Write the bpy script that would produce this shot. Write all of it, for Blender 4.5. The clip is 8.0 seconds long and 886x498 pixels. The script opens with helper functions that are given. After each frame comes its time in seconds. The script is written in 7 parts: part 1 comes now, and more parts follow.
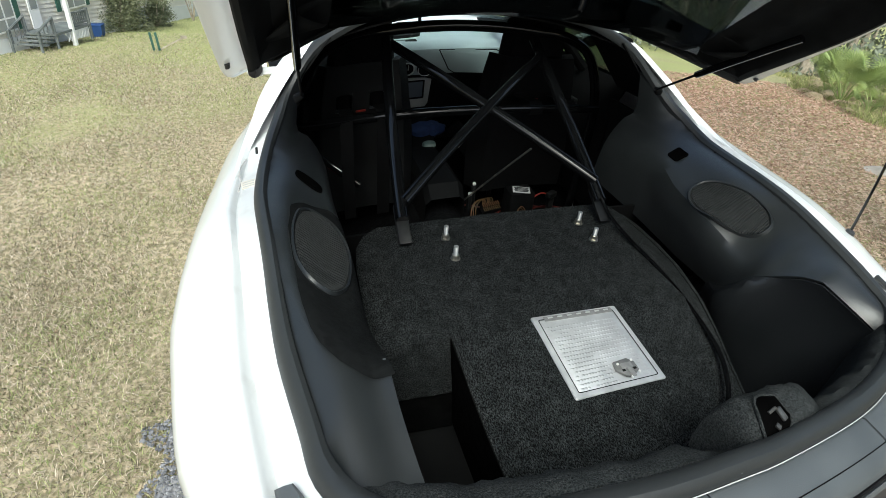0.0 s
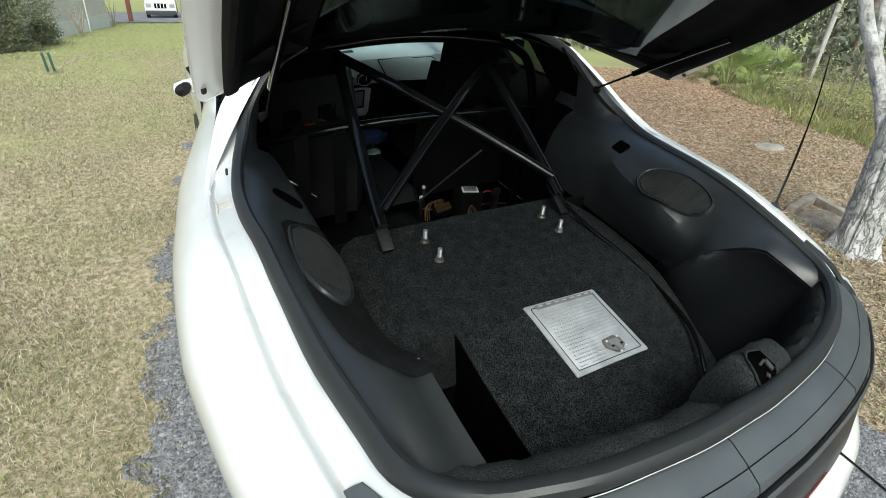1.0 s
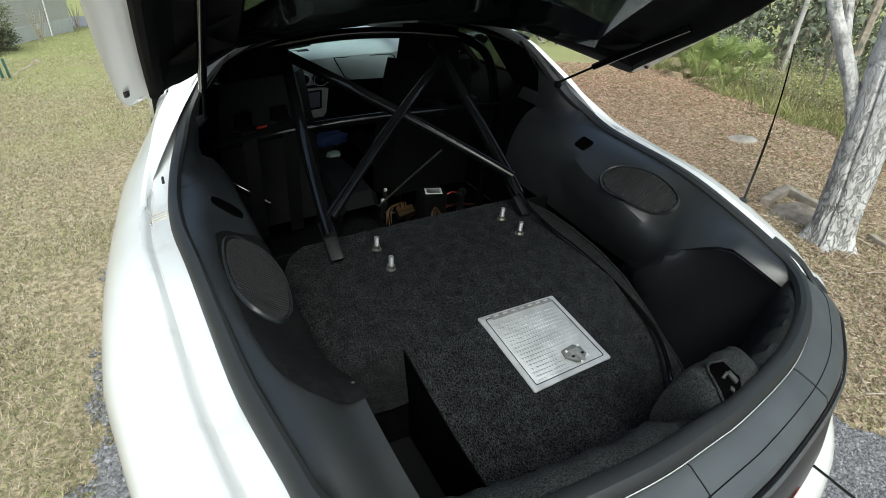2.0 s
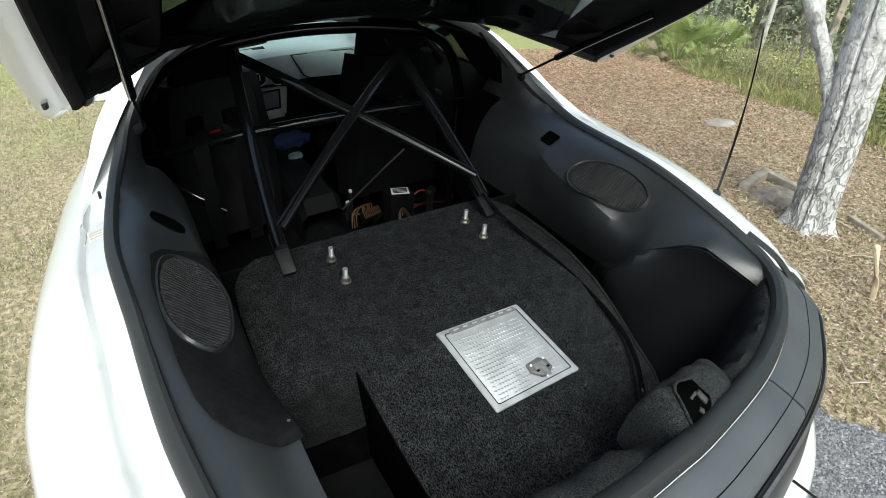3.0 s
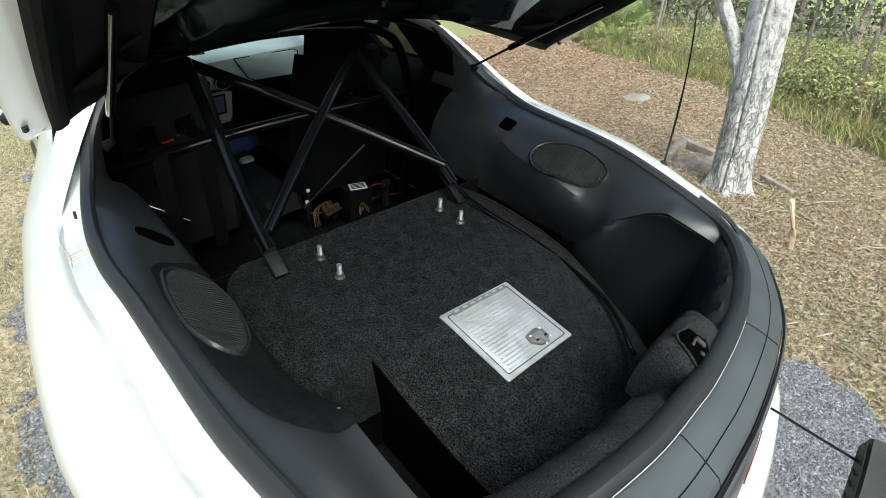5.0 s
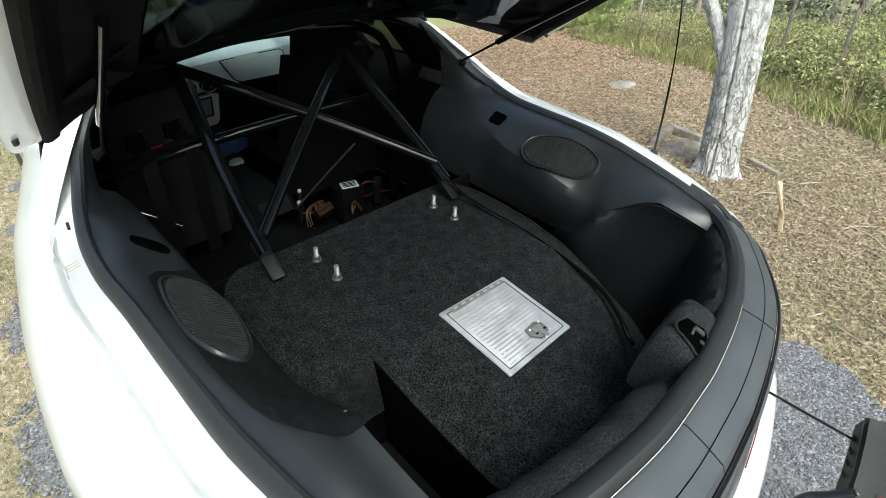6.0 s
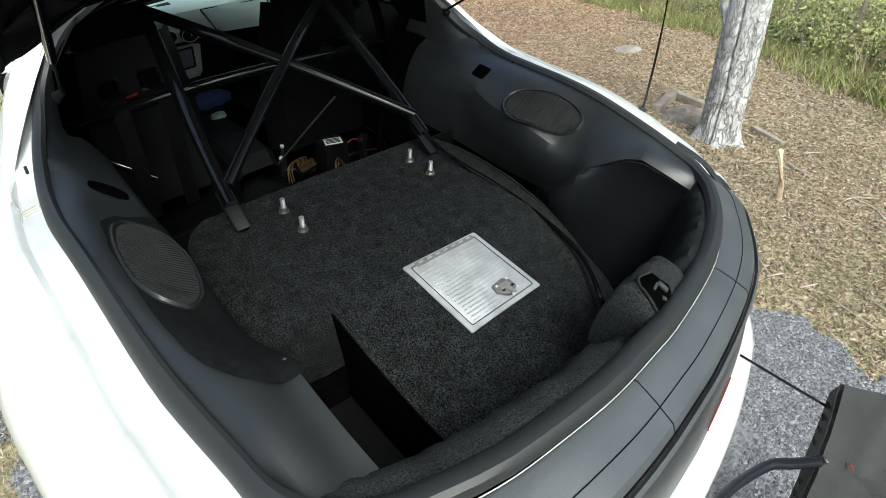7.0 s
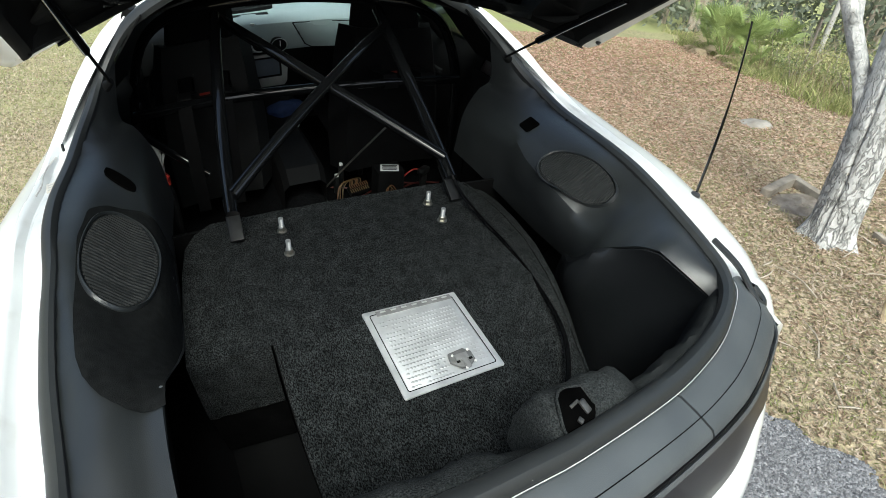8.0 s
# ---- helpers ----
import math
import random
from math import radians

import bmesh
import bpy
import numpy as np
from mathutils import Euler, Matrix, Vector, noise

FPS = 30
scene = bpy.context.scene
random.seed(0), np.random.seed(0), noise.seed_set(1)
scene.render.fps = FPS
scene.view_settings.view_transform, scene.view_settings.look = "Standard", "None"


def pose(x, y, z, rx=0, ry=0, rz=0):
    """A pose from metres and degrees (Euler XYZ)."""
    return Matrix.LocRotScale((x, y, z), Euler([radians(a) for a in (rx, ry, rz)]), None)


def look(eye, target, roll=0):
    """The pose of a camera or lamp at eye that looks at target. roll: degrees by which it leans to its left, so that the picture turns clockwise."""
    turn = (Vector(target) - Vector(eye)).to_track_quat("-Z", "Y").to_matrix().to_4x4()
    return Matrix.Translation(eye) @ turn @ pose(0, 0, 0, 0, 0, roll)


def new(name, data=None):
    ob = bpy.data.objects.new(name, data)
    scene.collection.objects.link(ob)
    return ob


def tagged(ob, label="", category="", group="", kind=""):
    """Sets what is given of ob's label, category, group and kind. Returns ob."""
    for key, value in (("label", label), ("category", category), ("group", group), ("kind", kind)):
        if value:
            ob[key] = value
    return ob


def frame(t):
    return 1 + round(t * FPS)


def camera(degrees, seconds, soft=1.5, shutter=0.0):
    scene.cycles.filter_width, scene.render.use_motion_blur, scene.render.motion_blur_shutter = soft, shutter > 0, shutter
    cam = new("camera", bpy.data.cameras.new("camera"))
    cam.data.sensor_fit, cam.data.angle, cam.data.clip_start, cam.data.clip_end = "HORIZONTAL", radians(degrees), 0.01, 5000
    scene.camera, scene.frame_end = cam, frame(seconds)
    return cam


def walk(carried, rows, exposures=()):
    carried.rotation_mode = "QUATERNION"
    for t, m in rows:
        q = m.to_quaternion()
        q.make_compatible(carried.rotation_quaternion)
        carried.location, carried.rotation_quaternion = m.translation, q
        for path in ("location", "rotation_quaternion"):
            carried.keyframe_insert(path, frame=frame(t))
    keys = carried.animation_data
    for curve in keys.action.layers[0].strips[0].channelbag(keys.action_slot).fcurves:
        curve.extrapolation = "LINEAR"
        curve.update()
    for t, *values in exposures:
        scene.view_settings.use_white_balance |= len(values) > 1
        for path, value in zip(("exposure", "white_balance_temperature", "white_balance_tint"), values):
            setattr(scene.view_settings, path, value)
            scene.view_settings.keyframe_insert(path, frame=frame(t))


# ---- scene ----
cam = camera(70.0, 8.0, soft=0.6)
# seconds, x, y, z, and the turns about x, y, z in degrees
ROWS = [
    (0.0, -0.6812, -0.3878, 1.7361, 55.144, -3.578, -16.266),
    (0.5, -0.8216, -0.3610, 1.7659, 55.445, -3.530, -21.788),
    (1.0, -0.8949, -0.3833, 1.7800, 55.820, -3.838, -25.944),
    (1.5, -0.8717, -0.3721, 1.7687, 55.834, -3.859, -27.572),
    (1.7, -0.8380, -0.3597, 1.7582, 55.959, -3.610, -27.873),
    (2.8, -0.6560, -0.2844, 1.7326, 55.228, -2.657, -28.782),
    (3.0, -0.6564, -0.2806, 1.7333, 55.035, -2.195, -30.153),
    (3.5, -0.7412, -0.2672, 1.7554, 54.494, -1.935, -34.627),
    (4.0, -0.8071, -0.2537, 1.7694, 54.249, -2.126, -37.304),
    (4.2, -0.8189, -0.2486, 1.7806, 54.466, -2.160, -37.740),
    (5.3, -0.8330, -0.2455, 1.7676, 54.395, -1.589, -39.446),
    (5.5, -0.8334, -0.2517, 1.7874, 54.460, -1.291, -39.696),
    (6.0, -0.8439, -0.2324, 1.7849, 53.722, -0.623, -41.006),
    (6.5, -0.8287, -0.2338, 1.7223, 51.778, -0.613, -41.760),
    (7.0, -0.7566, -0.2817, 1.7193, 51.076, -1.174, -39.631),
    (7.5, -0.6184, -0.3311, 1.7060, 52.624, -2.783, -32.933),
    (8.0, -0.4285, -0.3601, 1.7273, 52.981, -3.847, -24.099),
]
walk(cam, [(t, pose(*row)) for t, *row in ROWS], [(t, stops, 6110, -0.5) for t, stops in ((0.0, 0.84), (0.5, 0.83), (1.0, 0.64), (1.7, 0.56), (2.8, 0.84), (4.0, 0.93), (8.0, 0.91))])
# ---- end of walk ----

# ---- light ----
world = bpy.data.worlds.new("sky_world")
scene.world = world
world.use_nodes = True
wt = world.node_tree
sky = wt.nodes.new("ShaderNodeTexSky")
sky.sky_type, sky.sun_disc = "NISHITA", False
sky.sun_elevation, sky.sun_rotation = radians(52), radians(200)
sky.air_density, sky.dust_density, sky.ozone_density = 0.75, 6.0, 0.4
wt.nodes["Background"].inputs["Strength"].default_value = 0.13
wt.links.new(sky.outputs[0], wt.nodes["Background"].inputs[0])
sun = new("sun", bpy.data.lights.new("sun", "SUN"))
sun.data.energy, sun.data.angle, sun.data.color = 1.5, radians(25), (0.965, 1.0, 0.965)
sun.matrix_world = look((-2.5, -8, 12), (0, 0, 0))


# ---- materials ----
def mat(name, colour, rough=0.6, metal=0.0, second=None, scale=20.0, detail=4.0, bump=0.0, bump_scale=None, spread=(0.35, 0.65), coat=0.0, spec=0.5, random_tint=0.0, patch=0.0, patch_scale=3.0, stretch=None):
    """A surface of two colours mixed by noise at real size, with fine relief."""
    m = bpy.data.materials.new(name)
    m.use_nodes = True
    nt = m.node_tree
    b = nt.nodes["Principled BSDF"]
    b.inputs["Roughness"].default_value, b.inputs["Metallic"].default_value = rough, metal
    b.inputs["Coat Weight"].default_value = coat
    b.inputs["Specular IOR Level"].default_value = spec
    tc = nt.nodes.new("ShaderNodeTexCoord")
    n1 = nt.nodes.new("ShaderNodeTexNoise")
    n1.inputs["Scale"].default_value, n1.inputs["Detail"].default_value = scale, detail
    src = tc.outputs["Object"]
    if stretch:
        mp = nt.nodes.new("ShaderNodeMapping")
        mp.inputs["Scale"].default_value, mp.inputs["Rotation"].default_value = stretch, (0, 0, 0.6)
        nt.links.new(src, mp.inputs["Vector"])
        src = mp.outputs[0]
    nt.links.new(src, n1.inputs["Vector"])
    ramp = nt.nodes.new("ShaderNodeValToRGB")
    ramp.color_ramp.elements[0].position, ramp.color_ramp.elements[1].position = spread
    ramp.color_ramp.elements[0].color = (*colour, 1)
    ramp.color_ramp.elements[1].color = (*(second or [min(1, c * 1.25) for c in colour]), 1)
    nt.links.new(n1.outputs["Fac"], ramp.inputs["Fac"])
    out = ramp.outputs["Color"]
    if patch:
        n3 = nt.nodes.new("ShaderNodeTexNoise")
        n3.inputs["Scale"].default_value, n3.inputs["Detail"].default_value = patch_scale, 5
        nt.links.new(tc.outputs["Object"], n3.inputs["Vector"])
        pm, ph = nt.nodes.new("ShaderNodeMapRange"), nt.nodes.new("ShaderNodeHueSaturation")
        pm.inputs["From Min"].default_value, pm.inputs["From Max"].default_value = 0.3, 0.7
        pm.inputs["To Min"].default_value, pm.inputs["To Max"].default_value = 1 - patch, 1 + patch
        nt.links.new(n3.outputs["Fac"], pm.inputs["Value"])
        nt.links.new(pm.outputs[0], ph.inputs["Value"])
        nt.links.new(out, ph.inputs["Color"])
        out = ph.outputs["Color"]
    if random_tint:
        info = nt.nodes.new("ShaderNodeObjectInfo")
        hsv = nt.nodes.new("ShaderNodeHueSaturation")
        mr = nt.nodes.new("ShaderNodeMapRange")
        mr.inputs["To Min"].default_value, mr.inputs["To Max"].default_value = 1 - random_tint, 1 + random_tint
        nt.links.new(info.outputs["Random"], mr.inputs["Value"])
        nt.links.new(mr.outputs[0], hsv.inputs["Value"])
        nt.links.new(out, hsv.inputs["Color"])
        out = hsv.outputs["Color"]
    nt.links.new(out, b.inputs["Base Color"])
    if bump:
        n2 = nt.nodes.new("ShaderNodeTexNoise")
        n2.inputs["Scale"].default_value, n2.inputs["Detail"].default_value = bump_scale or scale * 4, 6
        nt.links.new(tc.outputs["Object"], n2.inputs["Vector"])
        bp = nt.nodes.new("ShaderNodeBump")
        bp.inputs["Strength"].default_value, bp.inputs["Distance"].default_value = bump, 0.01
        nt.links.new(n2.outputs["Fac"], bp.inputs["Height"])
        nt.links.new(bp.outputs[0], b.inputs["Normal"])
    return m


WHITE = mat("white_paint", (0.79, 0.81, 0.81), 0.25, 0, (0.83, 0.85, 0.84), 3.0, coat=0.6, bump=0.01, bump_scale=900)
JAMB = mat("grimy_white_paint", (0.66, 0.68, 0.69), 0.35, 0, (0.5, 0.5, 0.49), 11, 8, spread=(0.55, 0.85), bump=0.02, bump_scale=60)
RUBBER = mat("seal_rubber", (0.019, 0.021, 0.022), 0.5, 0, (0.021, 0.023, 0.024), 40, bump=0.05, bump_scale=400, spec=0.6)
TRIM = mat("grained_trim_plastic", (0.0135, 0.0154, 0.0162), 0.37, 0, (0.019, 0.0212, 0.0224), 6, 6, bump=0.12, bump_scale=900, spec=0.6, patch=0.15, patch_scale=9)
DECK = mat("textured_deck_plastic", (0.062, 0.069, 0.075), 0.43, 0, (0.082, 0.09, 0.096), 8, 5, bump=0.12, bump_scale=700, spec=0.5)
CARPET = mat("charcoal_carpet", (0.0055, 0.006, 0.0063), 1.0, 0, (0.09, 0.098, 0.1), 430, 10, bump=1.0, bump_scale=420, spread=(0.42, 0.84), spec=0.05, patch=0.32, patch_scale=30, stretch=(1.0, 0.5, 1.0))
LINER = mat("felt_liner", (0.013, 0.0145, 0.015), 0.95, 0, (0.064, 0.069, 0.0705), 330, 9, bump=0.6, bump_scale=500, spread=(0.35, 0.8), spec=0.05, patch=0.15, patch_scale=14)
BARPAINT = mat("satin_black_tube", (0.0025, 0.0026, 0.003), 0.1, 0, (0.004, 0.0042, 0.0045), 12, bump=0.01, bump_scale=300, spec=0.5)
ALUM = mat("worn_aluminium", (0.45, 0.46, 0.475), 0.48, 0.55, (0.54, 0.55, 0.565), 25, 8, bump=0.04, bump_scale=200, patch=0.12, patch_scale=20)
STEEL = mat("zinc_steel", (0.42, 0.41, 0.36), 0.32, 0.9, (0.32, 0.31, 0.28), 60, bump=0.05, bump_scale=300)
DASH = mat("grey_dash_vinyl", (0.21, 0.255, 0.26), 0.55, 0, (0.235, 0.28, 0.285), 5, bump=0.1, bump_scale=900)
FELT = mat("dark_felt_panel", (0.0048, 0.0053, 0.0055), 0.95, 0, (0.0095, 0.0104, 0.0107), 60, 8, bump=0.3, bump_scale=600, spec=0.08)
GRILLE = mat("ribbed_grille_plastic", (0.011, 0.0122, 0.0124), 0.85, 0, (0.019, 0.0205, 0.021), 60, 8, bump=0.3, bump_scale=600, spec=0.2)
SILVER = mat("silver_plastic", (0.42, 0.43, 0.43), 0.35, 0.4, (0.5, 0.51, 0.5), 30)
# Cabin colours go near black: the cabin's deep shade is put into them.
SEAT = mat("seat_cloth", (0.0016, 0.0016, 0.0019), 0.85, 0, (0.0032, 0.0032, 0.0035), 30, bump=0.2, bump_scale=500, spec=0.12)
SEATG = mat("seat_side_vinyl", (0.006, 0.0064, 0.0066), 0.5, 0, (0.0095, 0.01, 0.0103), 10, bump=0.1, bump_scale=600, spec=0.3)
DARK = mat("cabin_shade_plastic", (0.0018, 0.0018, 0.002), 0.7, 0, (0.0036, 0.0036, 0.0038), 9, bump=0.05, spec=0.15)
HEADLINE = mat("hatch_black_trim", (0.004, 0.0043, 0.0046), 0.8, 0, (0.008, 0.0084, 0.0088), 14, 7, bump=0.1, bump_scale=300, spec=0.12)
TAIL = mat("smoked_tail_lens", (0.008, 0.008, 0.009), 0.35, 0, (0.012, 0.011, 0.013), 5, spec=0.3)
REDLENS = mat("red_lens", (0.22, 0.018, 0.012), 0.2, 0, (0.17, 0.02, 0.01), 20, coat=0.4)
RED = mat("red_plastic", (0.3, 0.02, 0.015), 0.4, 0, (0.36, 0.03, 0.02), 30)
BLUE = mat("blue_cloth", (0.004, 0.014, 0.06), 0.8, 0, (0.006, 0.022, 0.085), 60)
GREENC = mat("pale_green_cap", (0.16, 0.22, 0.2), 0.5, 0, (0.2, 0.25, 0.23), 20)
ORANGE = mat("orange_wire", (0.075, 0.028, 0.009), 0.5, 0, (0.1, 0.044, 0.016), 40)
YELLOW = mat("yellow_wire", (0.055, 0.03, 0.01), 0.5, 0, (0.085, 0.055, 0.02), 40)
PAPER = mat("white_label", (0.7, 0.7, 0.68), 0.6, 0, (0.75, 0.75, 0.73), 40)
SCREEN = mat("radio_screen", (0.1, 0.12, 0.15), 0.15, 0, (0.13, 0.15, 0.18), 6, coat=0.5)
BLACKBAG = mat("black_nylon", (0.012, 0.013, 0.013), 0.7, 0, (0.02, 0.021, 0.021), 15, bump=0.2, bump_scale=300)
GLASS = bpy.data.materials.new("tinted_glass")
GLASS.use_nodes = True
gnt = GLASS.node_tree
gb = gnt.nodes["Principled BSDF"]
gb.inputs["Base Color"].default_value = (0.72, 0.8, 0.77, 1)
gb.inputs["Roughness"].default_value, gb.inputs["Transmission Weight"].default_value, gb.inputs["IOR"].default_value = 0.02, 1.0, 1.05

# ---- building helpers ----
VIEW_BEND = np.array([[-0.0320, -0.0766, 0.0718], [-0.0573, 0.0371, -0.0449], [0.0161, -0.0001, -0.0288], [-0.0112, -0.0786, -0.0015],
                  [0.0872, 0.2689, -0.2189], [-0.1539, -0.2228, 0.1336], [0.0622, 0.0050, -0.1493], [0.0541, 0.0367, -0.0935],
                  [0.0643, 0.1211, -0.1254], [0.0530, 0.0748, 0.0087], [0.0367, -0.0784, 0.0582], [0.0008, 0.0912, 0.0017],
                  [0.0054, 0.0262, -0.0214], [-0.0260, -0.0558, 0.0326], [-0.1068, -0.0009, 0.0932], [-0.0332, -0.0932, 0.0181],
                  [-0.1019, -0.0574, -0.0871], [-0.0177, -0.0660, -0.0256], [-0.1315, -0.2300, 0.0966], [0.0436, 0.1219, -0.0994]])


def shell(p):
    """Bends the whole car, and all that is fixed in it, to fit the camera's view."""
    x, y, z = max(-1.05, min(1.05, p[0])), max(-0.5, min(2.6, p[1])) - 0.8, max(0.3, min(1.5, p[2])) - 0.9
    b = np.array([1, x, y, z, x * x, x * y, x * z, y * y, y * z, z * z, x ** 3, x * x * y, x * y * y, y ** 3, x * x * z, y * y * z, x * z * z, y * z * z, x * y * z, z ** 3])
    return Vector(p) + Vector(b @ VIEW_BEND) + tuck(*p)


# offsets that fit the tail and the opening's rear left corner to the camera's view: place and set of the seal there
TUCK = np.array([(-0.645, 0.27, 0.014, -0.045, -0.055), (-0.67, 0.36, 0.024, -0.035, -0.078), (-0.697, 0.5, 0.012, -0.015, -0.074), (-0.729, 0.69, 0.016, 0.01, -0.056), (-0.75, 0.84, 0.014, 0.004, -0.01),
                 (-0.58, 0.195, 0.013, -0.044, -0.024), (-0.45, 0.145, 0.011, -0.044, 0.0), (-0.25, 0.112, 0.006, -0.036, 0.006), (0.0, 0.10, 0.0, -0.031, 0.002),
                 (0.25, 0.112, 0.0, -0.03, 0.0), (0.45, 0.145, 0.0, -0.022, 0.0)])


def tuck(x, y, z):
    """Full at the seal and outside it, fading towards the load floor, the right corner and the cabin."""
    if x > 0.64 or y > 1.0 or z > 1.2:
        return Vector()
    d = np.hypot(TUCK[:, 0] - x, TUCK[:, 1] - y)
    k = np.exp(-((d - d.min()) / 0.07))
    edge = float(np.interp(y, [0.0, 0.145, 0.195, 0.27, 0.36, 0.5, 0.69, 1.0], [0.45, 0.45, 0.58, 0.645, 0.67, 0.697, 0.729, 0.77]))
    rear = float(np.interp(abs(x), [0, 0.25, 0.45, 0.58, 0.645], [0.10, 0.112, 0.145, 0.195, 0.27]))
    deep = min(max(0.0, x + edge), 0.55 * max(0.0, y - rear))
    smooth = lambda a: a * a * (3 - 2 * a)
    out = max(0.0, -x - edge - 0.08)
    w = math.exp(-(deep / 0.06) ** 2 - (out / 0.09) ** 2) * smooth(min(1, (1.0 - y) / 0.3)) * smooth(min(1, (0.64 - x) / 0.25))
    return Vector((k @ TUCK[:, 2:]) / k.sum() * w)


def land(x, y):
    r = min(math.hypot(x, y), 60)
    s = lambda a: 0.5 * (a + math.sqrt(a * a + 0.5))
    return -0.015 - 0.055 * s(r - 2.5) - 0.042 * s(r - 10)


YARD_BEND = np.array([
    [0.0379, -0.1852, -0.0236, -0.0031, 0.1369, 0.0159, 0.0321, 0.0023, -0.0921, -0.0010],
    [0.1107, 0.0146, 0.2062, -0.0458, -0.0242, -0.8794, 0.0071, 0.0616, 0.0085, -0.6013],
    [0.1076, 0.0023, -0.7966, -0.0334, 0.0313, 1.6305, -0.0033, 0.0763, -0.0317, -1.1783],
    [0.9030, -0.0029, 1.3038, 0.0515, -0.0637, -4.5551, 0.0189, -0.0478, 0.0797, 2.8420]])


def yard(V):
    """Bends the plot to fit the camera's view: turns, reaches, levels and heights of all that stands round the car, for
    an array of points.
    """
    V = np.asarray(V, float)
    dx, dy = V[:, 0] - -0.649, V[:, 1] - -0.230
    r, a = np.hypot(dx, dy), np.arctan2(dx, dy)
    s, c = r / (r + 4), np.clip(a, -0.9, 1.95) - 0.5
    s = np.minimum(s, 0.92)
    turn, reach, level, tall = YARD_BEND @ np.stack([np.ones_like(s), c, s, c * c, c * s, s * s, c ** 3, c * c * s, c * s * s, s ** 3])
    turn *= np.clip((2.8 - np.abs(a)) / 0.8, 0, 1)
    r2, a2 = r * np.exp(reach), a + turn
    q = np.minimum(np.hypot(V[:, 0], V[:, 1]), 60)
    soft = lambda u: 0.5 * (u + np.sqrt(u * u + 0.5))
    h = V[:, 2] + 0.015 + 0.055 * soft(q - 2.5) + 0.042 * soft(q - 10)
    return np.stack([-0.753 + r2 * np.sin(a2), -0.307 + r2 * np.cos(a2), r2 * level + h * tall], 1)


def empty(name, at, label, category, group="", kind=""):
    ob = new(name)
    ob.empty_display_size = 0.05
    ob.location = at
    return tagged(ob, label, category, group, kind)


def outside(name, at, label, category, group="", kind=""):
    return empty(name, Vector(yard([at])[0]), label, category, group, kind)


def origin(ob):
    return ob.location + (origin(ob.parent) if ob.parent else Vector((0, 0, 0)))


def part(name, bm, material, parent=None, label="", form=True, smooth=True):
    """Links a bmesh, built in world metres, as one mesh under a thing or a part."""
    base = origin(parent) if parent else Vector((0, 0, 0))
    for v, p in zip(bm.verts, [] if form else yard([v.co for v in bm.verts])):
        v.co = Vector(p) - base
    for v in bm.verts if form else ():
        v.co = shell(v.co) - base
    bmesh.ops.recalc_face_normals(bm, faces=bm.faces)
    me = bpy.data.meshes.new(name)
    bm.to_mesh(me)
    bm.free()
    if smooth:
        me.shade_smooth()
        me.set_sharp_from_angle(angle=radians(38))
    for m in material if isinstance(material, (list, tuple)) else (material,):
        me.materials.append(m)
    ob = new(name, me)
    if parent:
        ob.parent = parent
    if label:
        ob["label"] = label
    return ob


def cr(points, n):
    """n points on a smooth curve through points."""
    P = [Vector(p) for p in points]
    out = []
    for k in range(n):
        u = k / (n - 1) * (len(P) - 1)
        i = min(int(u), len(P) - 2)
        t = u - i
        p1, p2 = P[i], P[i + 1]
        p0 = P[i - 1] if i else p1 * 2 - p2
        p3 = P[i + 2] if i + 2 < len(P) else p2 * 2 - p1
        out.append(0.5 * (2 * p1 + (p2 - p0) * t + (2 * p0 - 5 * p1 + 4 * p2 - p3) * t * t + (3 * p1 - p0 - 3 * p2 + p3) * t ** 3))
    return out


def loft(bm, rings, closed=False, caps=False):
    """Faces between rings of equal length; closed: each ring is a loop."""
    V = [[bm.verts.new(p) for p in r] for r in rings]
    n = len(V[0])
    for a, b in zip(V, V[1:]):
        for i in range(n if closed else n - 1):
            j = (i + 1) % n
            bm.faces.new((a[i], a[j], b[j], b[i]))
    if caps and closed:
        bm.faces.new(V[0][::-1])
        bm.faces.new(V[-1])
    return V


def tube(bm, pts, r, sides=10, squash=1.0, up=None):
    """A round bar along points; r: one radius or one a point; squash: thickness across."""
    pts = [Vector(p) for p in pts]
    rings = []
    for i, p in enumerate(pts):
        d = (pts[min(i + 1, len(pts) - 1)] - pts[max(i - 1, 0)]).normalized()
        side = d.cross(Vector(up) if up else (Vector((0, 0, 1)) if abs(d.z) < 0.95 else Vector((1, 0, 0)))).normalized()
        top = side.cross(d)
        rr = r[i] if isinstance(r, (list, tuple)) else r
        rings.append([p + side * rr * math.cos(a) + top * rr * squash * math.sin(a) for a in [2 * math.pi * k / sides for k in range(sides)]])
    loft(bm, rings, True, True)
    return bm


def box(bm, c, s, bevel=0.004, turn=None, seg=2, cuts=0):
    """A box with rounded edges, centre c, size s, turn: a pose's rotation."""
    res = bmesh.ops.create_cube(bm, size=1.0)
    vs = res["verts"]
    for v in vs:
        v.co = Vector((v.co.x * s[0], v.co.y * s[1], v.co.z * s[2]))
    es = list({e for v in vs for e in v.link_edges})
    if bevel:
        out = bmesh.ops.bevel(bm, geom=es, offset=min(bevel, min(s) * 0.45), segments=seg, affect="EDGES", profile=0.5)
        vs = list({v for f in out["faces"] for v in f.verts} | {v for v in vs if v.is_valid})
    m = (turn.to_3x3() if turn else Matrix.Identity(3))
    for v in vs:
        v.co = m @ v.co + Vector(c)
    return vs


def sheet(bm, f, us, vs):
    """A grid of f(u, v)."""
    return loft(bm, [[f(u, v) for u in us] for v in vs])


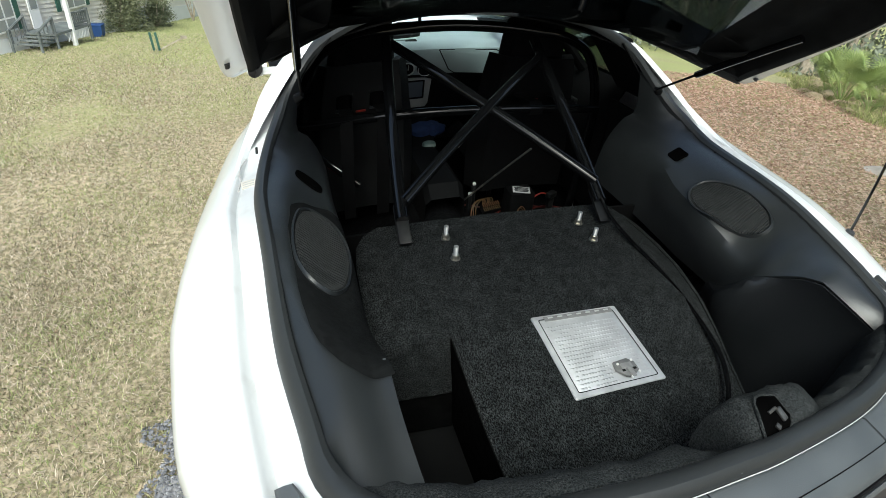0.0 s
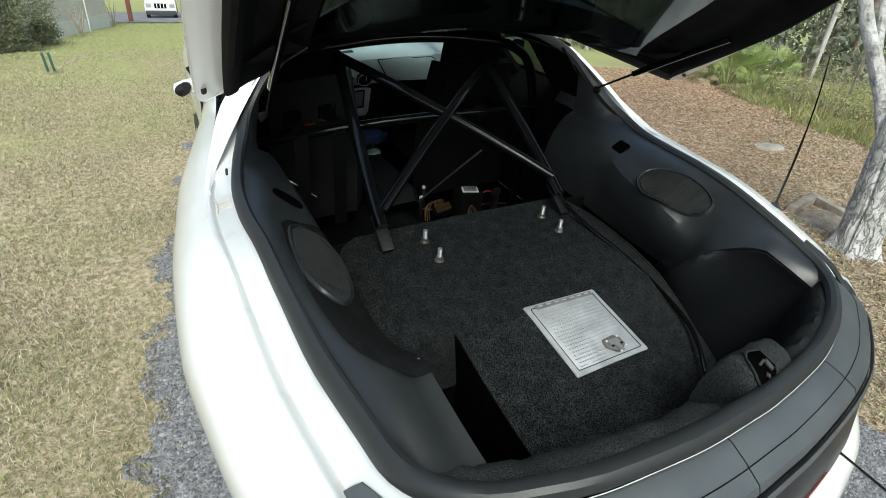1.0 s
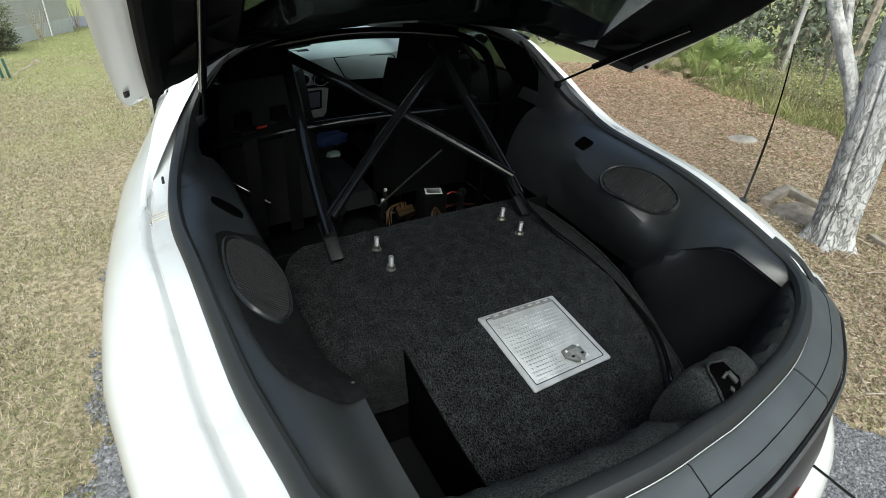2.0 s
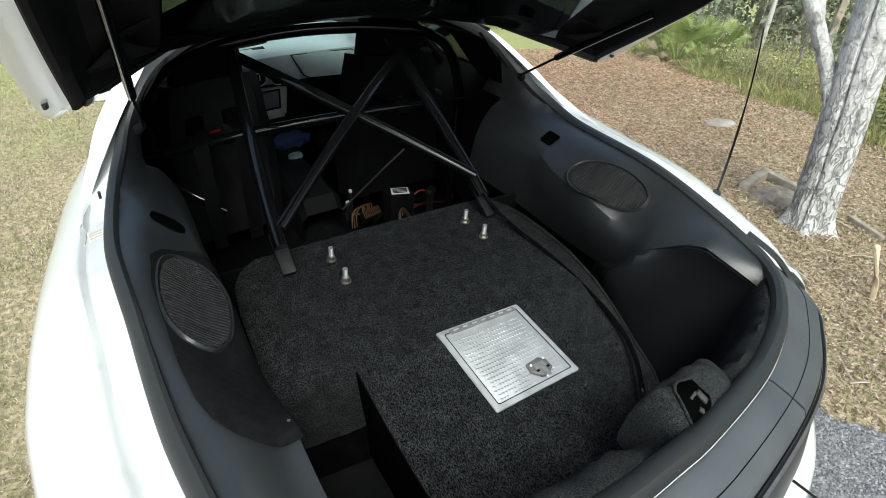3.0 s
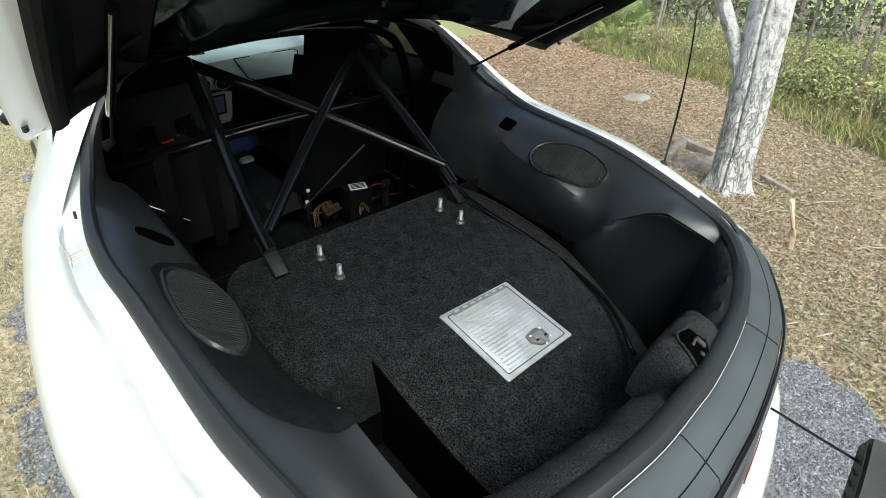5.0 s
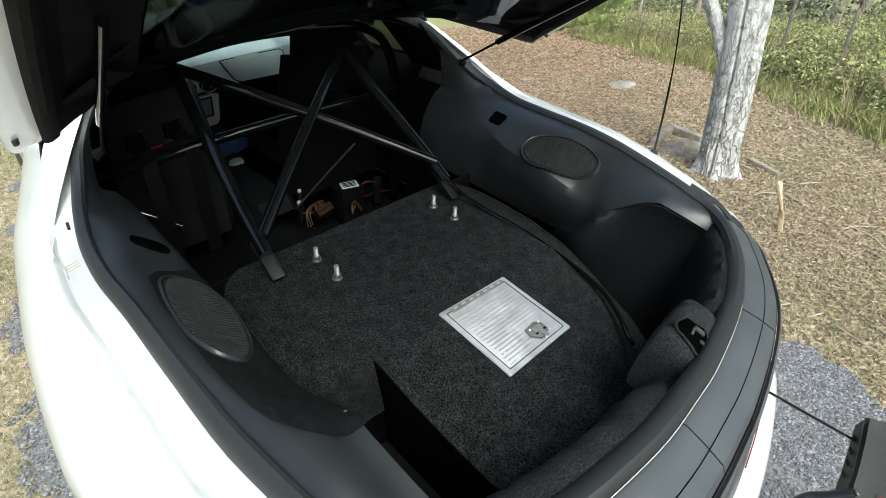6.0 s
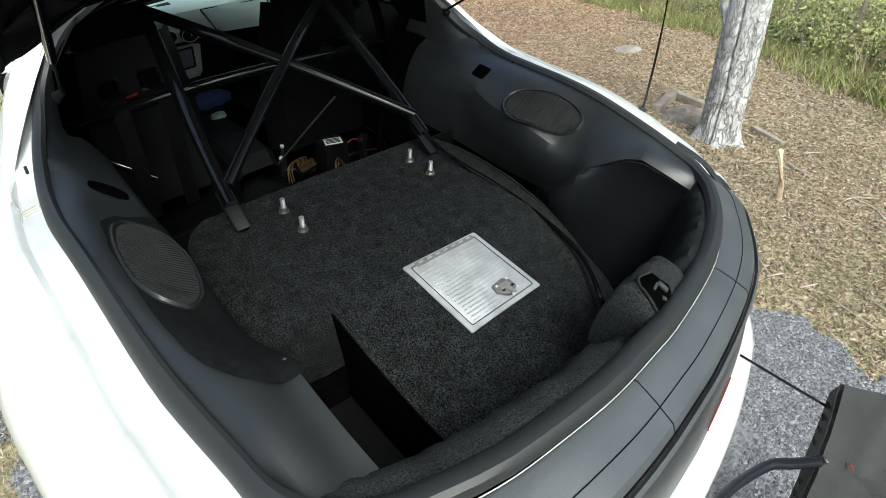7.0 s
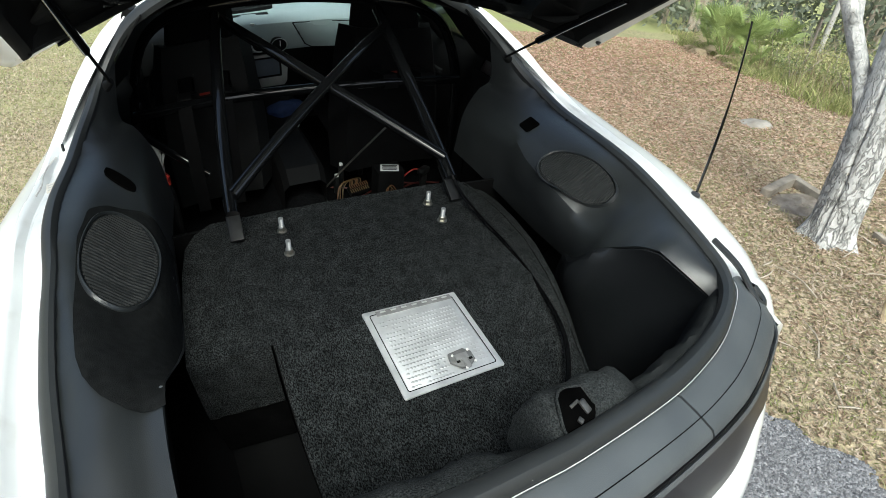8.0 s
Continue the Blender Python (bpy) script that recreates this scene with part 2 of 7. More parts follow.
def lin(a, b, n):
    return [a + (b - a) * k / (n - 1) for k in range(n)]


def thick(bm, d):
    """Gives an open sheet a thickness d."""
    bmesh.ops.recalc_face_normals(bm, faces=bm.faces)
    bmesh.ops.solidify(bm, geom=bm.faces[:], thickness=d)
    return bm


def mesh():
    return bmesh.new()


# ---- ground ----
def lawn_material():
    """Tan, half-dead turf that turns green towards the house."""
    m = mat("dry_lawn", (0.22, 0.195, 0.12), 0.95, 0, (0.45, 0.375, 0.26), 40, 10, bump=0.9, bump_scale=70, spread=(0.4, 0.62), spec=0.1, patch=0.2, patch_scale=1.1)
    nt = m.node_tree
    bs = nt.nodes["Principled BSDF"]
    old = bs.inputs["Base Color"].links[0].from_socket
    tc, sx, n = nt.nodes.new("ShaderNodeTexCoord"), nt.nodes.new("ShaderNodeSeparateXYZ"), nt.nodes.new("ShaderNodeTexNoise")
    n.inputs["Scale"].default_value, n.inputs["Detail"].default_value = 0.9, 8
    nt.links.new(tc.outputs["Object"], n.inputs["Vector"])
    nt.links.new(tc.outputs["Object"], sx.inputs[0])
    far = nt.nodes.new("ShaderNodeMapRange")
    for key, val in (("From Min", 1.0), ("From Max", 8.0), ("To Min", -0.35), ("To Max", 0.35)):
        far.inputs[key].default_value = val
    add, ramp, mix = nt.nodes.new("ShaderNodeMath"), nt.nodes.new("ShaderNodeMapRange"), nt.nodes.new("ShaderNodeMix")
    ramp.inputs["From Min"].default_value, ramp.inputs["From Max"].default_value = 0.42, 0.72
    mix.data_type = "RGBA"
    nt.links.new(sx.outputs["Y"], far.inputs["Value"])
    nt.links.new(far.outputs[0], add.inputs[0])
    nt.links.new(n.outputs["Fac"], add.inputs[1])
    nt.links.new(add.outputs[0], ramp.inputs["Value"])
    nt.links.new(ramp.outputs[0], mix.inputs["Factor"])
    nt.links.new(old, mix.inputs["A"])
    mix.inputs["B"].default_value = (0.33, 0.345, 0.155, 1)
    nt.links.new(mix.outputs["Result"], bs.inputs["Base Color"])
    return m


GROUNDM = lawn_material()
bm = mesh()
rad = [0.0] + [0.25 * 1.13 ** k for k in range(66)]
ang = [2 * math.pi * k / 96 for k in range(97)]
loft(bm, [[(r * math.cos(a), r * math.sin(a), land(r * math.cos(a), r * math.sin(a)) + 0.015 * noise.noise((r * math.cos(a) * 1.3, r * math.sin(a) * 1.3, 0)) * (r < 20)) for a in ang] for r in rad])
bmesh.ops.remove_doubles(bm, verts=bm.verts, dist=0.0005)
tagged(part("ground", bm, GROUNDM, form=False), "dry brown and green lawn under fallen leaves", "ground", kind="structure")

# ---- the car: body ----
SEAL = [(0, 0.10, 0.935), (0.25, 0.112, 0.935), (0.45, 0.145, 0.94), (0.58, 0.195, 0.945), (0.645, 0.27, 0.95), (0.67, 0.36, 0.955), (0.697, 0.5, 0.96), (0.729, 0.69, 0.965), (0.75, 0.84, 0.96),
        (0.768, 0.985, 0.95), (0.778, 1.14, 0.95), (0.764, 1.26, 0.985), (0.742, 1.34, 1.022), (0.706, 1.43, 1.09), (0.62, 1.49, 1.18), (0.5, 1.51, 1.24), (0.35, 1.52, 1.28), (0, 1.53, 1.31)]
half = cr(SEAL, 64)
LOOP = half + [Vector((-p.x, p.y, p.z)) for p in half[-2:0:-1]]
NORM = Vector((0, -0.35, 0.94)).normalized()


def outwards(i, pts=LOOP):
    n = len(pts)
    d = (pts[(i + 1) % n] - pts[i - 1]).normalized()
    return d.cross(NORM).normalized()


OUT = [outwards(i) for i in range(len(LOOP))]


def along(i, profile):
    """A section of (outward, up) offsets at station i of the opening's loop."""
    return [LOOP[i] + OUT[i] * a + NORM * b for a, b in profile]


car = empty("car", shell((0, 0.8, 0.05)), "white two-door hatchback coupe with its rear hatch raised", "car")
N = len(LOOP)
bm = mesh()
prof = [(0.004, 0.0), (0.0, 0.012), (-0.008, 0.02), (-0.018, 0.022), (-0.028, 0.018), (-0.036, 0.006), (-0.036, -0.012), (-0.004, -0.012)]
loft(bm, [along(i % N, prof) for i in range(N + 1)], True)
bmesh.ops.remove_doubles(bm, verts=bm.verts, dist=0.0002)
part("weatherstrip", bm, RUBBER, car, "black rubber weatherstrip round the hatch opening")

# painted channel round the opening, all but the rear edge
first = next(i for i in range(N) if LOOP[i].y > 0.17)
last = N - first
bm = mesh()
loft(bm, [along(i, [(-0.01, -0.014), (0.004, -0.022), (0.012, -0.026), (0.03, -0.025), (0.052, -0.026), (0.058, -0.027), (0.063, -0.024), (0.07, -0.011), (0.075, -0.004), (0.081, -0.001), (0.09, -0.002)]) for i in range(first, last + 1)])
part("rain_channel", bm, JAMB, car, "grimy white painted channel beside the seal")


# crooked grey line added for the jamb's kink, a pale maker's plate and a drain plug, in the left channel
bm = mesh()
tube(bm, cr([(-0.835, 1.22, 0.955), (-0.846, 1.17, 0.953), (-0.842, 1.12, 0.951), (-0.828, 1.07, 0.949), (-0.826, 1.02, 0.949)], 30), [0.0022 + 0.0012 * noise.noise((k * 0.7, 0, 0)) for k in range(30)], 6)
part("kink_line", bm, mat("kink_line_grey", (0.42, 0.41, 0.4), 0.7, 0, (0.56, 0.55, 0.54), 40), car, "thin crooked grey line along the jamb's kink")
i = min(range(first, N // 2), key=lambda k: abs(LOOP[k].y - 1.09))
c = along(i, [(0.036, -0.021)])[0]
bm = mesh()
box(bm, (-c.x, c.y, c.z), (0.048, 0.03, 0.002), 0.0006, pose(0, 0, 0, 20, 0, 12), cuts=2)
plate = part("label_plate", bm, mat("yellowed_label", (0.6, 0.57, 0.5), 0.5, 0, (0.68, 0.66, 0.6), 40), car, "small yellowed paper label")
for k in (-1, 0, 1):
    bm = mesh()
    box(bm, Vector((-c.x, c.y, c.z)) + pose(0, 0, 0, 20, 0, 12).to_3x3() @ Vector((0, 0.008 * k, 0.0016)), (0.038, 0.0022, 0.0006), 0, pose(0, 0, 0, 20, 0, 12))
    part("print_bar", bm, SILVER, plate)
bm = mesh()
tube(bm, [(-0.789, 1.194, 0.975), (-0.787, 1.192, 0.992), (-0.787, 1.192, 0.994)], [0.0045, 0.0045, 0.002], 10)
part("drain_plug", bm, RUBBER, car, "small dark rubber plug")

# body side from the channel's crease to the sill below, one panel a side
def crease(y, s):
    i = min(range(first, N // 2), key=lambda k: abs(LOOP[k].y - y) + (LOOP[k].z > 1.0) * 9)
    p = along(i, [(0.088, -0.002)])[0]
    return Vector((s * abs(p.x), y, p.z))


def side_profile(y, s):
    w = np.interp(y, [-0.1, 0.0, 0.13, 0.3, 0.6, 1.0, 1.4, 2.0, 3.2, 3.9], [0.74, 0.78, 0.82, 0.9, 0.975, 1.015, 1.02, 0.98, 0.9, 0.85])
    if y < 1.15:
        c = crease(max(y, 0.17), s)
    else:
        c = Vector((s * np.interp(y, [1.15, 1.4, 1.8, 2.6, 3.4], [0.845, 0.85, 0.84, 0.82, 0.76]), y, np.interp(y, [1.15, 1.5, 2.6, 3.2, 3.9], [0.95, 0.965, 0.95, 0.92, 0.82])))
    c.y = y
    cx = min(abs(c.x), w - 0.03)
    z = c.z
    if y < 0.34:
        k = (0.34 - y) / 0.205
        cx, z = cx + (0.728 - cx) * min(1, 1.6 * k), z + (np.interp(y, [0.135, 0.2, 0.34], [0.893, 0.936, z]) - z) * min(1, 1.4 * k)
    pts = [(cx, z), (cx + (w - cx) * 0.35, z - 0.008), (cx + (w - cx) * 0.7, z - 0.04), (cx + (w - cx) * 0.92, z - 0.1), (w, z - 0.2), (w - 0.005, z - 0.34), (w - 0.03, z - 0.5), (w - 0.06, 0.3), (w - 0.12, 0.2)]
    return [(s * a, y, b) for a, b in pts]


for s in (-1, 1):
    bm = mesh()
    rings = [[tuple(p) for p in cr(side_profile(y, s), 24)] for y in [0.1, 0.12, 0.135, 0.14, 0.155, 0.18, 0.21, 0.24, 0.27, 0.3] + lin(0.34, 3.9, 58)]
    bm.faces.new(loft(bm, rings)[0])
    part("quarter_panel", bm, WHITE, car, "glossy white quarter panel")

# rear bumper, wrapped round the tail
BUMP = [(-0.89, 0.36), (-0.835, 0.15), (-0.755, 0.025), (-0.62, -0.07), (-0.4, -0.138), (0, -0.165), (0.4, -0.138), (0.62, -0.07), (0.755, 0.025), (0.835, 0.15), (0.89, 0.36)]
bpath = cr([(x, y, 0) for x, y in BUMP], 60)
bm = mesh()
rings = []
for z, inset in ((0.745, 0.11), (0.74, 0.065), (0.728, 0.033), (0.708, 0.012), (0.68, 0.0), (0.62, 0.0), (0.5, 0.01), (0.4, 0.03), (0.3, 0.06), (0.2, 0.1)):
    rings.append([Vector((p.x * (1 - inset / 0.8), p.y + inset * (1 - abs(p.x)), z)) for p in bpath])
loft(bm, rings)
part("rear_bumper", bm, WHITE, car, "white rear bumper cover")

# deck garnish behind the seal: three textured panels with open joints, and the smoked lamp panel below
rear = [i for i in range(-first, first + 1)]


INNER_R = cr([(0, 0.097, 0), (0.25, 0.109, 0), (0.45, 0.14, 0), (0.568, 0.178, 0), (0.635, 0.215, 0), (0.668, 0.258, 0)], 40)
OUTER_R = cr([(0, 0.0, 0), (0.27, 0.007, 0), (0.44, 0.021, 0), (0.58, 0.048, 0), (0.69, 0.11, 0), (0.722, 0.258, 0)], 40)


def deck_point(q, t):
    """q runs from -1 to 1 along the tail; t is 0 at the seal, 1 at the outer edge."""
    k = abs(q) * 38.999
    i, r = int(k), k - int(k)
    a, b = INNER_R[i].lerp(INNER_R[i + 1], r), OUTER_R[i].lerp(OUTER_R[i + 1], r)
    if q < 0:
        end = max(0.0, (-q - 0.8) / 0.2) ** 1.5
        a, b = a + Vector((0.014, 0.035, 0)) * end, b + Vector((0.0, 0.035, 0)) * end
    if abs(q) > 0.96:
        t = 0.5 + (t - 0.5) * (0.8 + 0.2 * math.sqrt(max(0, 1 - ((abs(q) - 0.96) / 0.04) ** 2)))
    p = a.lerp(b, t)
    return Vector((math.copysign(p.x, q), p.y, np.interp(t, [0, 0.08, 0.5, 0.92, 1.0], [0.932, 0.938, 0.934, 0.926, 0.915])))


def at_x(x):
    return math.copysign(min(range(400), key=lambda k: abs(deck_point(k / 400, 0.5).x - abs(x))) / 400, x)


for a, b in ((-1, at_x(-0.143)), (at_x(-0.137), at_x(0.262)), (at_x(0.268), 1)):
    bm = mesh()
    sheet(bm, lambda u, v: deck_point(u, v), lin(a, b, 26), [0, 0.04, 0.1, 0.3, 0.5, 0.7, 0.9, 0.97, 1.0])
    thick(bm, 0.02)
    part("deck_panel", bm, DECK, car, "dark grey textured deck panel")
LAMP = cr([(0, -0.004, 0), (0.27, 0.004, 0), (0.44, 0.017, 0), (0.58, 0.044, 0), (0.66, 0.072, 0), (0.71, 0.097, 0), (0.75, 0.13, 0)], 44)
lamp_line = [Vector((-p.x, p.y, 0)) for p in LAMP[:0:-1]] + LAMP
bm = mesh()
flare = [(lamp_line[min(i + 1, len(lamp_line) - 1)] - lamp_line[max(i - 1, 0)]).normalized() for i in range(len(lamp_line))]
loft(bm, [[p + Vector((f.y, -f.x, 0)) * (0.095 * v) + Vector((0, 0, np.interp(abs(p.x), [0.62, 0.75], [0.912, 0.878]) - 0.20 * v)) for p, f in zip(lamp_line, flare)] for v in lin(0, 1, 6)])
thick(bm, 0.012)
lamp = part("lamp_panel", bm, TAIL, car, "smoked black tail lamp panel")
bm = mesh()
lens = [(p, f) for p, f in zip(lamp_line, flare) if 0.03 < p.x < 0.22]
loft(bm, [[p + Vector((f.y, -f.x, 0)) * (0.095 * v + 0.005) + Vector((0, 0, 0.912 - 0.20 * v)) for p, f in lens] for v in lin(0.69, 0.74, 4)])
thick(bm, 0.003)
part("red_lens", bm, REDLENS, lamp, "narrow red lens along the panel's foot")
bm = mesh()
tube(bm, [deck_point(x, 0.6) + Vector((0, 0, 0.0004)) for x in lin(-0.97, 0.97, 80)], 0.0011, 5)
part("deck_groove", bm, HEADLINE, car, "thin dark groove along the deck panels")
bm = mesh()
sheet(bm, lambda u, v: deck_point(u, 1.0) + Vector((0, -0.01 - 0.008 * math.sin(v * 3.14), 0.002 - 0.014 * v)), lin(-0.86, 0.86, 70), lin(0, 1, 5))
thick(bm, 0.006)
part("deck_lip", bm, DECK, car, "thin raised lip along the deck's edge")
bm = mesh()
tube(bm, [deck_point(x, 0.0) + Vector((0, -0.003, 0.006)) for x in lin(-0.88, 0.94, 70)], 0.001, 6)
part("bright_strip", bm, mat("bright_strip", (0.6, 0.6, 0.6), 0.3, 0.3), car, "thin bright strip behind the seal")

# roof, pillars and glass
SIDEGLASS = GLASS.copy()
SIDEGLASS.name = "dark_side_glass"
SIDEGLASS.node_tree.nodes["Principled BSDF"].inputs["Base Color"].default_value = (0.06, 0.08, 0.07, 1)
PANEG = mat("grey_window_tip", (0.1, 0.105, 0.1), 0.25, 0, (0.2, 0.21, 0.2), 30, 3, coat=0.4, stretch=(3.0, 0.3, 0.3))
RAIL = [(1.5, 0.60, 1.215), (1.8, 0.60, 1.24), (2.1, 0.58, 1.235), (2.4, 0.55, 1.19), (2.8, 0.6, 1.05), (3.1, 0.66, 0.96)]


def rail(y):
    return np.interp(y, [r[0] for r in RAIL], [r[1] for r in RAIL]), np.interp(y, [r[0] for r in RAIL], [r[2] for r in RAIL])


def roof_z(x, y):
    rx, rz = rail(y)
    return rz + 0.085 * (1 - (x / rx) ** 2) * np.interp(y, [1.5, 2.4, 3.1], [1, 1, 0.4])


def belt(y):
    return np.interp(y, [1.15, 1.4, 1.8, 2.6, 3.4], [0.845, 0.85, 0.84, 0.82, 0.76]), np.interp(y, [1.15, 1.5, 2.6, 3.2], [0.95, 0.965, 0.95, 0.92])


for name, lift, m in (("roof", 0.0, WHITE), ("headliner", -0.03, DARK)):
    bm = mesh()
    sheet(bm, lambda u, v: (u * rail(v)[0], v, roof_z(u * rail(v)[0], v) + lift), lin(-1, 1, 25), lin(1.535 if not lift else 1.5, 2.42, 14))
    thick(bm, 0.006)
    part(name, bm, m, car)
bm = mesh()
sheet(bm, lambda u, v: (u * rail(v)[0], v, roof_z(u * rail(v)[0], v)), lin(-1, 1, 21), lin(2.42, 3.1, 9))
thick(bm, 0.005)
ws = part("windscreen", bm, GLASS, car, "clear curved windscreen")
ws.visible_shadow = False


def flank(s, u, y, inner=0.0):
    rx, rz = rail(y)
    bx, bz = belt(y)
    return Vector((s * (bx + (rx - bx) * u - inner), y, bz + (rz - bz) * u))


for s in (-1, 1):
    # solid rear pillar, between the channel and the side window; the left trim is run on over the window to block its
    # brightness
    for name, inner, m in (("rear_pillar", 0.0, WHITE), ("pillar_trim", 0.03, DARK)):
        bm = mesh()
        y0, y1 = (1.25, 1.75) if not inner else (1.46, 2.4 if s < 0 else 1.75)
        sheet(bm, lambda u, v: flank(s, u, y0 + v * (y1 - y0) + u * (1.49 - 1.25) * (1 - v) * (not inner), inner * 2), lin(0, 1, 9), lin(0, 1, 9))
        thick(bm, 0.005)
        part(name, bm, m, car)
    bm = mesh()
    sheet(bm, lambda u, v: flank(s, 0.05 + 0.87 * u, v), lin(0, 1, 7), lin(1.78, 2.6, 9))
    thick(bm, 0.004)
    sg = part("side_window", bm, SIDEGLASS, car, "tinted side window")
    sg.visible_shadow = False
    bm = mesh()
    loft(bm, [[flank(s, u0 + (u1 - u0) * q, y, -0.006) for q in (0, 0.35, 0.7, 1)] for y, u0, u1 in ((1.5, 0.1, 0.12), (1.58, 0.09, 0.2), (1.68, 0.08, 0.3), (1.77, 0.07, 0.4))])
    thick(bm, 0.004)
    part("quarter_window", bm, PANEG, car, "narrow grey tip of the quarter window")
    bm = mesh()
    tube(bm, [flank(s, u, 2.1 + 0.04 * u, 0.03) for u in lin(0, 1, 6)], 0.028, 8)
    part("door_pillar", bm, DARK, car)
    bm = mesh()
    tube(bm, [flank(s, 0.97, y, 0.02) for y in lin(1.5, 3.1, 12)], 0.025, 8)
    part("roof_rail", bm, DARK, car)
    bm = mesh()
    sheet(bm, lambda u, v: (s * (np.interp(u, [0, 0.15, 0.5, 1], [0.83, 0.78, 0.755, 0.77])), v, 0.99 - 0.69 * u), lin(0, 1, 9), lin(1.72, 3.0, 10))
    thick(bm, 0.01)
    door = part("door_card", bm, DARK, car, "door trim, darkened for the cabin's shade")
    bm = mesh()
    box(bm, (s * 0.74, 2.05, 0.80), (0.02, 0.12, 0.03), 0.008)
    part("door_pull", bm, SEATG, door)
    bm = mesh()
    tube(bm, [(s * 0.80, 2.47, 0.985), (s * 1.0, 2.47, 1.02)], 0.02, 8)
    tube(bm, [(s * 0.98, 2.48, 1.03), (s * 0.985, 2.485, 1.03), (s * 1.04, 2.495, 1.035), (s * 1.085, 2.5, 1.035)], [0.035, 0.046, 0.046, 0.03], 12, 0.9)
    mirror = part("door_mirror", bm, WHITE, car, "white door mirror")
    bm = mesh()
    loft(bm, [[(s * (1.032 + 0.05 * math.cos(a) * k), 2.448 - d, 1.033 + 0.036 * math.sin(a) * k) for a in lin(0, 2 * math.pi, 21)[:-1]] for d, k in ((0.0, 1.0), (0.008, 1.0), (0.008, 0.02))], True)
    part("mirror_face", bm, TAIL, mirror, "dark mirror face")

# front end, firewall and floor pan
bm = mesh()
sheet(bm, lambda u, v: (u * np.interp(v, [3.1, 3.9], [0.74, 0.66]), v, np.interp(v, [3.05, 3.3, 3.9], [0.93, 0.93, 0.78]) - 0.03 * u * u), lin(-1, 1, 15), lin(3.05, 3.95, 9))
thick(bm, 0.01)
part("bonnet", bm, WHITE, car)
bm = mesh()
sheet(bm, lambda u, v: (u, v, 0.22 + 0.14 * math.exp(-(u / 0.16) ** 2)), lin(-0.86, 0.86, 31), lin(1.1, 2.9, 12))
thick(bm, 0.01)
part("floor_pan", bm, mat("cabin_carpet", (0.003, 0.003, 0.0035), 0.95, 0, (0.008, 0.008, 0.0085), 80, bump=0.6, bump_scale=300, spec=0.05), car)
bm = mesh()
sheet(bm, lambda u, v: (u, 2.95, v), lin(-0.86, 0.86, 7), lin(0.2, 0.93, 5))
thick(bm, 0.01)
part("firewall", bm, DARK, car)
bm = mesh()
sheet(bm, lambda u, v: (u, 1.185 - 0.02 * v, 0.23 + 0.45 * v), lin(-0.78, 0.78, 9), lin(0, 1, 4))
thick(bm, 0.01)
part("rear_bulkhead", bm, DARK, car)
# Boot pan in near black, for the shade under the load floor.
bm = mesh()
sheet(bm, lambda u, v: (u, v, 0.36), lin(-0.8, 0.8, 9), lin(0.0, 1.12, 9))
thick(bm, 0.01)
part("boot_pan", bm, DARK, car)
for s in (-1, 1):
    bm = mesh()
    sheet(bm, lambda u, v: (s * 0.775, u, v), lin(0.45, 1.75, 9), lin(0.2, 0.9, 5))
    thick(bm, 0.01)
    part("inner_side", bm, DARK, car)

# nose, wheel arches and wheels
bm = mesh()
sheet(bm, lambda u, v: (u * np.interp(v, [0, 0.4, 1], [0.66, 0.72, 0.7]), 3.95 - 0.1 * u * u + 0.06 * math.sin(v * 2.6), 0.76 - 0.54 * v), lin(-1, 1, 17), lin(0, 1, 9))
thick(bm, 0.01)
part("front_bumper", bm, WHITE, car)
for s in (-1, 1):
    for y in (0.72, 3.15):
        bm = mesh()
        tube(bm, [(s * x, y, 0.29) for x in (0.70, 0.72, 0.86, 0.905, 0.91)], [0.27, 0.30, 0.30, 0.285, 0.2], 32)
        tyre = part("tyre", bm, RUBBER, car, "black road tyre")
        bm = mesh()
        tube(bm, [(s * x, y, 0.29) for x in (0.89, 0.912, 0.915)], [0.2, 0.2, 0.185], 28)
        for k in range(5):
            a = 2 * math.pi * k / 5
            tube(bm, [(s * 0.92, y, 0.29), (s * 0.92, y + 0.18 * math.cos(a), 0.29 + 0.18 * math.sin(a))], [0.035, 0.02], 6)
        part("rim", bm, SILVER, tyre)

# inside trim: from the seal down to the carpet
FLOOR = 0.70


TRIM_Y = [0.19, 0.41, 0.46, 0.575, 0.66, 0.72, 0.9, 1.2, 1.45]
TRIM_X = {-1: [0.495, 0.495, 0.50, 0.503, 0.507, 0.51, 0.52, 0.55, 0.56], 1: [0.60, 0.542, 0.535, 0.52, 0.55, 0.575, 0.57, 0.56, 0.56]}
TRIM_Z = {-1: [0.90, 0.905, 0.88, 0.79, 0.73, 0.71, FLOOR - 0.02, 0.66, 0.64], 1: [0.90, 0.928, 0.905, 0.815, 0.70, 0.645, 0.635, 0.645, 0.64]}


MID_Y = [0.2, 0.45, 0.62, 0.72, 0.88, 1.0, 1.1, 1.45]
MID = [([0.60, 0.61, 0.645, 0.66, 0.665, 0.68, 0.69, 0.68], [0.93, 0.937, 0.938, 0.937, 0.937, 0.937, 0.938, 0.95]),
       ([0.56, 0.565, 0.585, 0.594, 0.594, 0.605, 0.624, 0.63], [0.918, 0.922, 0.893, 0.878, 0.878, 0.89, 0.908, 0.9]),
       ([0.525, 0.53, 0.53, 0.526, 0.526, 0.54, 0.56, 0.58], [0.908, 0.9, 0.845, 0.823, 0.823, 0.83, 0.85, 0.8])]


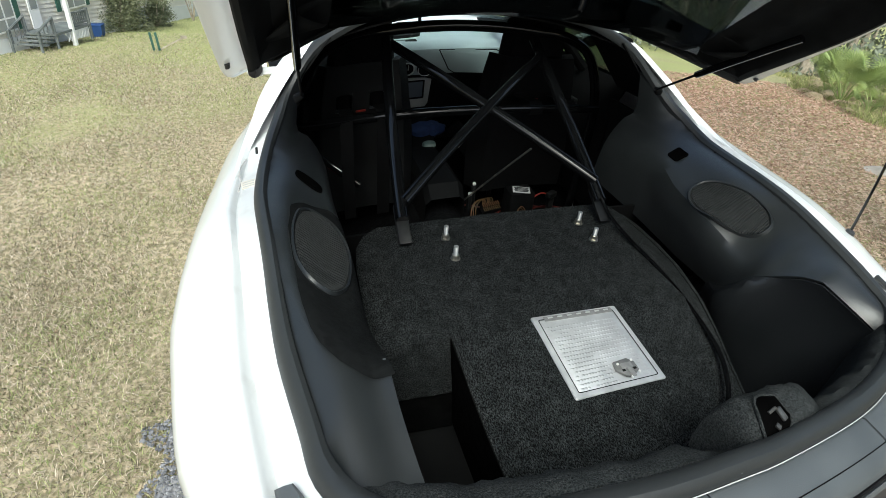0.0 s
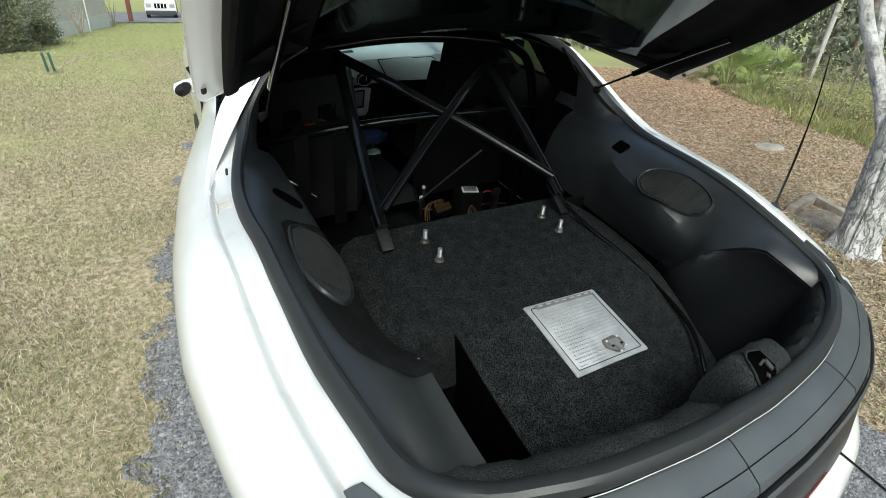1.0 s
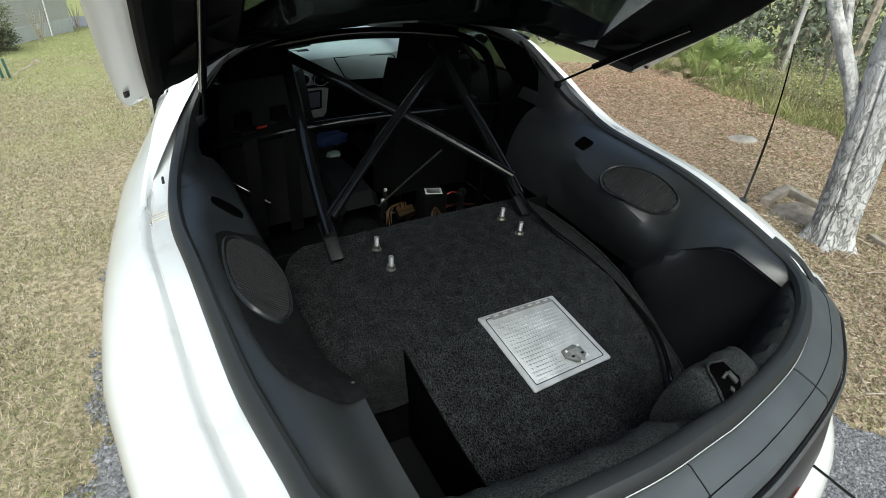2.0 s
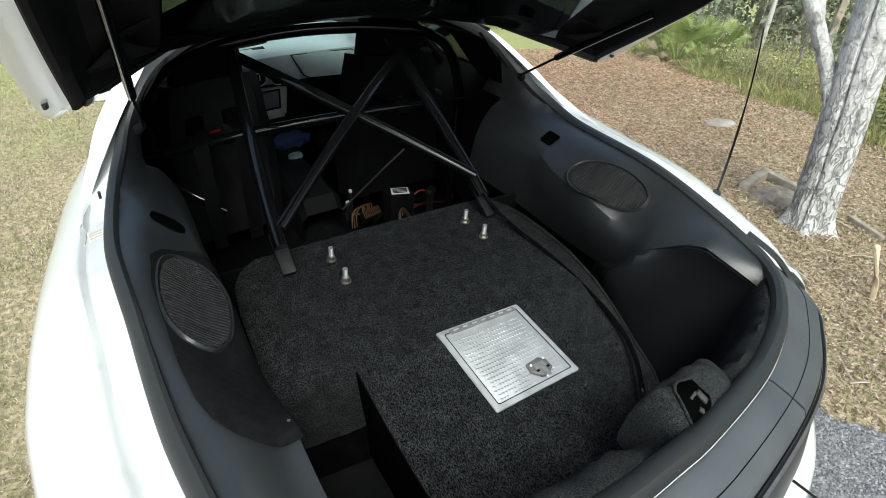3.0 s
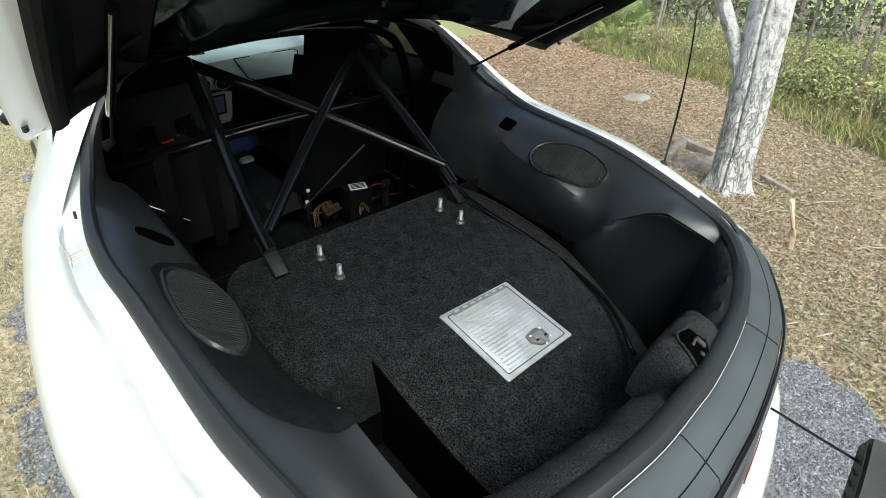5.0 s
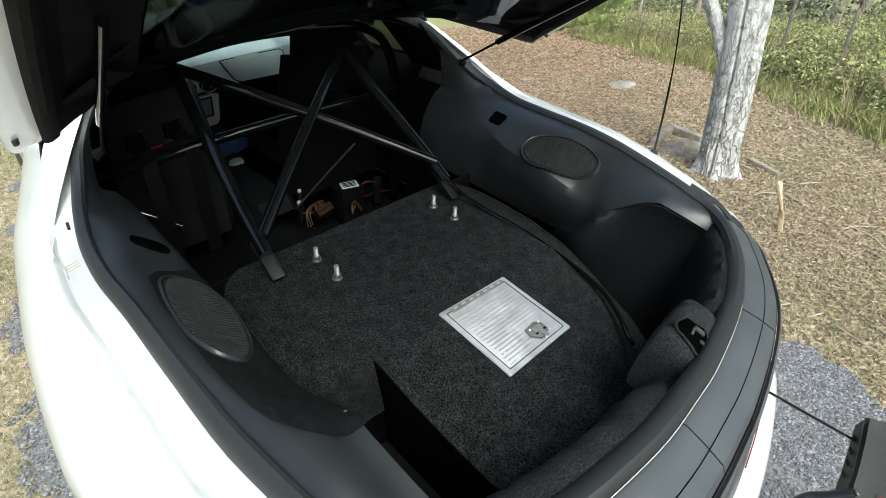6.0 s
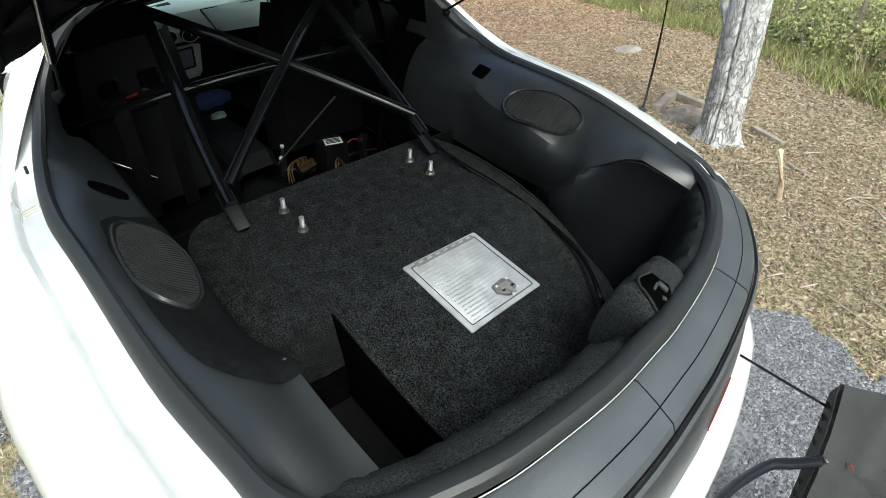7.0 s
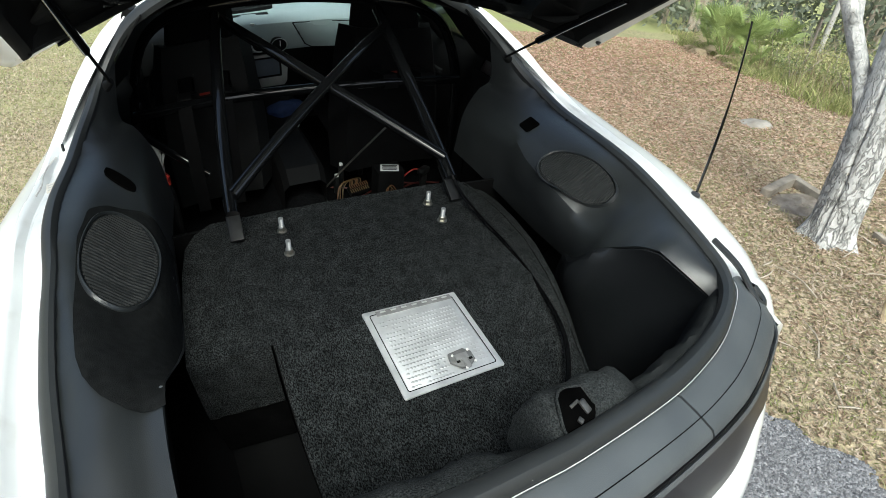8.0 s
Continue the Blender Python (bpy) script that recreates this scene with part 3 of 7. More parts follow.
def trim_point(s, y, u):
    """u 0 at the seal, 1 at the bottom edge beside the carpet."""
    i = min(range(6, N // 2 - 1), key=lambda k: abs(LOOP[k].y - y) + (LOOP[k].z > 1.2) * 9)
    p = along(i, [(-0.03, -0.004)])[0]
    xb, zb = np.interp(y, TRIM_Y, TRIM_X[s]), np.interp(y, TRIM_Y, TRIM_Z[s])
    pts = [(p.x, p.z)]
    flat = 0.0 if s < 0 else float(np.interp(y, [0.5, 0.8], [1, 0]))
    for k, (mx, mz) in enumerate(MID):
        t = (k + 1) / 4
        x, z = np.interp(y, MID_Y, mx), np.interp(y, MID_Y, mz)
        z -= (0.026 if k else 0.01) * (s < 0) * math.exp(-((y - 0.78) / 0.3) ** 4)
        pts.append((x + (p.x + (xb - p.x) * t - x) * flat, z + (p.z + (zb - p.z) * t + 0.012 * math.sin(t * math.pi) - z) * flat))
    pts.append((xb, zb))
    w = min(u, 0.9999) * 4
    k, r = int(w), w - int(w)
    q = [Vector((*pts[max(0, min(4, k + j))], 0)) for j in (-1, 0, 1, 2)]
    c = 0.5 * (2 * q[1] + (q[2] - q[0]) * r + (2 * q[0] - 5 * q[1] + 4 * q[2] - q[3]) * r * r + (3 * q[1] - q[0] - 3 * q[2] + q[3]) * r ** 3)
    return Vector((s * c.x, y, c.y))
for s in (-1, 1):
    bm = mesh()
    sheet(bm, lambda u, v: trim_point(s, v, u), lin(0, 1, 14), lin(0.19 if s < 0 else 0.245, 1.46, 60))
    thick(bm, 0.006)
    side = part("side_trim", bm, TRIM, car, "black grained side trim beside the load floor")
    # oval speaker cover, laid on the trim's hollow, with a raised rim and ribs
    yc, uc, hy, hu, skew = (0.815, 0.47, 0.154, 0.225, 0.035) if s < 0 else (0.808, 0.47, 0.136, 0.19, 0.075)

    def on_trim(p, q, lift):
        """p along the car and q across, each -1 to 1 on the speaker's edge."""
        y, u = yc + hy * p, uc + hu * q + skew * p
        a = trim_point(s, y, u)
        n = (trim_point(s, y, u + 0.04) - a).cross(trim_point(s, y + 0.03, u) - a).normalized()
        return a + (n if n.z > 0 else -n) * lift

    def oval(r, lift, n=44):
        return [on_trim(r * math.copysign(abs(math.cos(a)) ** 0.85, math.cos(a)), r * math.copysign(abs(math.sin(a)) ** 0.85, math.sin(a)), lift + 0.004) for a in [2 * math.pi * k / n for k in range(n)]]
    bm = mesh()
    loft(bm, [oval(1.06, -0.004), oval(1.05, 0.009), oval(1.02, 0.014), oval(0.985, 0.012), oval(0.97, 0.006)], True)
    part("speaker_rim", bm, TRIM, side, "moulded oval rim")
    bm = mesh()
    V = loft(bm, [oval(0.975, 0.008), oval(0.85, 0.0115), oval(0.5, 0.014), oval(0.05, 0.015)], True)
    bm.faces.new(V[-1])
    part("speaker_grille", bm, GRILLE, side, "ribbed black oval speaker grille")
    bm = mesh()
    for k in range(-15, 16):
        q = k / 16
        h = math.sqrt(1 - q * q) * 0.95
        tube(bm, [on_trim(q, h * w, 0.0185 - 0.004 * (q * q + (h * w) ** 2)) for w in (-1, -0.5, 0, 0.5, 1)], 0.0026, 4)
    part("grille_ribs", bm, GRILLE, side, "fine ribs across the speaker grille")
    # slot or square hole: a black patch lying on the trim's surface, the shade inside painted
    yc, uc = (1.104, 0.5) if s < 0 else (1.11, 0.49)
    c2 = trim_point(s, yc, uc)
    du = (trim_point(s, yc, uc + 0.05) - trim_point(s, yc, uc - 0.05)).normalized()
    dy = (trim_point(s, yc + 0.03, uc) - trim_point(s, yc - 0.03, uc)).normalized()
    dn = du.cross(dy)
    dn = (dn if dn.z > 0 else -dn).normalized()
    bm = mesh()
    if s < 0:
        out = [(0.022 * math.copysign(abs(math.sin(a)) ** 0.6, math.sin(a)) - 0.012 * math.cos(a), 0.042 * math.cos(a)) for a in lin(0, 5.88, 16)]
    else:
        out = [(a, b2) for a, b2 in ((-0.026, -0.02), (-0.022, -0.026), (0.022, -0.024), (0.027, -0.018), (0.025, 0.022), (0.02, 0.026), (-0.02, 0.026), (-0.025, 0.02))]
    V = loft(bm, [[c2 + dy * a * k + du * b2 * k + dn * h for a, b2 in out] for k, h in ((1.08, 0.004), (1.06, 0.0105), (1.0, 0.011), (0.98, 0.0095))], True)
    bm.faces.new(V[-1])
    part("belt_slot" if s < 0 else "square_hole", bm, mat("hole_shade_black", (0.0015, 0.0015, 0.0016), 0.9, 0, (0.002, 0.002, 0.002), 20, spec=0.0), side, "seat belt slot, its inner shade painted as a black patch" if s < 0 else "small square hole, its inner shade painted as a black patch")
    for y, u in ((0.44, 0.97), (0.655, 0.97)) if s < 0 else ((0.25, 0.15), (1.06, 0.06)):
        bm = mesh()
        c3 = trim_point(s, y, u)
        tube(bm, [c3 + Vector((0, 0, 0.001)), c3 + Vector((0, 0, 0.008)), c3 + Vector((0, 0, 0.01))], [0.0045, 0.0045, 0.002], 10)
        part("trim_clip", bm, DECK if s < 0 else DARK, side, "push-in trim clip")
    if s < 0:
        bm = mesh()
        sheet(bm, lambda u, v: trim_point(-1, v, np.interp(v, [0.395, 0.4, 0.41, 0.425, 0.445, 0.47, 0.51, 0.58, 0.7, 0.82, 0.93, 0.98, 1.01, 1.03], [0.72, 0.6, 0.49, 0.39, 0.31, 0.25, 0.215, 0.215, 0.24, 0.21, 0.25, 0.36, 0.55, 0.85]) * (1 - u) + 0.985 * u) + Vector((0.006, 0, 0.009)), lin(0, 1, 16), [0.395, 0.397, 0.4, 0.403, 0.407, 0.412, 0.418, 0.425, 0.434, 0.445, 0.457, 0.47, 0.49] + lin(0.51, 1.03, 34))
        part("felt_panel", bm, FELT, side, "dark felt panel round the speaker")
        bm = mesh()
        tube(bm, cr([(-0.652, 1.325, 0.862), (-0.655, 1.335, 0.88), (-0.66, 1.347, 0.902), (-0.662, 1.352, 0.914)], 8), [0.0115, 0.0125, 0.0125, 0.012, 0.0115, 0.0105, 0.009, 0.004], 10, 0.6)
        part("belt_stalk", bm, mat("grey_webbing", (0.2, 0.2, 0.185), 0.8, 0, (0.26, 0.26, 0.24), 60, bump=0.3, bump_scale=500), side, "folded grey belt end")
# liner that drops from the right trim into the side well
bm = mesh()


def well(u, v):
    top = trim_point(1, v, 0.985) + Vector((0, 0, -0.002))
    bot = Vector((np.interp(v, [0.19, 0.45, 0.72], [0.55, 0.525, 0.57]), v + 0.02, np.interp(v, [0.19, 0.6, 0.74], [0.40, 0.42, 0.50])))
    arch = math.exp(-((v - 0.62) / 0.1) ** 2)
    return top.lerp(bot, u) + Vector((0.02 - 0.075 * arch, 0, 0.045)) * math.sin(math.pi * min(1, u * 1.1) ** 0.8)


sheet(bm, well, lin(0, 1, 12), lin(0.19, 0.74, 24))
thick(bm, 0.006)
part("side_well_liner", bm, mat("satin_liner_plastic", (0.009, 0.0103, 0.0115), 0.27, 0, (0.013, 0.0142, 0.016), 5, bump=0.04, bump_scale=700), car, "smooth black plastic liner of the side well")

# carpeted sill, from the seal down to the floor, with the padded latch cover
bm = mesh()


def sill(x, t):
    y0 = np.interp(abs(x), [0, 0.25, 0.45, 0.58, 0.64], [0.128, 0.14, 0.173, 0.22, 0.288])
    lump = 0.004 * noise.noise((x * 14, t * 5, 3)) + 0.005 * noise.noise((x * 40, t * 11, 7))
    return Vector((x, y0 + [0, 0.012, 0.03, 0.05, 0.062, 0.07, 0.075, 0.08][t] * np.interp(x, [-0.3, 0, 0.3, 0.5], [0.95, 0.85, 0.7, 0.65]) + lump, [0.932, 0.94, 0.934, 0.91, 0.875, 0.80, 0.70, 0.42][t] - (0.055 * math.exp(-((x - 0.06) / 0.13) ** 4) if 0 < t < 5 else 0) + lump))


loft(bm, [[sill(x, t) for t in range(8)] for x in lin(-0.63, 0.63, 90)])
thick(bm, 0.006)
part("sill_carpet", bm, LINER, car, "thick charcoal carpet over the load sill")
bm = mesh()
tube(bm, [(-0.07, 0.106, 0.94), (-0.07, 0.108, 0.95), (-0.07, 0.109, 0.953)], [0.0075, 0.0075, 0.004], 12, 0.7)
part("sill_clip", bm, PAPER, car, "small white push-in clip on the sill")
cover = empty("latch_cover", shell((0.06, 0.19, 0.9)), "carpet-wrapped padded cover over the hatch latch", "cover")


def hump(x, k):
    """The padded roll over the latch: x along it, k from the seal side over the top to the floor side."""
    e = min(1.0, 0.45 + x / 0.03, (0.235 - x) / 0.09)
    e = max(0.08, e) ** 0.45
    ang = math.pi * (k - 2) / 12
    w = 0.004 * noise.noise((x * 30, k * 0.7, 1)) + 0.002 * noise.noise((x * 90, k * 1.9, 5))
    c, h = math.cos(ang), math.sin(ang)
    fall = (k - 13) * 0.018 if k > 13 else 0.07
    return Vector((x + w, 0.17 - 0.046 * math.copysign(abs(c) ** 0.8, c) * (0.8 + 0.2 * e) + w, 0.86 + (0.098 * h ** 0.6 * e if h > 0.001 else -fall) + w))


def rim_point(a, r, lift):
    p = hump(0.053 + 0.034 * r * math.cos(a) + 0.006 * r * math.sin(a), 6.7 + 2.6 * r * math.sin(a))
    n = Vector((0, p.y - 0.175, p.z - 0.875)).normalized()
    return p + n * lift


bm = mesh()
V = loft(bm, [[hump(x, k) for k in range(17)] for x in lin(-0.004, 0.23, 60)])
bm.faces.new(V[0])
bm.faces.new(V[-1])
part("padding", bm, LINER, cover, "charcoal carpet wrapped over foam")
turns = lin(0, 2 * math.pi, 25)[:-1]
# Recess is a black patch over unbroken padding; its shade is painted.
bm = mesh()
V = loft(bm, [[rim_point(a, r, 0.0035) for a in turns] for r in (1.0, 0.75, 0.5, 0.25)], True)
bm.faces.new(V[-1])
part("latch_recess", bm, mat("recess_shade_black", (0.0015, 0.0015, 0.0016), 0.9, 0, (0.002, 0.002, 0.002), 20, spec=0.0), cover, "oval recess round the latch, its shade painted as a black patch")
bm = mesh()
tube(bm, [rim_point(a, 1.0, 0.003) for a in turns + turns[:1]], 0.0028, 6)
part("carpet_edge", bm, LINER, cover, "cut edge of the carpet")
LATCHM = mat("dull_dark_steel", (0.11, 0.11, 0.108), 0.5, 0.6, (0.06, 0.06, 0.06), 60)
bm = mesh()
box(bm, rim_point(0.3, 0.35, 0.005), (0.012, 0.02, 0.006), 0.002, pose(0, 0, 0, 20, 0, 15))
latch = part("latch", bm, LATCHM, cover, "dull steel hatch latch")
bm = mesh()
tube(bm, [rim_point(2.6, 0.5, 0.005), rim_point(1.8, 0.3, 0.009), rim_point(0.9, 0.35, 0.005)], 0.0026, 6)
part("latch_claw", bm, LATCHM, latch)
bm = mesh()
box(bm, rim_point(4.4, 0.4, 0.005), (0.009, 0.009, 0.005), 0.0015, pose(0, 0, 0, 10, 0, 30))
part("latch_pin", bm, LATCHM, latch)

# false floor: carpeted board with a cut-out beside it
load = empty("load_floor", shell((0, 0.7, 0.66)), "charcoal carpeted false floor with an opening at one corner", "load floor")
EDGE_R = [(0.285, 0.24), (0.33, 0.315), (0.39, 0.515), (0.422, 0.669), (0.45, 0.80), (0.458, 0.95), (0.45, 1.06), (0.42, 1.18)]


def right_edge(y):
    return np.interp(y, [p[1] for p in EDGE_R], [p[0] for p in EDGE_R])


def left_edge(y):
    return -0.312 if y < 0.635 else np.interp(y, [0.64, 0.95, 1.06, 1.12, 1.16], [-0.505, -0.505, -0.495, -0.465, -0.41])


def floor_z(y):
    """Board height shaped to fit the camera's view: it falls a little to the sill and to the cabin."""
    return np.interp(y, [0.2, 0.415, 0.64, 0.95, 1.1], [0.676, 0.688, 0.715, 0.699, 0.696])


def pile(x, y):
    return 0.0025 * noise.noise((x * 9, y * 9, 0)) + 0.0015 * noise.noise((x * 60, y * 60, 4))


ys = lin(0.195, 0.6345, 36) + lin(0.6355, 1.16, 40)
bm = mesh()
loft(bm, [[(left_edge(y) + (right_edge(y) - left_edge(y)) * k / 60, y, floor_z(y) + pile(k * 0.015, y) - 0.012 * (k == 60)) for k in range(61)] for y in ys])
part("carpet_top", bm, CARPET, load, "black-grey cut pile carpet")
bm = mesh()
sheet(bm, lambda u, v: (right_edge(u) + 0.004 + 0.006 * v, u, floor_z(u) - 0.006 - 0.3 * v), lin(0.22, 1.155, 30), lin(0, 1, 6))
thick(bm, 0.006)
part("carpet_side", bm, CARPET, load)
# Walls and floor of the opening: its deep shade put into near-black colour.
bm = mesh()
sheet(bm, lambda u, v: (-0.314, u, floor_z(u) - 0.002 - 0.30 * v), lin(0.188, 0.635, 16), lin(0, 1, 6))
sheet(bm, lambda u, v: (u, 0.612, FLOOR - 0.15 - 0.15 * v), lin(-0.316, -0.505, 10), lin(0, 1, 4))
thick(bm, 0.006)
part("well_wall", bm, mat("well_shade_black", (0.003, 0.003, 0.003), 0.9, 0, (0.005, 0.005, 0.005), 30, bump=0.2, bump_scale=200, spec=0.0), load, "sides of the corner opening, near black for its deep shade")
bm = mesh()
sheet(bm, lambda u, v: (u, 0.638 - 0.034 * v ** 0.7 + 0.003 * noise.noise((u * 20, v * 3, 2)), floor_z(0.635) + 0.001 - 0.155 * v - 0.004 * noise.noise((u * 40, 0, 9)) * v), lin(-0.318, -0.505, 24), lin(0, 1, 14))
thick(bm, 0.005)
part("carpet_drop", bm, CARPET, load, "carpet turned down into the opening")
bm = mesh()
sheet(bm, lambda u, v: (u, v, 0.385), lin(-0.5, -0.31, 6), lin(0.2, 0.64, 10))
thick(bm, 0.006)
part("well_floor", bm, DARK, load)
bm = mesh()
box(bm, (-0.309, 0.60, 0.62), (0.004, 0.012, 0.05), 0.002)
part("staple_strip", bm, SILVER, load)

# carpeted side strip beyond the board, along the right wheel arch
bm = mesh()
sheet(bm, lambda u, v: (right_edge(v) + 0.012 + u * np.interp(v, [0.3, 0.5, 0.75, 1.1], [0.005, 0.03, 0.055, 0.09]), v, floor_z(v) - 0.02 - 0.06 * u * u), lin(0, 1, 6), lin(0.30, 1.12, 30))
thick(bm, 0.006)
part("carpet_flap", bm, CARPET, load, "loose carpet edge along the well")

# aluminium hatch plate in the floor
plate = empty("access_hatch", shell((0.02, 0.53, FLOOR)), "square diamond-tread aluminium access hatch let into the carpet", "access hatch")
PA, PB, PC, PD = Vector((-0.103, 0.655, 0)), Vector((0.132, 0.648, 0)), Vector((0.149, 0.417, 0)), Vector((-0.094, 0.417, 0))


def on_plate(u, v, z=0.0):
    p = PA.lerp(PB, u).lerp(PD.lerp(PC, u), v)
    return Vector((p.x, p.y, floor_z(p.y) + 0.004 + z))


bm = mesh()


def ringp(a, z):
    r = 0.02
    pts = []
    for cx, cy, a0 in ((1 - a - r, a + r, -90), (1 - a - r, 1 - a - r, 0), (a + r, 1 - a - r, 90), (a + r, a + r, 180)):
        for k in range(4):
            t = radians(a0 + 30 * k)
            pts.append(on_plate(cx + r * math.cos(t), cy + r * math.sin(t), z))
    return pts


V = loft(bm, [ringp(0.0, -0.006), ringp(0.0, 0.0), ringp(0.006, 0.0015), ringp(0.055, 0.0015), ringp(0.058, -0.001), ringp(0.064, -0.001)], True)
part("hatch_frame", bm, ALUM, plate, "plain aluminium frame")
bm = mesh()
V = loft(bm, [ringp(0.064, -0.002), ringp(0.067, 0.001), ringp(0.07, 0.0015)], True)
bm.faces.new(V[-1])
lid = part("hatch_lid", bm, ALUM, plate, "worn diamond-tread lid")
bm = mesh()
loft(bm, [ringp(0.056, 0.0012), ringp(0.0565, 0.0022), ringp(0.063, 0.0022), ringp(0.0635, 0.0012)], True)
part("lid_gap", bm, HEADLINE, plate, "thin dark gap round the lid")
bm = mesh()
rnd = random.Random(8)
for r in range(17):
    for k in range(24):
        u, v = 0.115 + 0.78 * (k + 0.5 * (r % 2)) / 24, 0.17 + 0.74 * r / 16
        if (0.52 < u < 0.80 and v > 0.64) or rnd.random() < 0.12:
            continue
        c = on_plate(u, v, 0.0015)
        w = rnd.uniform(0.6, 1.1)
        vs = [bm.verts.new(c + Vector((0.0042 * math.cos(a), 0.0034 * math.sin(a), 0))) for a in [math.pi * q / 3 for q in range(6)]]
        vt = [bm.verts.new(c + Vector((0.002 * math.cos(a), 0.0016 * math.sin(a), 0.0011 * w))) for a in [math.pi * q / 3 for q in range(6)]]
        for a in range(6):
            bm.faces.new((vs[a], vs[(a + 1) % 6], vt[(a + 1) % 6], vt[a]))
        bm.faces.new(vt)
part("tread", bm, ALUM, lid, "raised tread pattern")
bm = mesh()
V = loft(bm, [[on_plate(u, v, z) for u, v in ((0.13, 0.03), (0.93, 0.025), (0.93, 0.085), (0.13, 0.09))] for z in (0.0005, 0.0028)], True)
bm.faces.new(V[-1])
hinge_leaf = part("hinge_leaf", bm, mat("dull_hinge_metal", (0.2, 0.2, 0.2), 0.5, 0.5, (0.28, 0.28, 0.28), 40), plate, "dull grey hinge leaf with bright slots")
for k in range(7):
    bm = mesh()
    box(bm, on_plate(0.2 + 0.11 * k, 0.05, 0.0034), (0.013, 0.0045, 0.0016), 0.0005)
    part("slot", bm, SILVER, hinge_leaf)
bm = mesh()
c = on_plate(0.655, 0.80, 0.003)
pts = [(-0.026, 0.022), (0.012, 0.026), (0.026, 0.012), (0.026, -0.012), (0.006, -0.026), (-0.012, -0.022), (-0.03, 0.0)]
V = loft(bm, [[c + Vector((a, b, -0.003)) for a, b in pts], [c + Vector((a, b, 0.004)) for a, b in pts], [c + Vector((a * 0.9, b * 0.9, 0.0055)) for a, b in pts]], True)
bm.faces.new(V[-1])
catch = part("latch_plate", bm, mat("dull_latch_metal", (0.13, 0.13, 0.13), 0.5, 0.4, (0.18, 0.18, 0.18), 60, bump=0.1), plate, "dull metal slam latch with a folding ring")
bm = mesh()
box(bm, c + Vector((-0.001, 0.004, 0.0065)), (0.03, 0.016, 0.003), 0.001)
box(bm, c + Vector((0.002, -0.014, 0.0068)), (0.012, 0.034, 0.0035), 0.001)
part("latch_tongue", bm, mat("grey_latch_tongue", (0.22, 0.22, 0.22), 0.45, 0.4, (0.28, 0.28, 0.28), 60), catch, "grey tee-shaped latch tongue")
for a, b in ((-0.014, -0.004), (0.016, -0.004)):
    bm = mesh()
    box(bm, c + Vector((a, b - 0.004, 0.0062)), (0.008, 0.006, 0.0014), 0.0004)
    part("latch_slot", bm, HEADLINE, catch)
for a, b in ((-0.02, 0.012), (0.02, 0.016), (0.022, -0.02), (-0.004, -0.03)):
    bm = mesh()
    tube(bm, [c + Vector((a, b, 0.004)), c + Vector((a, b, 0.008))], 0.003, 8)
    part("rivet", bm, PAPER, catch)

# studs with nuts standing out of the floor
for x, y in ((-0.207, 1.048), (-0.207, 0.943), (0.247, 1.049), (0.251, 0.954)):
    b0 = Vector((x, y, FLOOR))
    bolt = empty("floor_bolt", shell(b0), "zinc stud with nut and washer standing up through the carpet", "bolt", "floor bolts")
    bm = mesh()
    tube(bm, [b0, b0 + Vector((0, 0, 0.003))], 0.0145, 20)
    part("washer", bm, STEEL, bolt)
    bm = mesh()
    tube(bm, [b0 + Vector((0, 0, 0.003)), b0 + Vector((0, 0, 0.0155)), b0 + Vector((0, 0, 0.017))], [0.011, 0.011, 0.009], 6)
    part("nut", bm, STEEL, bolt, "yellowish zinc hexagon nut")
    bm = mesh()
    tube(bm, [b0 + Vector((0, 0, 0.0165 + 0.00102 * k)) for k in range(26)] + [b0 + Vector((0, 0, 0.0435))], [0.0066 + 0.0007 * (k % 2) for k in range(26)] + [0.0065], 10)
    part("stud", bm, mat("dull_stud", (0.3, 0.31, 0.31), 0.45, 0.6), bolt)

# ---- roll bar ----
bar = empty("roll_bar", shell((0, 1.4, FLOOR)), "satin black welded roll bar with crossed braces behind the seats", "roll bar")


FOOTM = mat("scuffed_black_steel", (0.003, 0.0033, 0.0036), 0.5, 0, (0.007, 0.0076, 0.0082), 30, 6, spec=0.25)


def strut(name, a, b, r=0.02, label="", bend=None, sides=14):
    bm = mesh()
    a, b = Vector(a), Vector(b)
    tube(bm, [a.lerp(b, k / 7) for k in range(8)], r, sides)
    return part(name, bm, BARPAINT, bar, label)


for s in (-1, 1):
    foot, top = Vector((s * 0.338, 1.0, FLOOR + 0.006)), Vector((s * 0.31, 1.74, 1.15))
    strut("rear_stay", foot + Vector((0, 0.085, 0.053)), top, 0.021, "straight rear stay")
    bm = mesh()
    box(bm, foot + Vector((0, 0.085, 0.037)), (0.042, 0.13, 0.013), 0.003, pose(0, 0, 0, 31, 0, 0), cuts=0)
    part("foot_plate", bm, FOOTM, bar, "bolted steel foot")
strut("cross_brace", (-0.30, 1.755, 1.14), (0.338, 1.14, 0.805), 0.019)
strut("cross_brace", (-0.325, 1.125, 0.795), (0.30, 1.645, 1.10), 0.019)
bm = mesh()
hoop = cr([(-0.70, 1.78, 0.25), (-0.71, 1.78, 0.6), (-0.70, 1.78, 0.86), (-0.62, 1.78, 1.08), (-0.48, 1.77, 1.165), (-0.3, 1.76, 1.185), (0, 1.76, 1.195), (0.3, 1.76, 1.185), (0.48, 1.77, 1.165), (0.62, 1.78, 1.08), (0.70, 1.78, 0.86), (0.71, 1.78, 0.6), (0.70, 1.78, 0.25)], 60)
tube(bm, hoop, 0.022, 14)
part("main_hoop", bm, BARPAINT, bar, "bent main hoop")
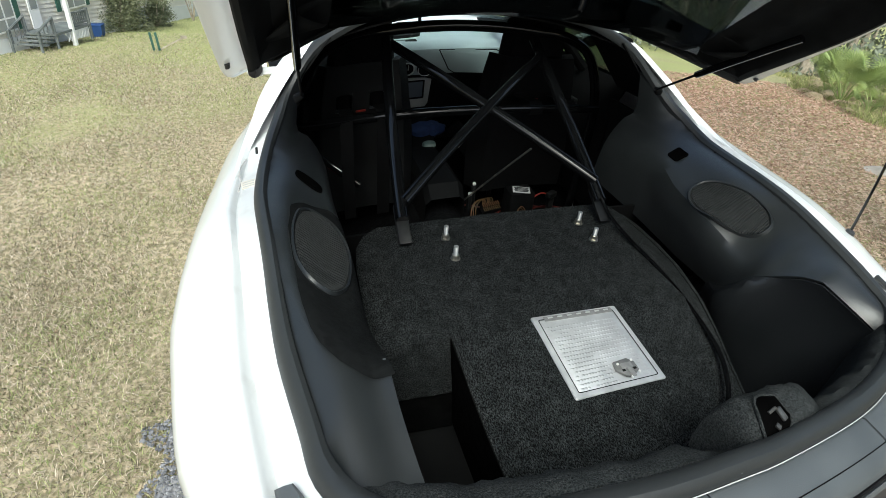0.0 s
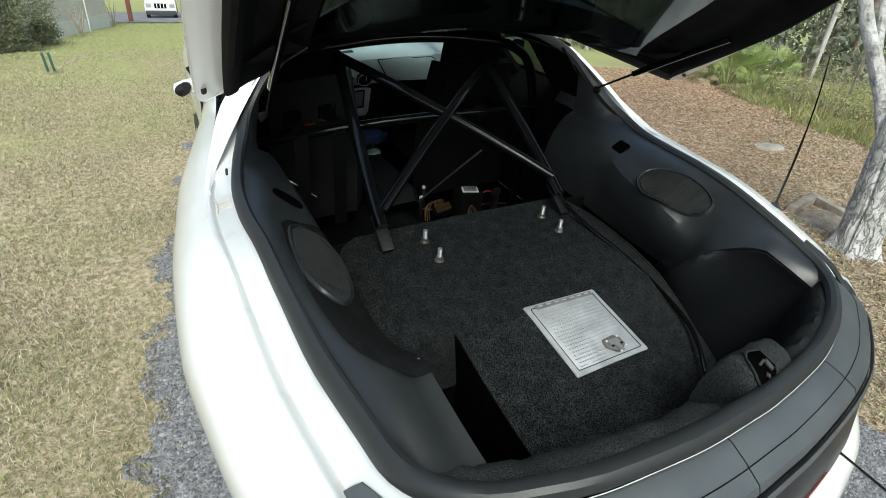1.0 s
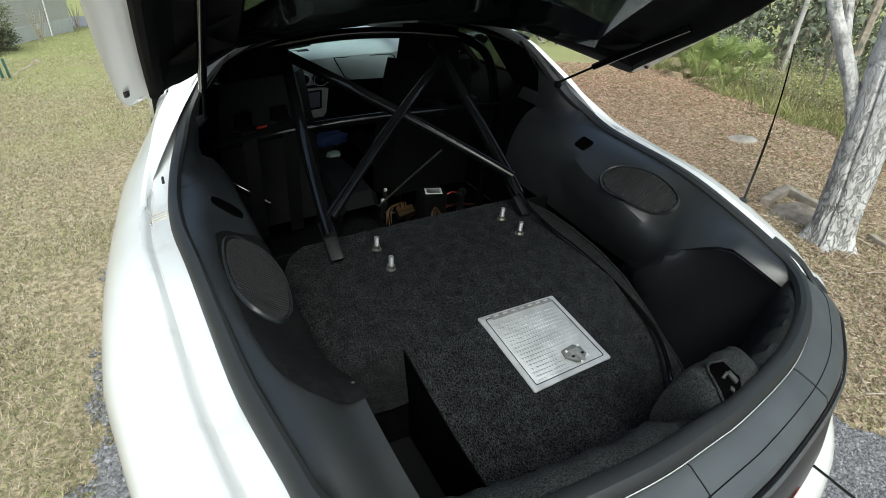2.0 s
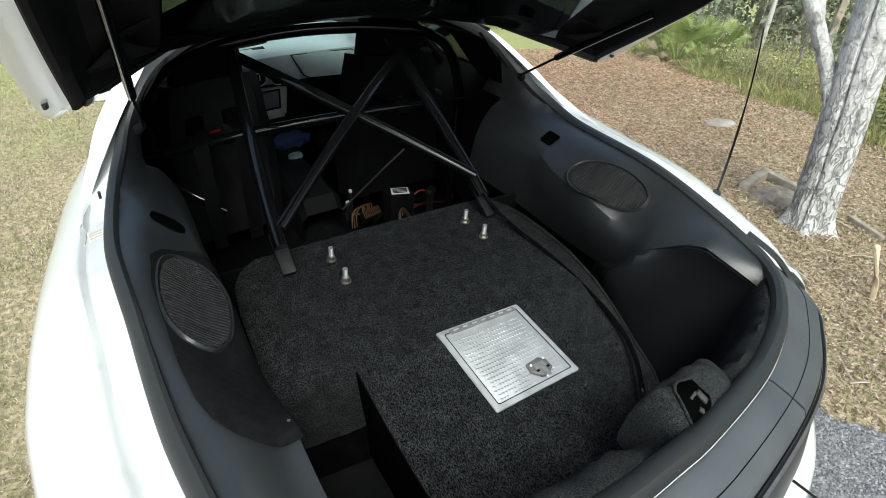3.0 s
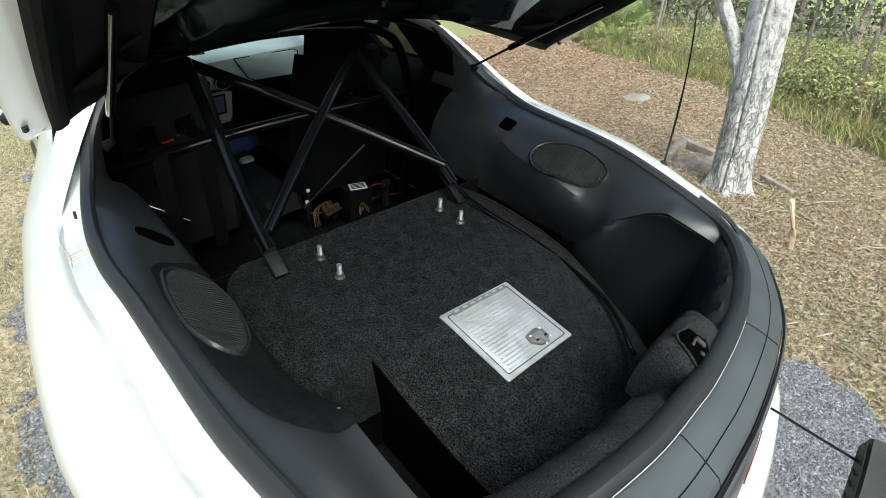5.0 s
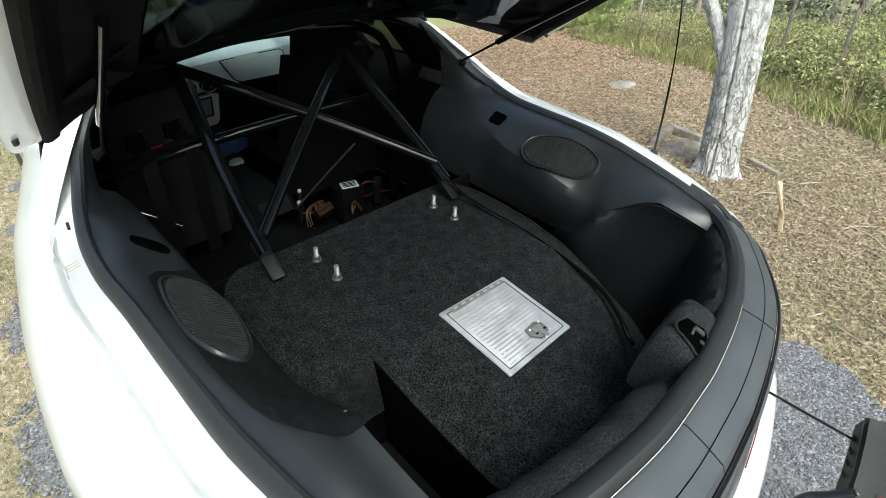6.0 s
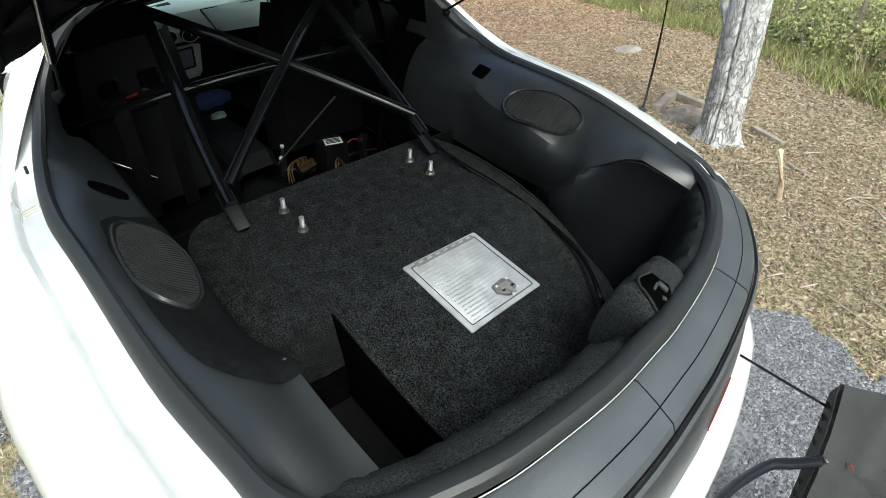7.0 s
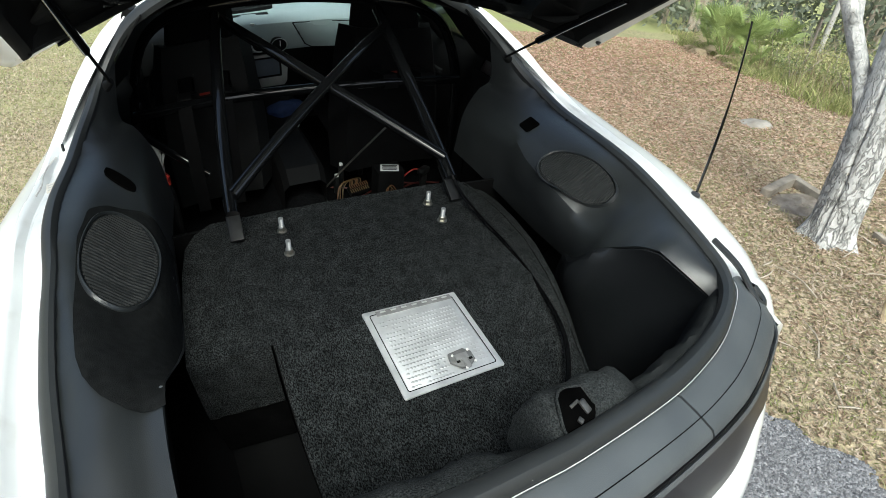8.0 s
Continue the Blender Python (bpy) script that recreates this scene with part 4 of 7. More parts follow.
strut("harness_bar", (-0.70, 1.75, 0.855), (0.70, 1.75, 0.845), 0.02)
strut("lower_brace", (-0.72, 1.75, 0.815), (-0.42, 1.75, 0.56), 0.016)
bm = mesh()
tube(bm, [Vector((0.117, 1.95, 0.235)).lerp(Vector((0.323, 1.6, 0.718)), k / 7) for k in range(8)], 0.0042, 10)
part("thin_rod", bm, STEEL, bar, "thin bare steel rod")


# ---- seats ----
def racing_seat(x, label, cover):
    seat = empty("racing_seat", shell((x, 2.1, 0.3)), label, "car seat", "front seats")
    bm = mesh()
    # back shell: outline rows from the bottom up; the harness holes lie between the columns, filled on the black seat
    # to shut out the bright dash
    zs = [0.35, 0.5, 0.65, 0.79, 0.83, 0.91, 0.96, 1.03]
    ws = [0.24, 0.245, 0.24, 0.225, 0.215, 0.205, 0.195, 0.18]
    cols = [-1, -0.8, -0.62, -0.2, -0.06, 0.06, 0.2, 0.62, 0.8, 1]
    V = [[bm.verts.new((x + w * c, 1.96 + 0.02 * (1 - c * c) + 0.10 * (z - 0.6) * 0.6 + 0.09 * (abs(c) > 0.9), z)) for c in cols] for z, w in zip(zs, ws)]
    for i in range(7):
        for j in range(len(cols) - 1):
            if i == 4 and j in (2, 6) and cover is SEATG:
                continue
            bm.faces.new((V[i][j], V[i][j + 1], V[i + 1][j + 1], V[i + 1][j]))
    thick(bm, 0.045)
    part("backrest", bm, cover, seat, "vinyl back shell, its two harness holes open only on the grey seat")
    # Headrest is coloured darker than the grey back, for the roof's shade.
    bm = mesh()
    loft(bm, [[(x + w * c, 1.962 + 0.02 * (1 - c * c) + 0.06 * (z - 0.6) + 0.08 * (abs(c) > 0.9), z) for c in cols] for z, w in ((1.0, 0.17), (1.04, 0.168), (1.12, 0.16), (1.19, 0.145), (1.225, 0.11), (1.24, 0.06))])
    thick(bm, 0.05)
    part("headrest", bm, SEAT, seat, "headrest, coloured black for the shade under the roof")
    bm = mesh()
    tube(bm, [(x - 0.012, 1.945 + 0.06 * (z - 0.6), z) for z in lin(0.45, 1.02, 12)], 0.006, 6)
    tube(bm, [(x + 0.012, 1.945 + 0.06 * (z - 0.6), z) for z in lin(0.45, 1.02, 12)], 0.006, 6)
    part("centre_stripe", bm, SEAT, seat, "raised double stripe down the back")
    for c in (-0.41, 0.41):
        bm = mesh()
        pts = [(x + 0.205 * c + 0.046 * math.copysign(abs(math.cos(a)) ** 0.5, math.cos(a)), 1.955 + 0.06 * 0.27, 0.868 + 0.04 * math.copysign(abs(math.sin(a)) ** 0.5, math.sin(a))) for a in [2 * math.pi * k / 24 for k in range(25)]]
        tube(bm, pts, 0.007, 6)
        part("harness_hole_trim", bm, SEATG, seat, "plastic trim of a harness hole")
    bm = mesh()
    box(bm, (x, 1.95, 0.828), (0.05, 0.008, 0.01), 0.002)
    part("maker_tab", bm, RED, seat, "small red woven tab")
    bm = mesh()
    sheet(bm, lambda u, v: (x + 0.25 * u, 1.98 + 0.5 * v, 0.36 + 0.09 * abs(u) ** 4 + 0.04 * v), lin(-1, 1, 11), lin(0, 1, 7))
    thick(bm, 0.09)
    part("cushion", bm, SEAT, seat)
    for c in (-0.41, 0.41):
        bm = mesh()
        loft(bm, [[(x + 0.205 * c + w * 0.03, y, z) for w in (-1, 1)] for y, z in ((2.06, 0.93), (1.99, 0.885), (1.93, 0.85), (1.8, 0.87), (1.765, 0.872), (1.735, 0.85)) + (((1.73, 0.72), (1.74, 0.55), (1.75, 0.4)) if x < 0 else ((1.74, 0.83), (1.76, 0.82)))])
        thick(bm, 0.004)
        part("harness_strap", bm, SEAT, seat, "black harness strap over the bar")
    return seat


racing_seat(-0.385, "black and grey bucket seat with a red tab and harness straps", SEATG)
racing_seat(0.47, "black bucket seat with harness straps, beside the window", SEAT)

# ---- dashboard ----
def dash_part(name, bm, material, parent, label=""):
    """Shifts and widens the dash to fit the camera's view."""
    for v in bm.verts:
        v.co = Vector((0.104 + (v.co.x - 0.08) * 1.235, v.co.y + 0.09, v.co.z - 0.03))
    return part(name, bm, material, parent, label)


dash = empty("dashboard", shell((0.1, 2.7, 0.6)), "pale grey dashboard with glove box, round vents and a screen radio", "dashboard")
def dash_row(x):
    return [(x, y + 0.04 * (x / 0.7) ** 2, z - 0.012 * (x / 0.75) ** 2) for y, z in ((3.02, 0.955), (2.8, 0.99), (2.6, 1.008), (2.53, 1.003), (2.505, 0.99), (2.47, 0.94), (2.43, 0.88), (2.432, 0.862), (2.5, 0.855))]


bm = mesh()
loft(bm, [dash_row(x) for x in lin(-0.36, 0.76, 24)])
thick(bm, 0.01)
dash_part("dash_top", bm, DASH, dash, "pale grey grained upper dash")
# Driver's end of the dash, darkened by colour; no separate hood.
bm = mesh()
loft(bm, [dash_row(x) for x in lin(-0.76, -0.363, 10)])
thick(bm, 0.01)
dash_part("dash_dark_end", bm, DARK, dash, "driver's end of the dash, coloured near black")
bm = mesh()
V = loft(bm, [[(-0.07 + 0.15 * k * math.cos(a), 2.68 + 0.035 * k * math.sin(a), 1.016 + h) for a in lin(0, 2 * math.pi, 33)[:-1]] for k, h in ((1.0, -0.02), (1.0, 0.003), (0.93, 0.005), (0.9, 0.001))], True)
bm.faces.new(V[-1])
dash_part("top_vent", bm, HEADLINE, dash, "long dark oval vent in the dash top")
bm = mesh()
loft(bm, [[(x, y, z) for y, z in ((2.52, 0.856), (2.5, 0.8), (2.52, 0.65), (2.6, 0.5), (2.7, 0.4))] for x in lin(-0.76, 0.76, 16)])
thick(bm, 0.01)
dash_part("dash_lower", bm, DARK, dash)
bm = mesh()
gl = [(0.128, 0.985), (0.41, 0.978), (0.428, 0.965), (0.41, 0.865), (0.395, 0.855), (0.19, 0.868), (0.165, 0.885)]
V = loft(bm, [[(0.28 + (x - 0.28) * k, 2.418 + 0.62 * (z - 0.865) + 0.04 * (x / 0.7) ** 2 - d, 0.92 + (z - 0.92) * k) for x, z in gl] for d, k in ((-0.01, 1.0), (0.006, 1.0), (0.009, 0.97))], True)
bm.faces.new(V[-1])
dash_part("glove_box", bm, DASH, dash, "grey glove box lid")
bm = mesh()
tube(bm, [(0.28 + (x - 0.28) * 1.02, 2.414 + 0.62 * (z - 0.865) + 0.04 * (x / 0.7) ** 2, 0.92 + (z - 0.92) * 1.04) for x, z in gl + gl[:1]], 0.003, 5)
dash_part("glove_box_gap", bm, HEADLINE, dash, "dark gap round the glove box")
for x, z in ((-0.12, 0.911), (-0.042, 0.903), (0.045, 0.893)):
    bm = mesh()
    tube(bm, [(x, 2.47, z), (x, 2.406, z)], 0.034, 24)
    gz = dash_part("gauge", bm, HEADLINE, dash, "round gauge with a bright bezel")
    bm = mesh()
    tube(bm, [(x + 0.034 * math.cos(a), 2.405, z + 0.034 * math.sin(a)) for a in [2 * math.pi * k / 24 for k in range(25)]], 0.0045 if x < 0.04 else 0.002, 6)
    dash_part("bezel", bm, SILVER, gz)
    bm = mesh()
    box(bm, (x + 0.004, 2.404, z + 0.008), (0.003, 0.002, 0.03), 0.0005)
    dash_part("needle", bm, PAPER, gz)
bm = mesh()
V = loft(bm, [[(x, 2.45 - d, z) for x, z in ((-0.165, 0.835), (-0.125, 0.85), (0.055, 0.84), (0.085, 0.83), (0.075, 0.69), (0.055, 0.655), (-0.145, 0.66), (-0.16, 0.68))] for d in (0, 0.018)], True)
bm.faces.new(V[-1])
radio = dash_part("radio_surround", bm, SILVER, dash, "silver centre panel")
bm = mesh()
box(bm, (-0.04, 2.43, 0.775), (0.185, 0.012, 0.11), 0.004)
dash_part("radio", bm, DARK, radio, "black screen radio")
bm = mesh()
box(bm, (-0.04, 2.422, 0.778), (0.165, 0.004, 0.09), 0.002)
dash_part("screen", bm, SCREEN, radio, "blank grey-blue screen")
bm = mesh()
tube(bm, [(-0.09, 2.432, 0.688), (-0.09, 2.41, 0.688), (-0.09, 2.405, 0.688)], [0.02, 0.019, 0.012], 18)
dash_part("knob", bm, SILVER, radio)
bm = mesh()
box(bm, (-0.06, 2.6, 1.008), (0.2, 0.03, 0.006), 0.003)
dash_part("demister_vent", bm, HEADLINE, dash)
bm = mesh()
box(bm, (-0.06, 2.46, 1.003), (0.02, 0.015, 0.01), 0.002)
dash_part("sensor_button", bm, PAPER, dash)
bm = mesh()
tube(bm, [(-0.40 + 0.18 * math.cos(a), 2.28 + 0.07 * math.sin(a), 0.80 + 0.165 * math.sin(a)) for a in [2 * math.pi * k / 32 for k in range(33)]], 0.016, 8)
dash_part("steering_wheel", bm, DARK, dash)
bm = mesh()
box(bm, (0.0, 2.40, 1.135), (0.24, 0.03, 0.06), 0.012)
dash_part("rear_view_mirror", bm, HEADLINE, car, "black inside mirror")
bm = mesh()
tube(bm, [(0.0, 2.42, 1.15), (0.0, 2.45, 1.21)], 0.008, 8)
dash_part("mirror_stem", bm, HEADLINE, car)
# ---- the raised hatch: outline fitted to the camera's view, its left edge drawn out further ----
RAISED = radians(-41.5)
LID_R = cr([(0, 0.147, 2.0), (0.28, 0.16, 1.99), (0.5, 0.21, 1.94), (0.64, 0.3, 1.84), (0.715, 0.42, 1.74), (0.75, 0.546, 1.638), (0.772, 0.724, 1.497), (0.794, 0.902, 1.357), (0.81, 1.02, 1.262), (0.816, 1.08, 1.216), (0.804, 1.115, 1.197),
            (0.77, 1.14, 1.2), (0.70, 1.2, 1.215), (0.58, 1.31, 1.245), (0.42, 1.42, 1.285), (0.2, 1.5, 1.31), (0, 1.51, 1.31)], 64)
LID_L = [Vector((-p.x - 0.025 * min(1, max(0, (1.3 - p.y) / 0.4)) * min(1, p.x / 0.6), p.y, p.z)) for p in LID_R]
LIDLOOP = LID_R + LID_L[-2:0:-1]
TOP = Matrix.Rotation(RAISED, 3, "X") @ NORM
LIDOUT = [(LIDLOOP[(i + 1) % N] - LIDLOOP[i - 1]).normalized().cross(TOP).normalized() for i in range(N)]


def lid_ring(a, b):
    """Offsets a outwards and b upwards; the trim's padding is thinner along the hinges, its corners rounder."""
    k = [(1.0 if b > 0 else np.interp(p.y, [0.75, 1.1], [1.0, 0.2])) for p in LIDLOOP]
    ring = [LIDLOOP[i] + LIDOUT[i] * a + TOP * b * k[i] for i in range(N)]
    for _ in range(14 if a < -0.07 else 0):
        ring = [(ring[i - 1] + ring[i] * 2 + ring[(i + 1) % N]) / 4 for i in range(N)]
    return ring


bm = mesh()
loft(bm, [lid_ring(-0.10, 0.016), lid_ring(-0.07, 0.004), lid_ring(-0.045, 0.006), lid_ring(-0.01, 0.0), lid_ring(-0.002, 0.002), lid_ring(0.0, 0.008), lid_ring(-0.005, 0.016), lid_ring(-0.03, 0.04), lid_ring(-0.10, 0.06)], True)
hatch = part("hatch", bm, WHITE, car, "raised white rear hatch with black inner trim")
bm = mesh()
loft(bm, [lid_ring(-0.074, 0.006), lid_ring(-0.077, -0.02), lid_ring(-0.085, -0.036), lid_ring(-0.098, -0.038), lid_ring(-0.114, -0.02), lid_ring(-0.124, 0.02), lid_ring(-0.15, 0.045), lid_ring(-0.285, 0.055), lid_ring(-0.295, 0.062)], True)
part("hatch_trim", bm, HEADLINE, hatch, "padded black inner trim of the hatch")
inner = lid_ring(-0.29, 0.06)
# black cover along the hinges, out to the lid's edge
bm = mesh()
near, far = lid_ring(-0.085, 0.0), lid_ring(-0.13, 0.0)
loft(bm, [[LIDLOOP[i] + LIDOUT[i] * a + TOP * b for a, b in ((0.003, 0.004), (0.002, -0.004), (-0.006, -0.008), (-0.045, -0.012))] + [near[i] - TOP * 0.014, far[i] - TOP * 0.006]
          for i in range(N) if LIDLOOP[i].y > (1.18 if LIDLOOP[i].x < 0 else 1.125) and -0.74 < LIDLOOP[i].x < 0.795])
thick(bm, 0.003)
part("hinge_cover", bm, HEADLINE, hatch, "flat black cover along the hinges")
bm = mesh()
half_n = N // 2
cols = []
reach = -9.0
for k in range(1, half_n):
    a, b = inner[k], inner[N - k]
    if a.y < reach + 0.002 or a.x - b.x < 0.3:
        continue
    reach = a.y
    cols.append([a.lerp(b, q) + TOP * 0.035 * math.sin(math.pi * q) for q in lin(0, 1, 15)])
loft(bm, cols)
thick(bm, 0.004)
TINT = bpy.data.materials.new("dark_tinted_glass")
TINT.use_nodes = True
tb = TINT.node_tree.nodes["Principled BSDF"]
tb.inputs["Base Color"].default_value = (0.07, 0.085, 0.078, 1)
tb.inputs["Roughness"].default_value, tb.inputs["Transmission Weight"].default_value, tb.inputs["IOR"].default_value = 0.03, 1.0, 1.45
part("hatch_glass", bm, TINT, hatch, "dark tinted curved hatch glass").visible_shadow = False
for s in (-1, 1):
    tip = Vector((s * 0.81, 1.05, 1.24))
    i = min(range(N), key=lambda k: (LIDLOOP[k] - tip).length)
    bm = mesh()
    c = LIDLOOP[i] + LIDOUT[i] * -0.025 + TOP * 0.002
    tube(bm, [c, c + Vector((0, 0.004, -0.009))], 0.0075, 10)
    part("rubber_stop", bm, RUBBER, hatch, "small rubber stop")
    bm = mesh()
    box(bm, (s * 0.36, 1.475, 1.30), (0.05, 0.07, 0.025), 0.006)
    box(bm, (s * 0.36, 1.50, 1.285), (0.03, 0.05, 0.03), 0.005)
    part("hinge", bm, HEADLINE, hatch, "black hatch hinge")
    lo, mid, up = [Vector(p) for p in ((s * 0.637, 1.33, 1.08), (s * 0.63, 1.155, 1.195), (s * 0.612, 0.80, 1.425))]
    bm = mesh()
    tube(bm, [lo.lerp(mid, k / 4) for k in range(5)], 0.0045, 8)
    ram = part("gas_strut", bm, HEADLINE, hatch, "gas strut that holds the hatch up")
    bm = mesh()
    tube(bm, [mid.lerp(up, k / 6) for k in range(7)], 0.0115, 12)
    part("strut_tube", bm, BARPAINT, ram, "satin black strut tube")
    bm = mesh()
    tube(bm, [lo + Vector((s * 0.02, 0.01, -0.01)), lo + Vector((-s * 0.004, 0, 0.002))], [0.016, 0.009], 10)
    part("strut_mount", bm, HEADLINE, ram)

# whip aerial on the rear wing
aerial = empty("aerial", shell((0.856, 0.57, 0.955)), "thin black whip aerial on the white rear wing", "aerial")
bm = mesh()
tube(bm, [Vector((0.856, 0.57, 0.93)).lerp(Vector((0.893, 0.588, 1.5)), k / 9) for k in range(10)], [0.0045] * 5 + [0.003] * 5, 8)
part("mast", bm, BARPAINT, aerial)
bm = mesh()
tube(bm, [(0.855, 0.57, 0.91), (0.856, 0.57, 0.955), (0.856, 0.57, 0.96)], [0.02, 0.014, 0.006], 12)
part("base", bm, RUBBER, aerial)

# loose seal end at the tail's corner
bm = mesh()
tube(bm, cr([(0.705, 0.37, 0.962), (0.70, 0.27, 0.955), (0.688, 0.2, 0.935), (0.69, 0.168, 0.924), (0.705, 0.158, 0.92), (0.718, 0.175, 0.923), (0.72, 0.21, 0.93)], 24), 0.009, 8)
part("seal_end", bm, RUBBER, car, "looped end of the rubber seal")

# cable along the floor
cable = empty("floor_cable", shell((0.28, 0.7, FLOOR)), "thin black cable laid over the carpet", "cable")
bm = mesh()
tube(bm, cr([(0.345, 1.15, 0.80), (0.352, 1.05, 0.735), (0.362, 0.92, 0.712), (0.37, 0.78, 0.709), (0.362, 0.62, 0.708), (0.33, 0.45, 0.709), (0.28, 0.35, 0.709), (0.225, 0.285, 0.71), (0.20, 0.262, 0.72)], 60), 0.0065, 8)
part("sheath", bm, BARPAINT, cable)

# ---- small things on the cabin floor ----
LOW = 0.24
relay = empty("relay_box", shell((0.41, 1.79, LOW)), "black box with a white printed label on the cabin floor", "box")
bm = mesh()
box(bm, (0.41, 1.79, 0.325), (0.13, 0.1, 0.17), 0.008)
part("case", bm, DARK, relay)
bm = mesh()
box(bm, (0.412, 1.778, 0.4115), (0.085, 0.062, 0.002), 0.0005, pose(0, 0, 0, 0, 0, -20))
tag = part("label", bm, PAPER, relay, "white label with rows of dark print")
for k in range(4):
    bm = mesh()
    box(bm, Vector((0.412, 1.778, 0.4135)) + Matrix.Rotation(radians(-20), 3, "Z") @ Vector((0, 0.018 - 0.012 * k, 0)), (0.064 if k % 2 else 0.07, 0.007, 0.0006), 0, pose(0, 0, 0, 0, 0, -20))
    part("print_bar", bm, HEADLINE, tag)
conn = empty("connector", shell((0.593, 1.80, LOW)), "small pale plastic connector on the cabin floor", "connector")
bm = mesh()
box(bm, (0.593, 1.79, 0.36), (0.06, 0.035, 0.03), 0.006, pose(0, 0, 0, 0, 0, 30))
box(bm, (0.593, 1.79, 0.30), (0.03, 0.025, 0.12), 0.004)
part("plug", bm, SEATG, conn)
bm = mesh()
tube(bm, cr([(0.593, 1.80, 0.35), (0.57, 1.86, 0.33), (0.5, 1.86, 0.28), (0.46, 1.82, 0.26)], 14), 0.004, 6)
part("lead", bm, RED, conn)
loom = empty("wire_loom", shell((0.235, 1.85, LOW)), "ribbed plug with loops of yellow wire on the cabin floor", "wires")
turn = pose(0, 0, 0, 25, 0, 12)
c = Vector((0.268, 1.796, 0.315))
bm = mesh()
box(bm, c, (0.105, 0.05, 0.03), 0.01, turn)
plug = part("plug_body", bm, DARK, loom, "dark plug body")
for k in range(9):
    for v in (-1, 1):
        bm = mesh()
        box(bm, c + turn.to_3x3() @ Vector((-0.044 + 0.011 * k + 0.003 * v, 0.012 * v, 0.0165)), (0.0045, 0.02, 0.004), 0.001, turn)
        part("terminal", bm, YELLOW if v < 0 else ORANGE, plug)
LEAD = mat("dull_red_wire", (0.06, 0.008, 0.006), 0.5, 0, (0.09, 0.012, 0.008), 30)
rnd = random.Random(4)
for k in range(9):
    a = c + turn.to_3x3() @ Vector((-0.035 + 0.007 * k, 0.026, 0.006))
    w = Vector((-0.03 - 0.006 * k + rnd.uniform(-0.015, 0.015), 0.03, 0))
    bm = mesh()
    tube(bm, cr([a, a + Vector((0.006, 0.022, 0.012)), a + w * 0.6 + Vector((0, 0, 0.015)), a + w + Vector((-0.012, -0.03, -0.004)), a + w + Vector((-0.03, -0.06 - 0.01 * (k % 3), -0.045))], 16), 0.0024, 5)
    part("wire", bm, (YELLOW, ORANGE, YELLOW, DARK)[k % 4], loom)
for k in range(5):
    a = Vector((0.37 + 0.012 * k, 1.70 + 0.01 * k, 0.30))
    bm = mesh()
    tube(bm, cr([a, a + Vector((0.01, 0.02, 0.03)), a + Vector((0.035, 0.03, 0.035)), a + Vector((0.06, 0.01, -0.01))], 10), 0.0024, 5)
    part("wire", bm, (YELLOW, ORANGE, DARK)[k % 3], loom)
for k, (x0, x1, y) in enumerate(((-0.05, 0.2, 1.78), (0.3, 0.62, 1.84), (0.05, 0.3, 1.9), (0.42, 0.75, 1.80))):
    bm = mesh()
    tube(bm, cr([(x0, y, 0.25), ((x0 + x1) / 2, y + 0.05, 0.262), (x1, y + 0.01, 0.25)], 14), 0.004, 5)
    part("red_lead", bm, LEAD, loom)
for x, y, z in ((0.228, 1.95, 0.36), (0.19, 1.9, 0.33), (0.36, 2.05, 0.33)):
    sw = empty("fuse_holder", shell((x, y, 0.25)), "small pale fuse holder standing on a bracket", "fuse holder", "fuse holders")
    bm = mesh()
    tube(bm, [(x, y, 0.25), (x, y, z), (x, y, z + 0.012)], [0.012, 0.014, 0.009], 10)
    part("holder", bm, SEATG, sw)
    bm = mesh()
    box(bm, (x, y - 0.004, z + 0.02), (0.02, 0.014, 0.018), 0.004)
    part("cap", bm, PAPER, sw)
console = empty("centre_console", shell((0.02, 2.2, 0.3)), "dark centre console with a pale green topped knob", "console")
bm = mesh()
loft(bm, [[(x * w, y, z) for x, z in ((-1, 0.28), (-0.95, h), (-0.7, h + 0.025), (0.7, h + 0.025), (0.95, h), (1, 0.28))] for y, w, h in ((1.72, 0.10, 0.42), (1.78, 0.105, 0.47), (2.1, 0.105, 0.47), (2.3, 0.11, 0.45), (2.5, 0.12, 0.62))], False)
part("body", bm, DARK, console)
bm = mesh()
tube(bm, [(0.064, 2.3, 0.44), (0.064, 2.3, 0.475)], 0.008, 8)
tube(bm, [(0.064, 2.3, 0.465), (0.064, 2.3, 0.475), (0.064, 2.3, 0.49), (0.064, 2.3, 0.497)], [0.025, 0.042, 0.036, 0.012], 16)
part("gear_knob", bm, GREENC, console, "pale green gear knob")
shirt = empty("blue_bag", shell((0.05, 2.4, 0.48)), "crumpled blue cloth bag on the console", "bag")
bm = mesh()
bmesh.ops.create_icosphere(bm, subdivisions=3, radius=1)
for v in bm.verts:
    d = 1 + 0.25 * noise.noise(v.co * 2.2)
    v.co = Vector((0.05 + v.co.x * 0.13 * d, 2.4 + v.co.y * 0.06 * d, 0.53 + v.co.z * 0.055 * d))
part("cloth", bm, BLUE, shirt)
ext = empty("spray_bottle", shell((-0.637, 1.77, 0.25)), "dark spray bottle with red collar and white trigger", "bottle")
bm = mesh()
tube(bm, [(-0.637, 1.77, z) for z in (0.25, 0.26, 0.50, 0.54, 0.55)], [0.03, 0.04, 0.04, 0.03, 0.02], 16)
part("bottle", bm, SEATG, ext)
bm = mesh()
tube(bm, [(-0.637, 1.77, z) for z in (0.545, 0.55, 0.585, 0.60)], [0.022, 0.03, 0.03, 0.018], 16)
part("collar", bm, RED, ext, "red collar")
bm = mesh()
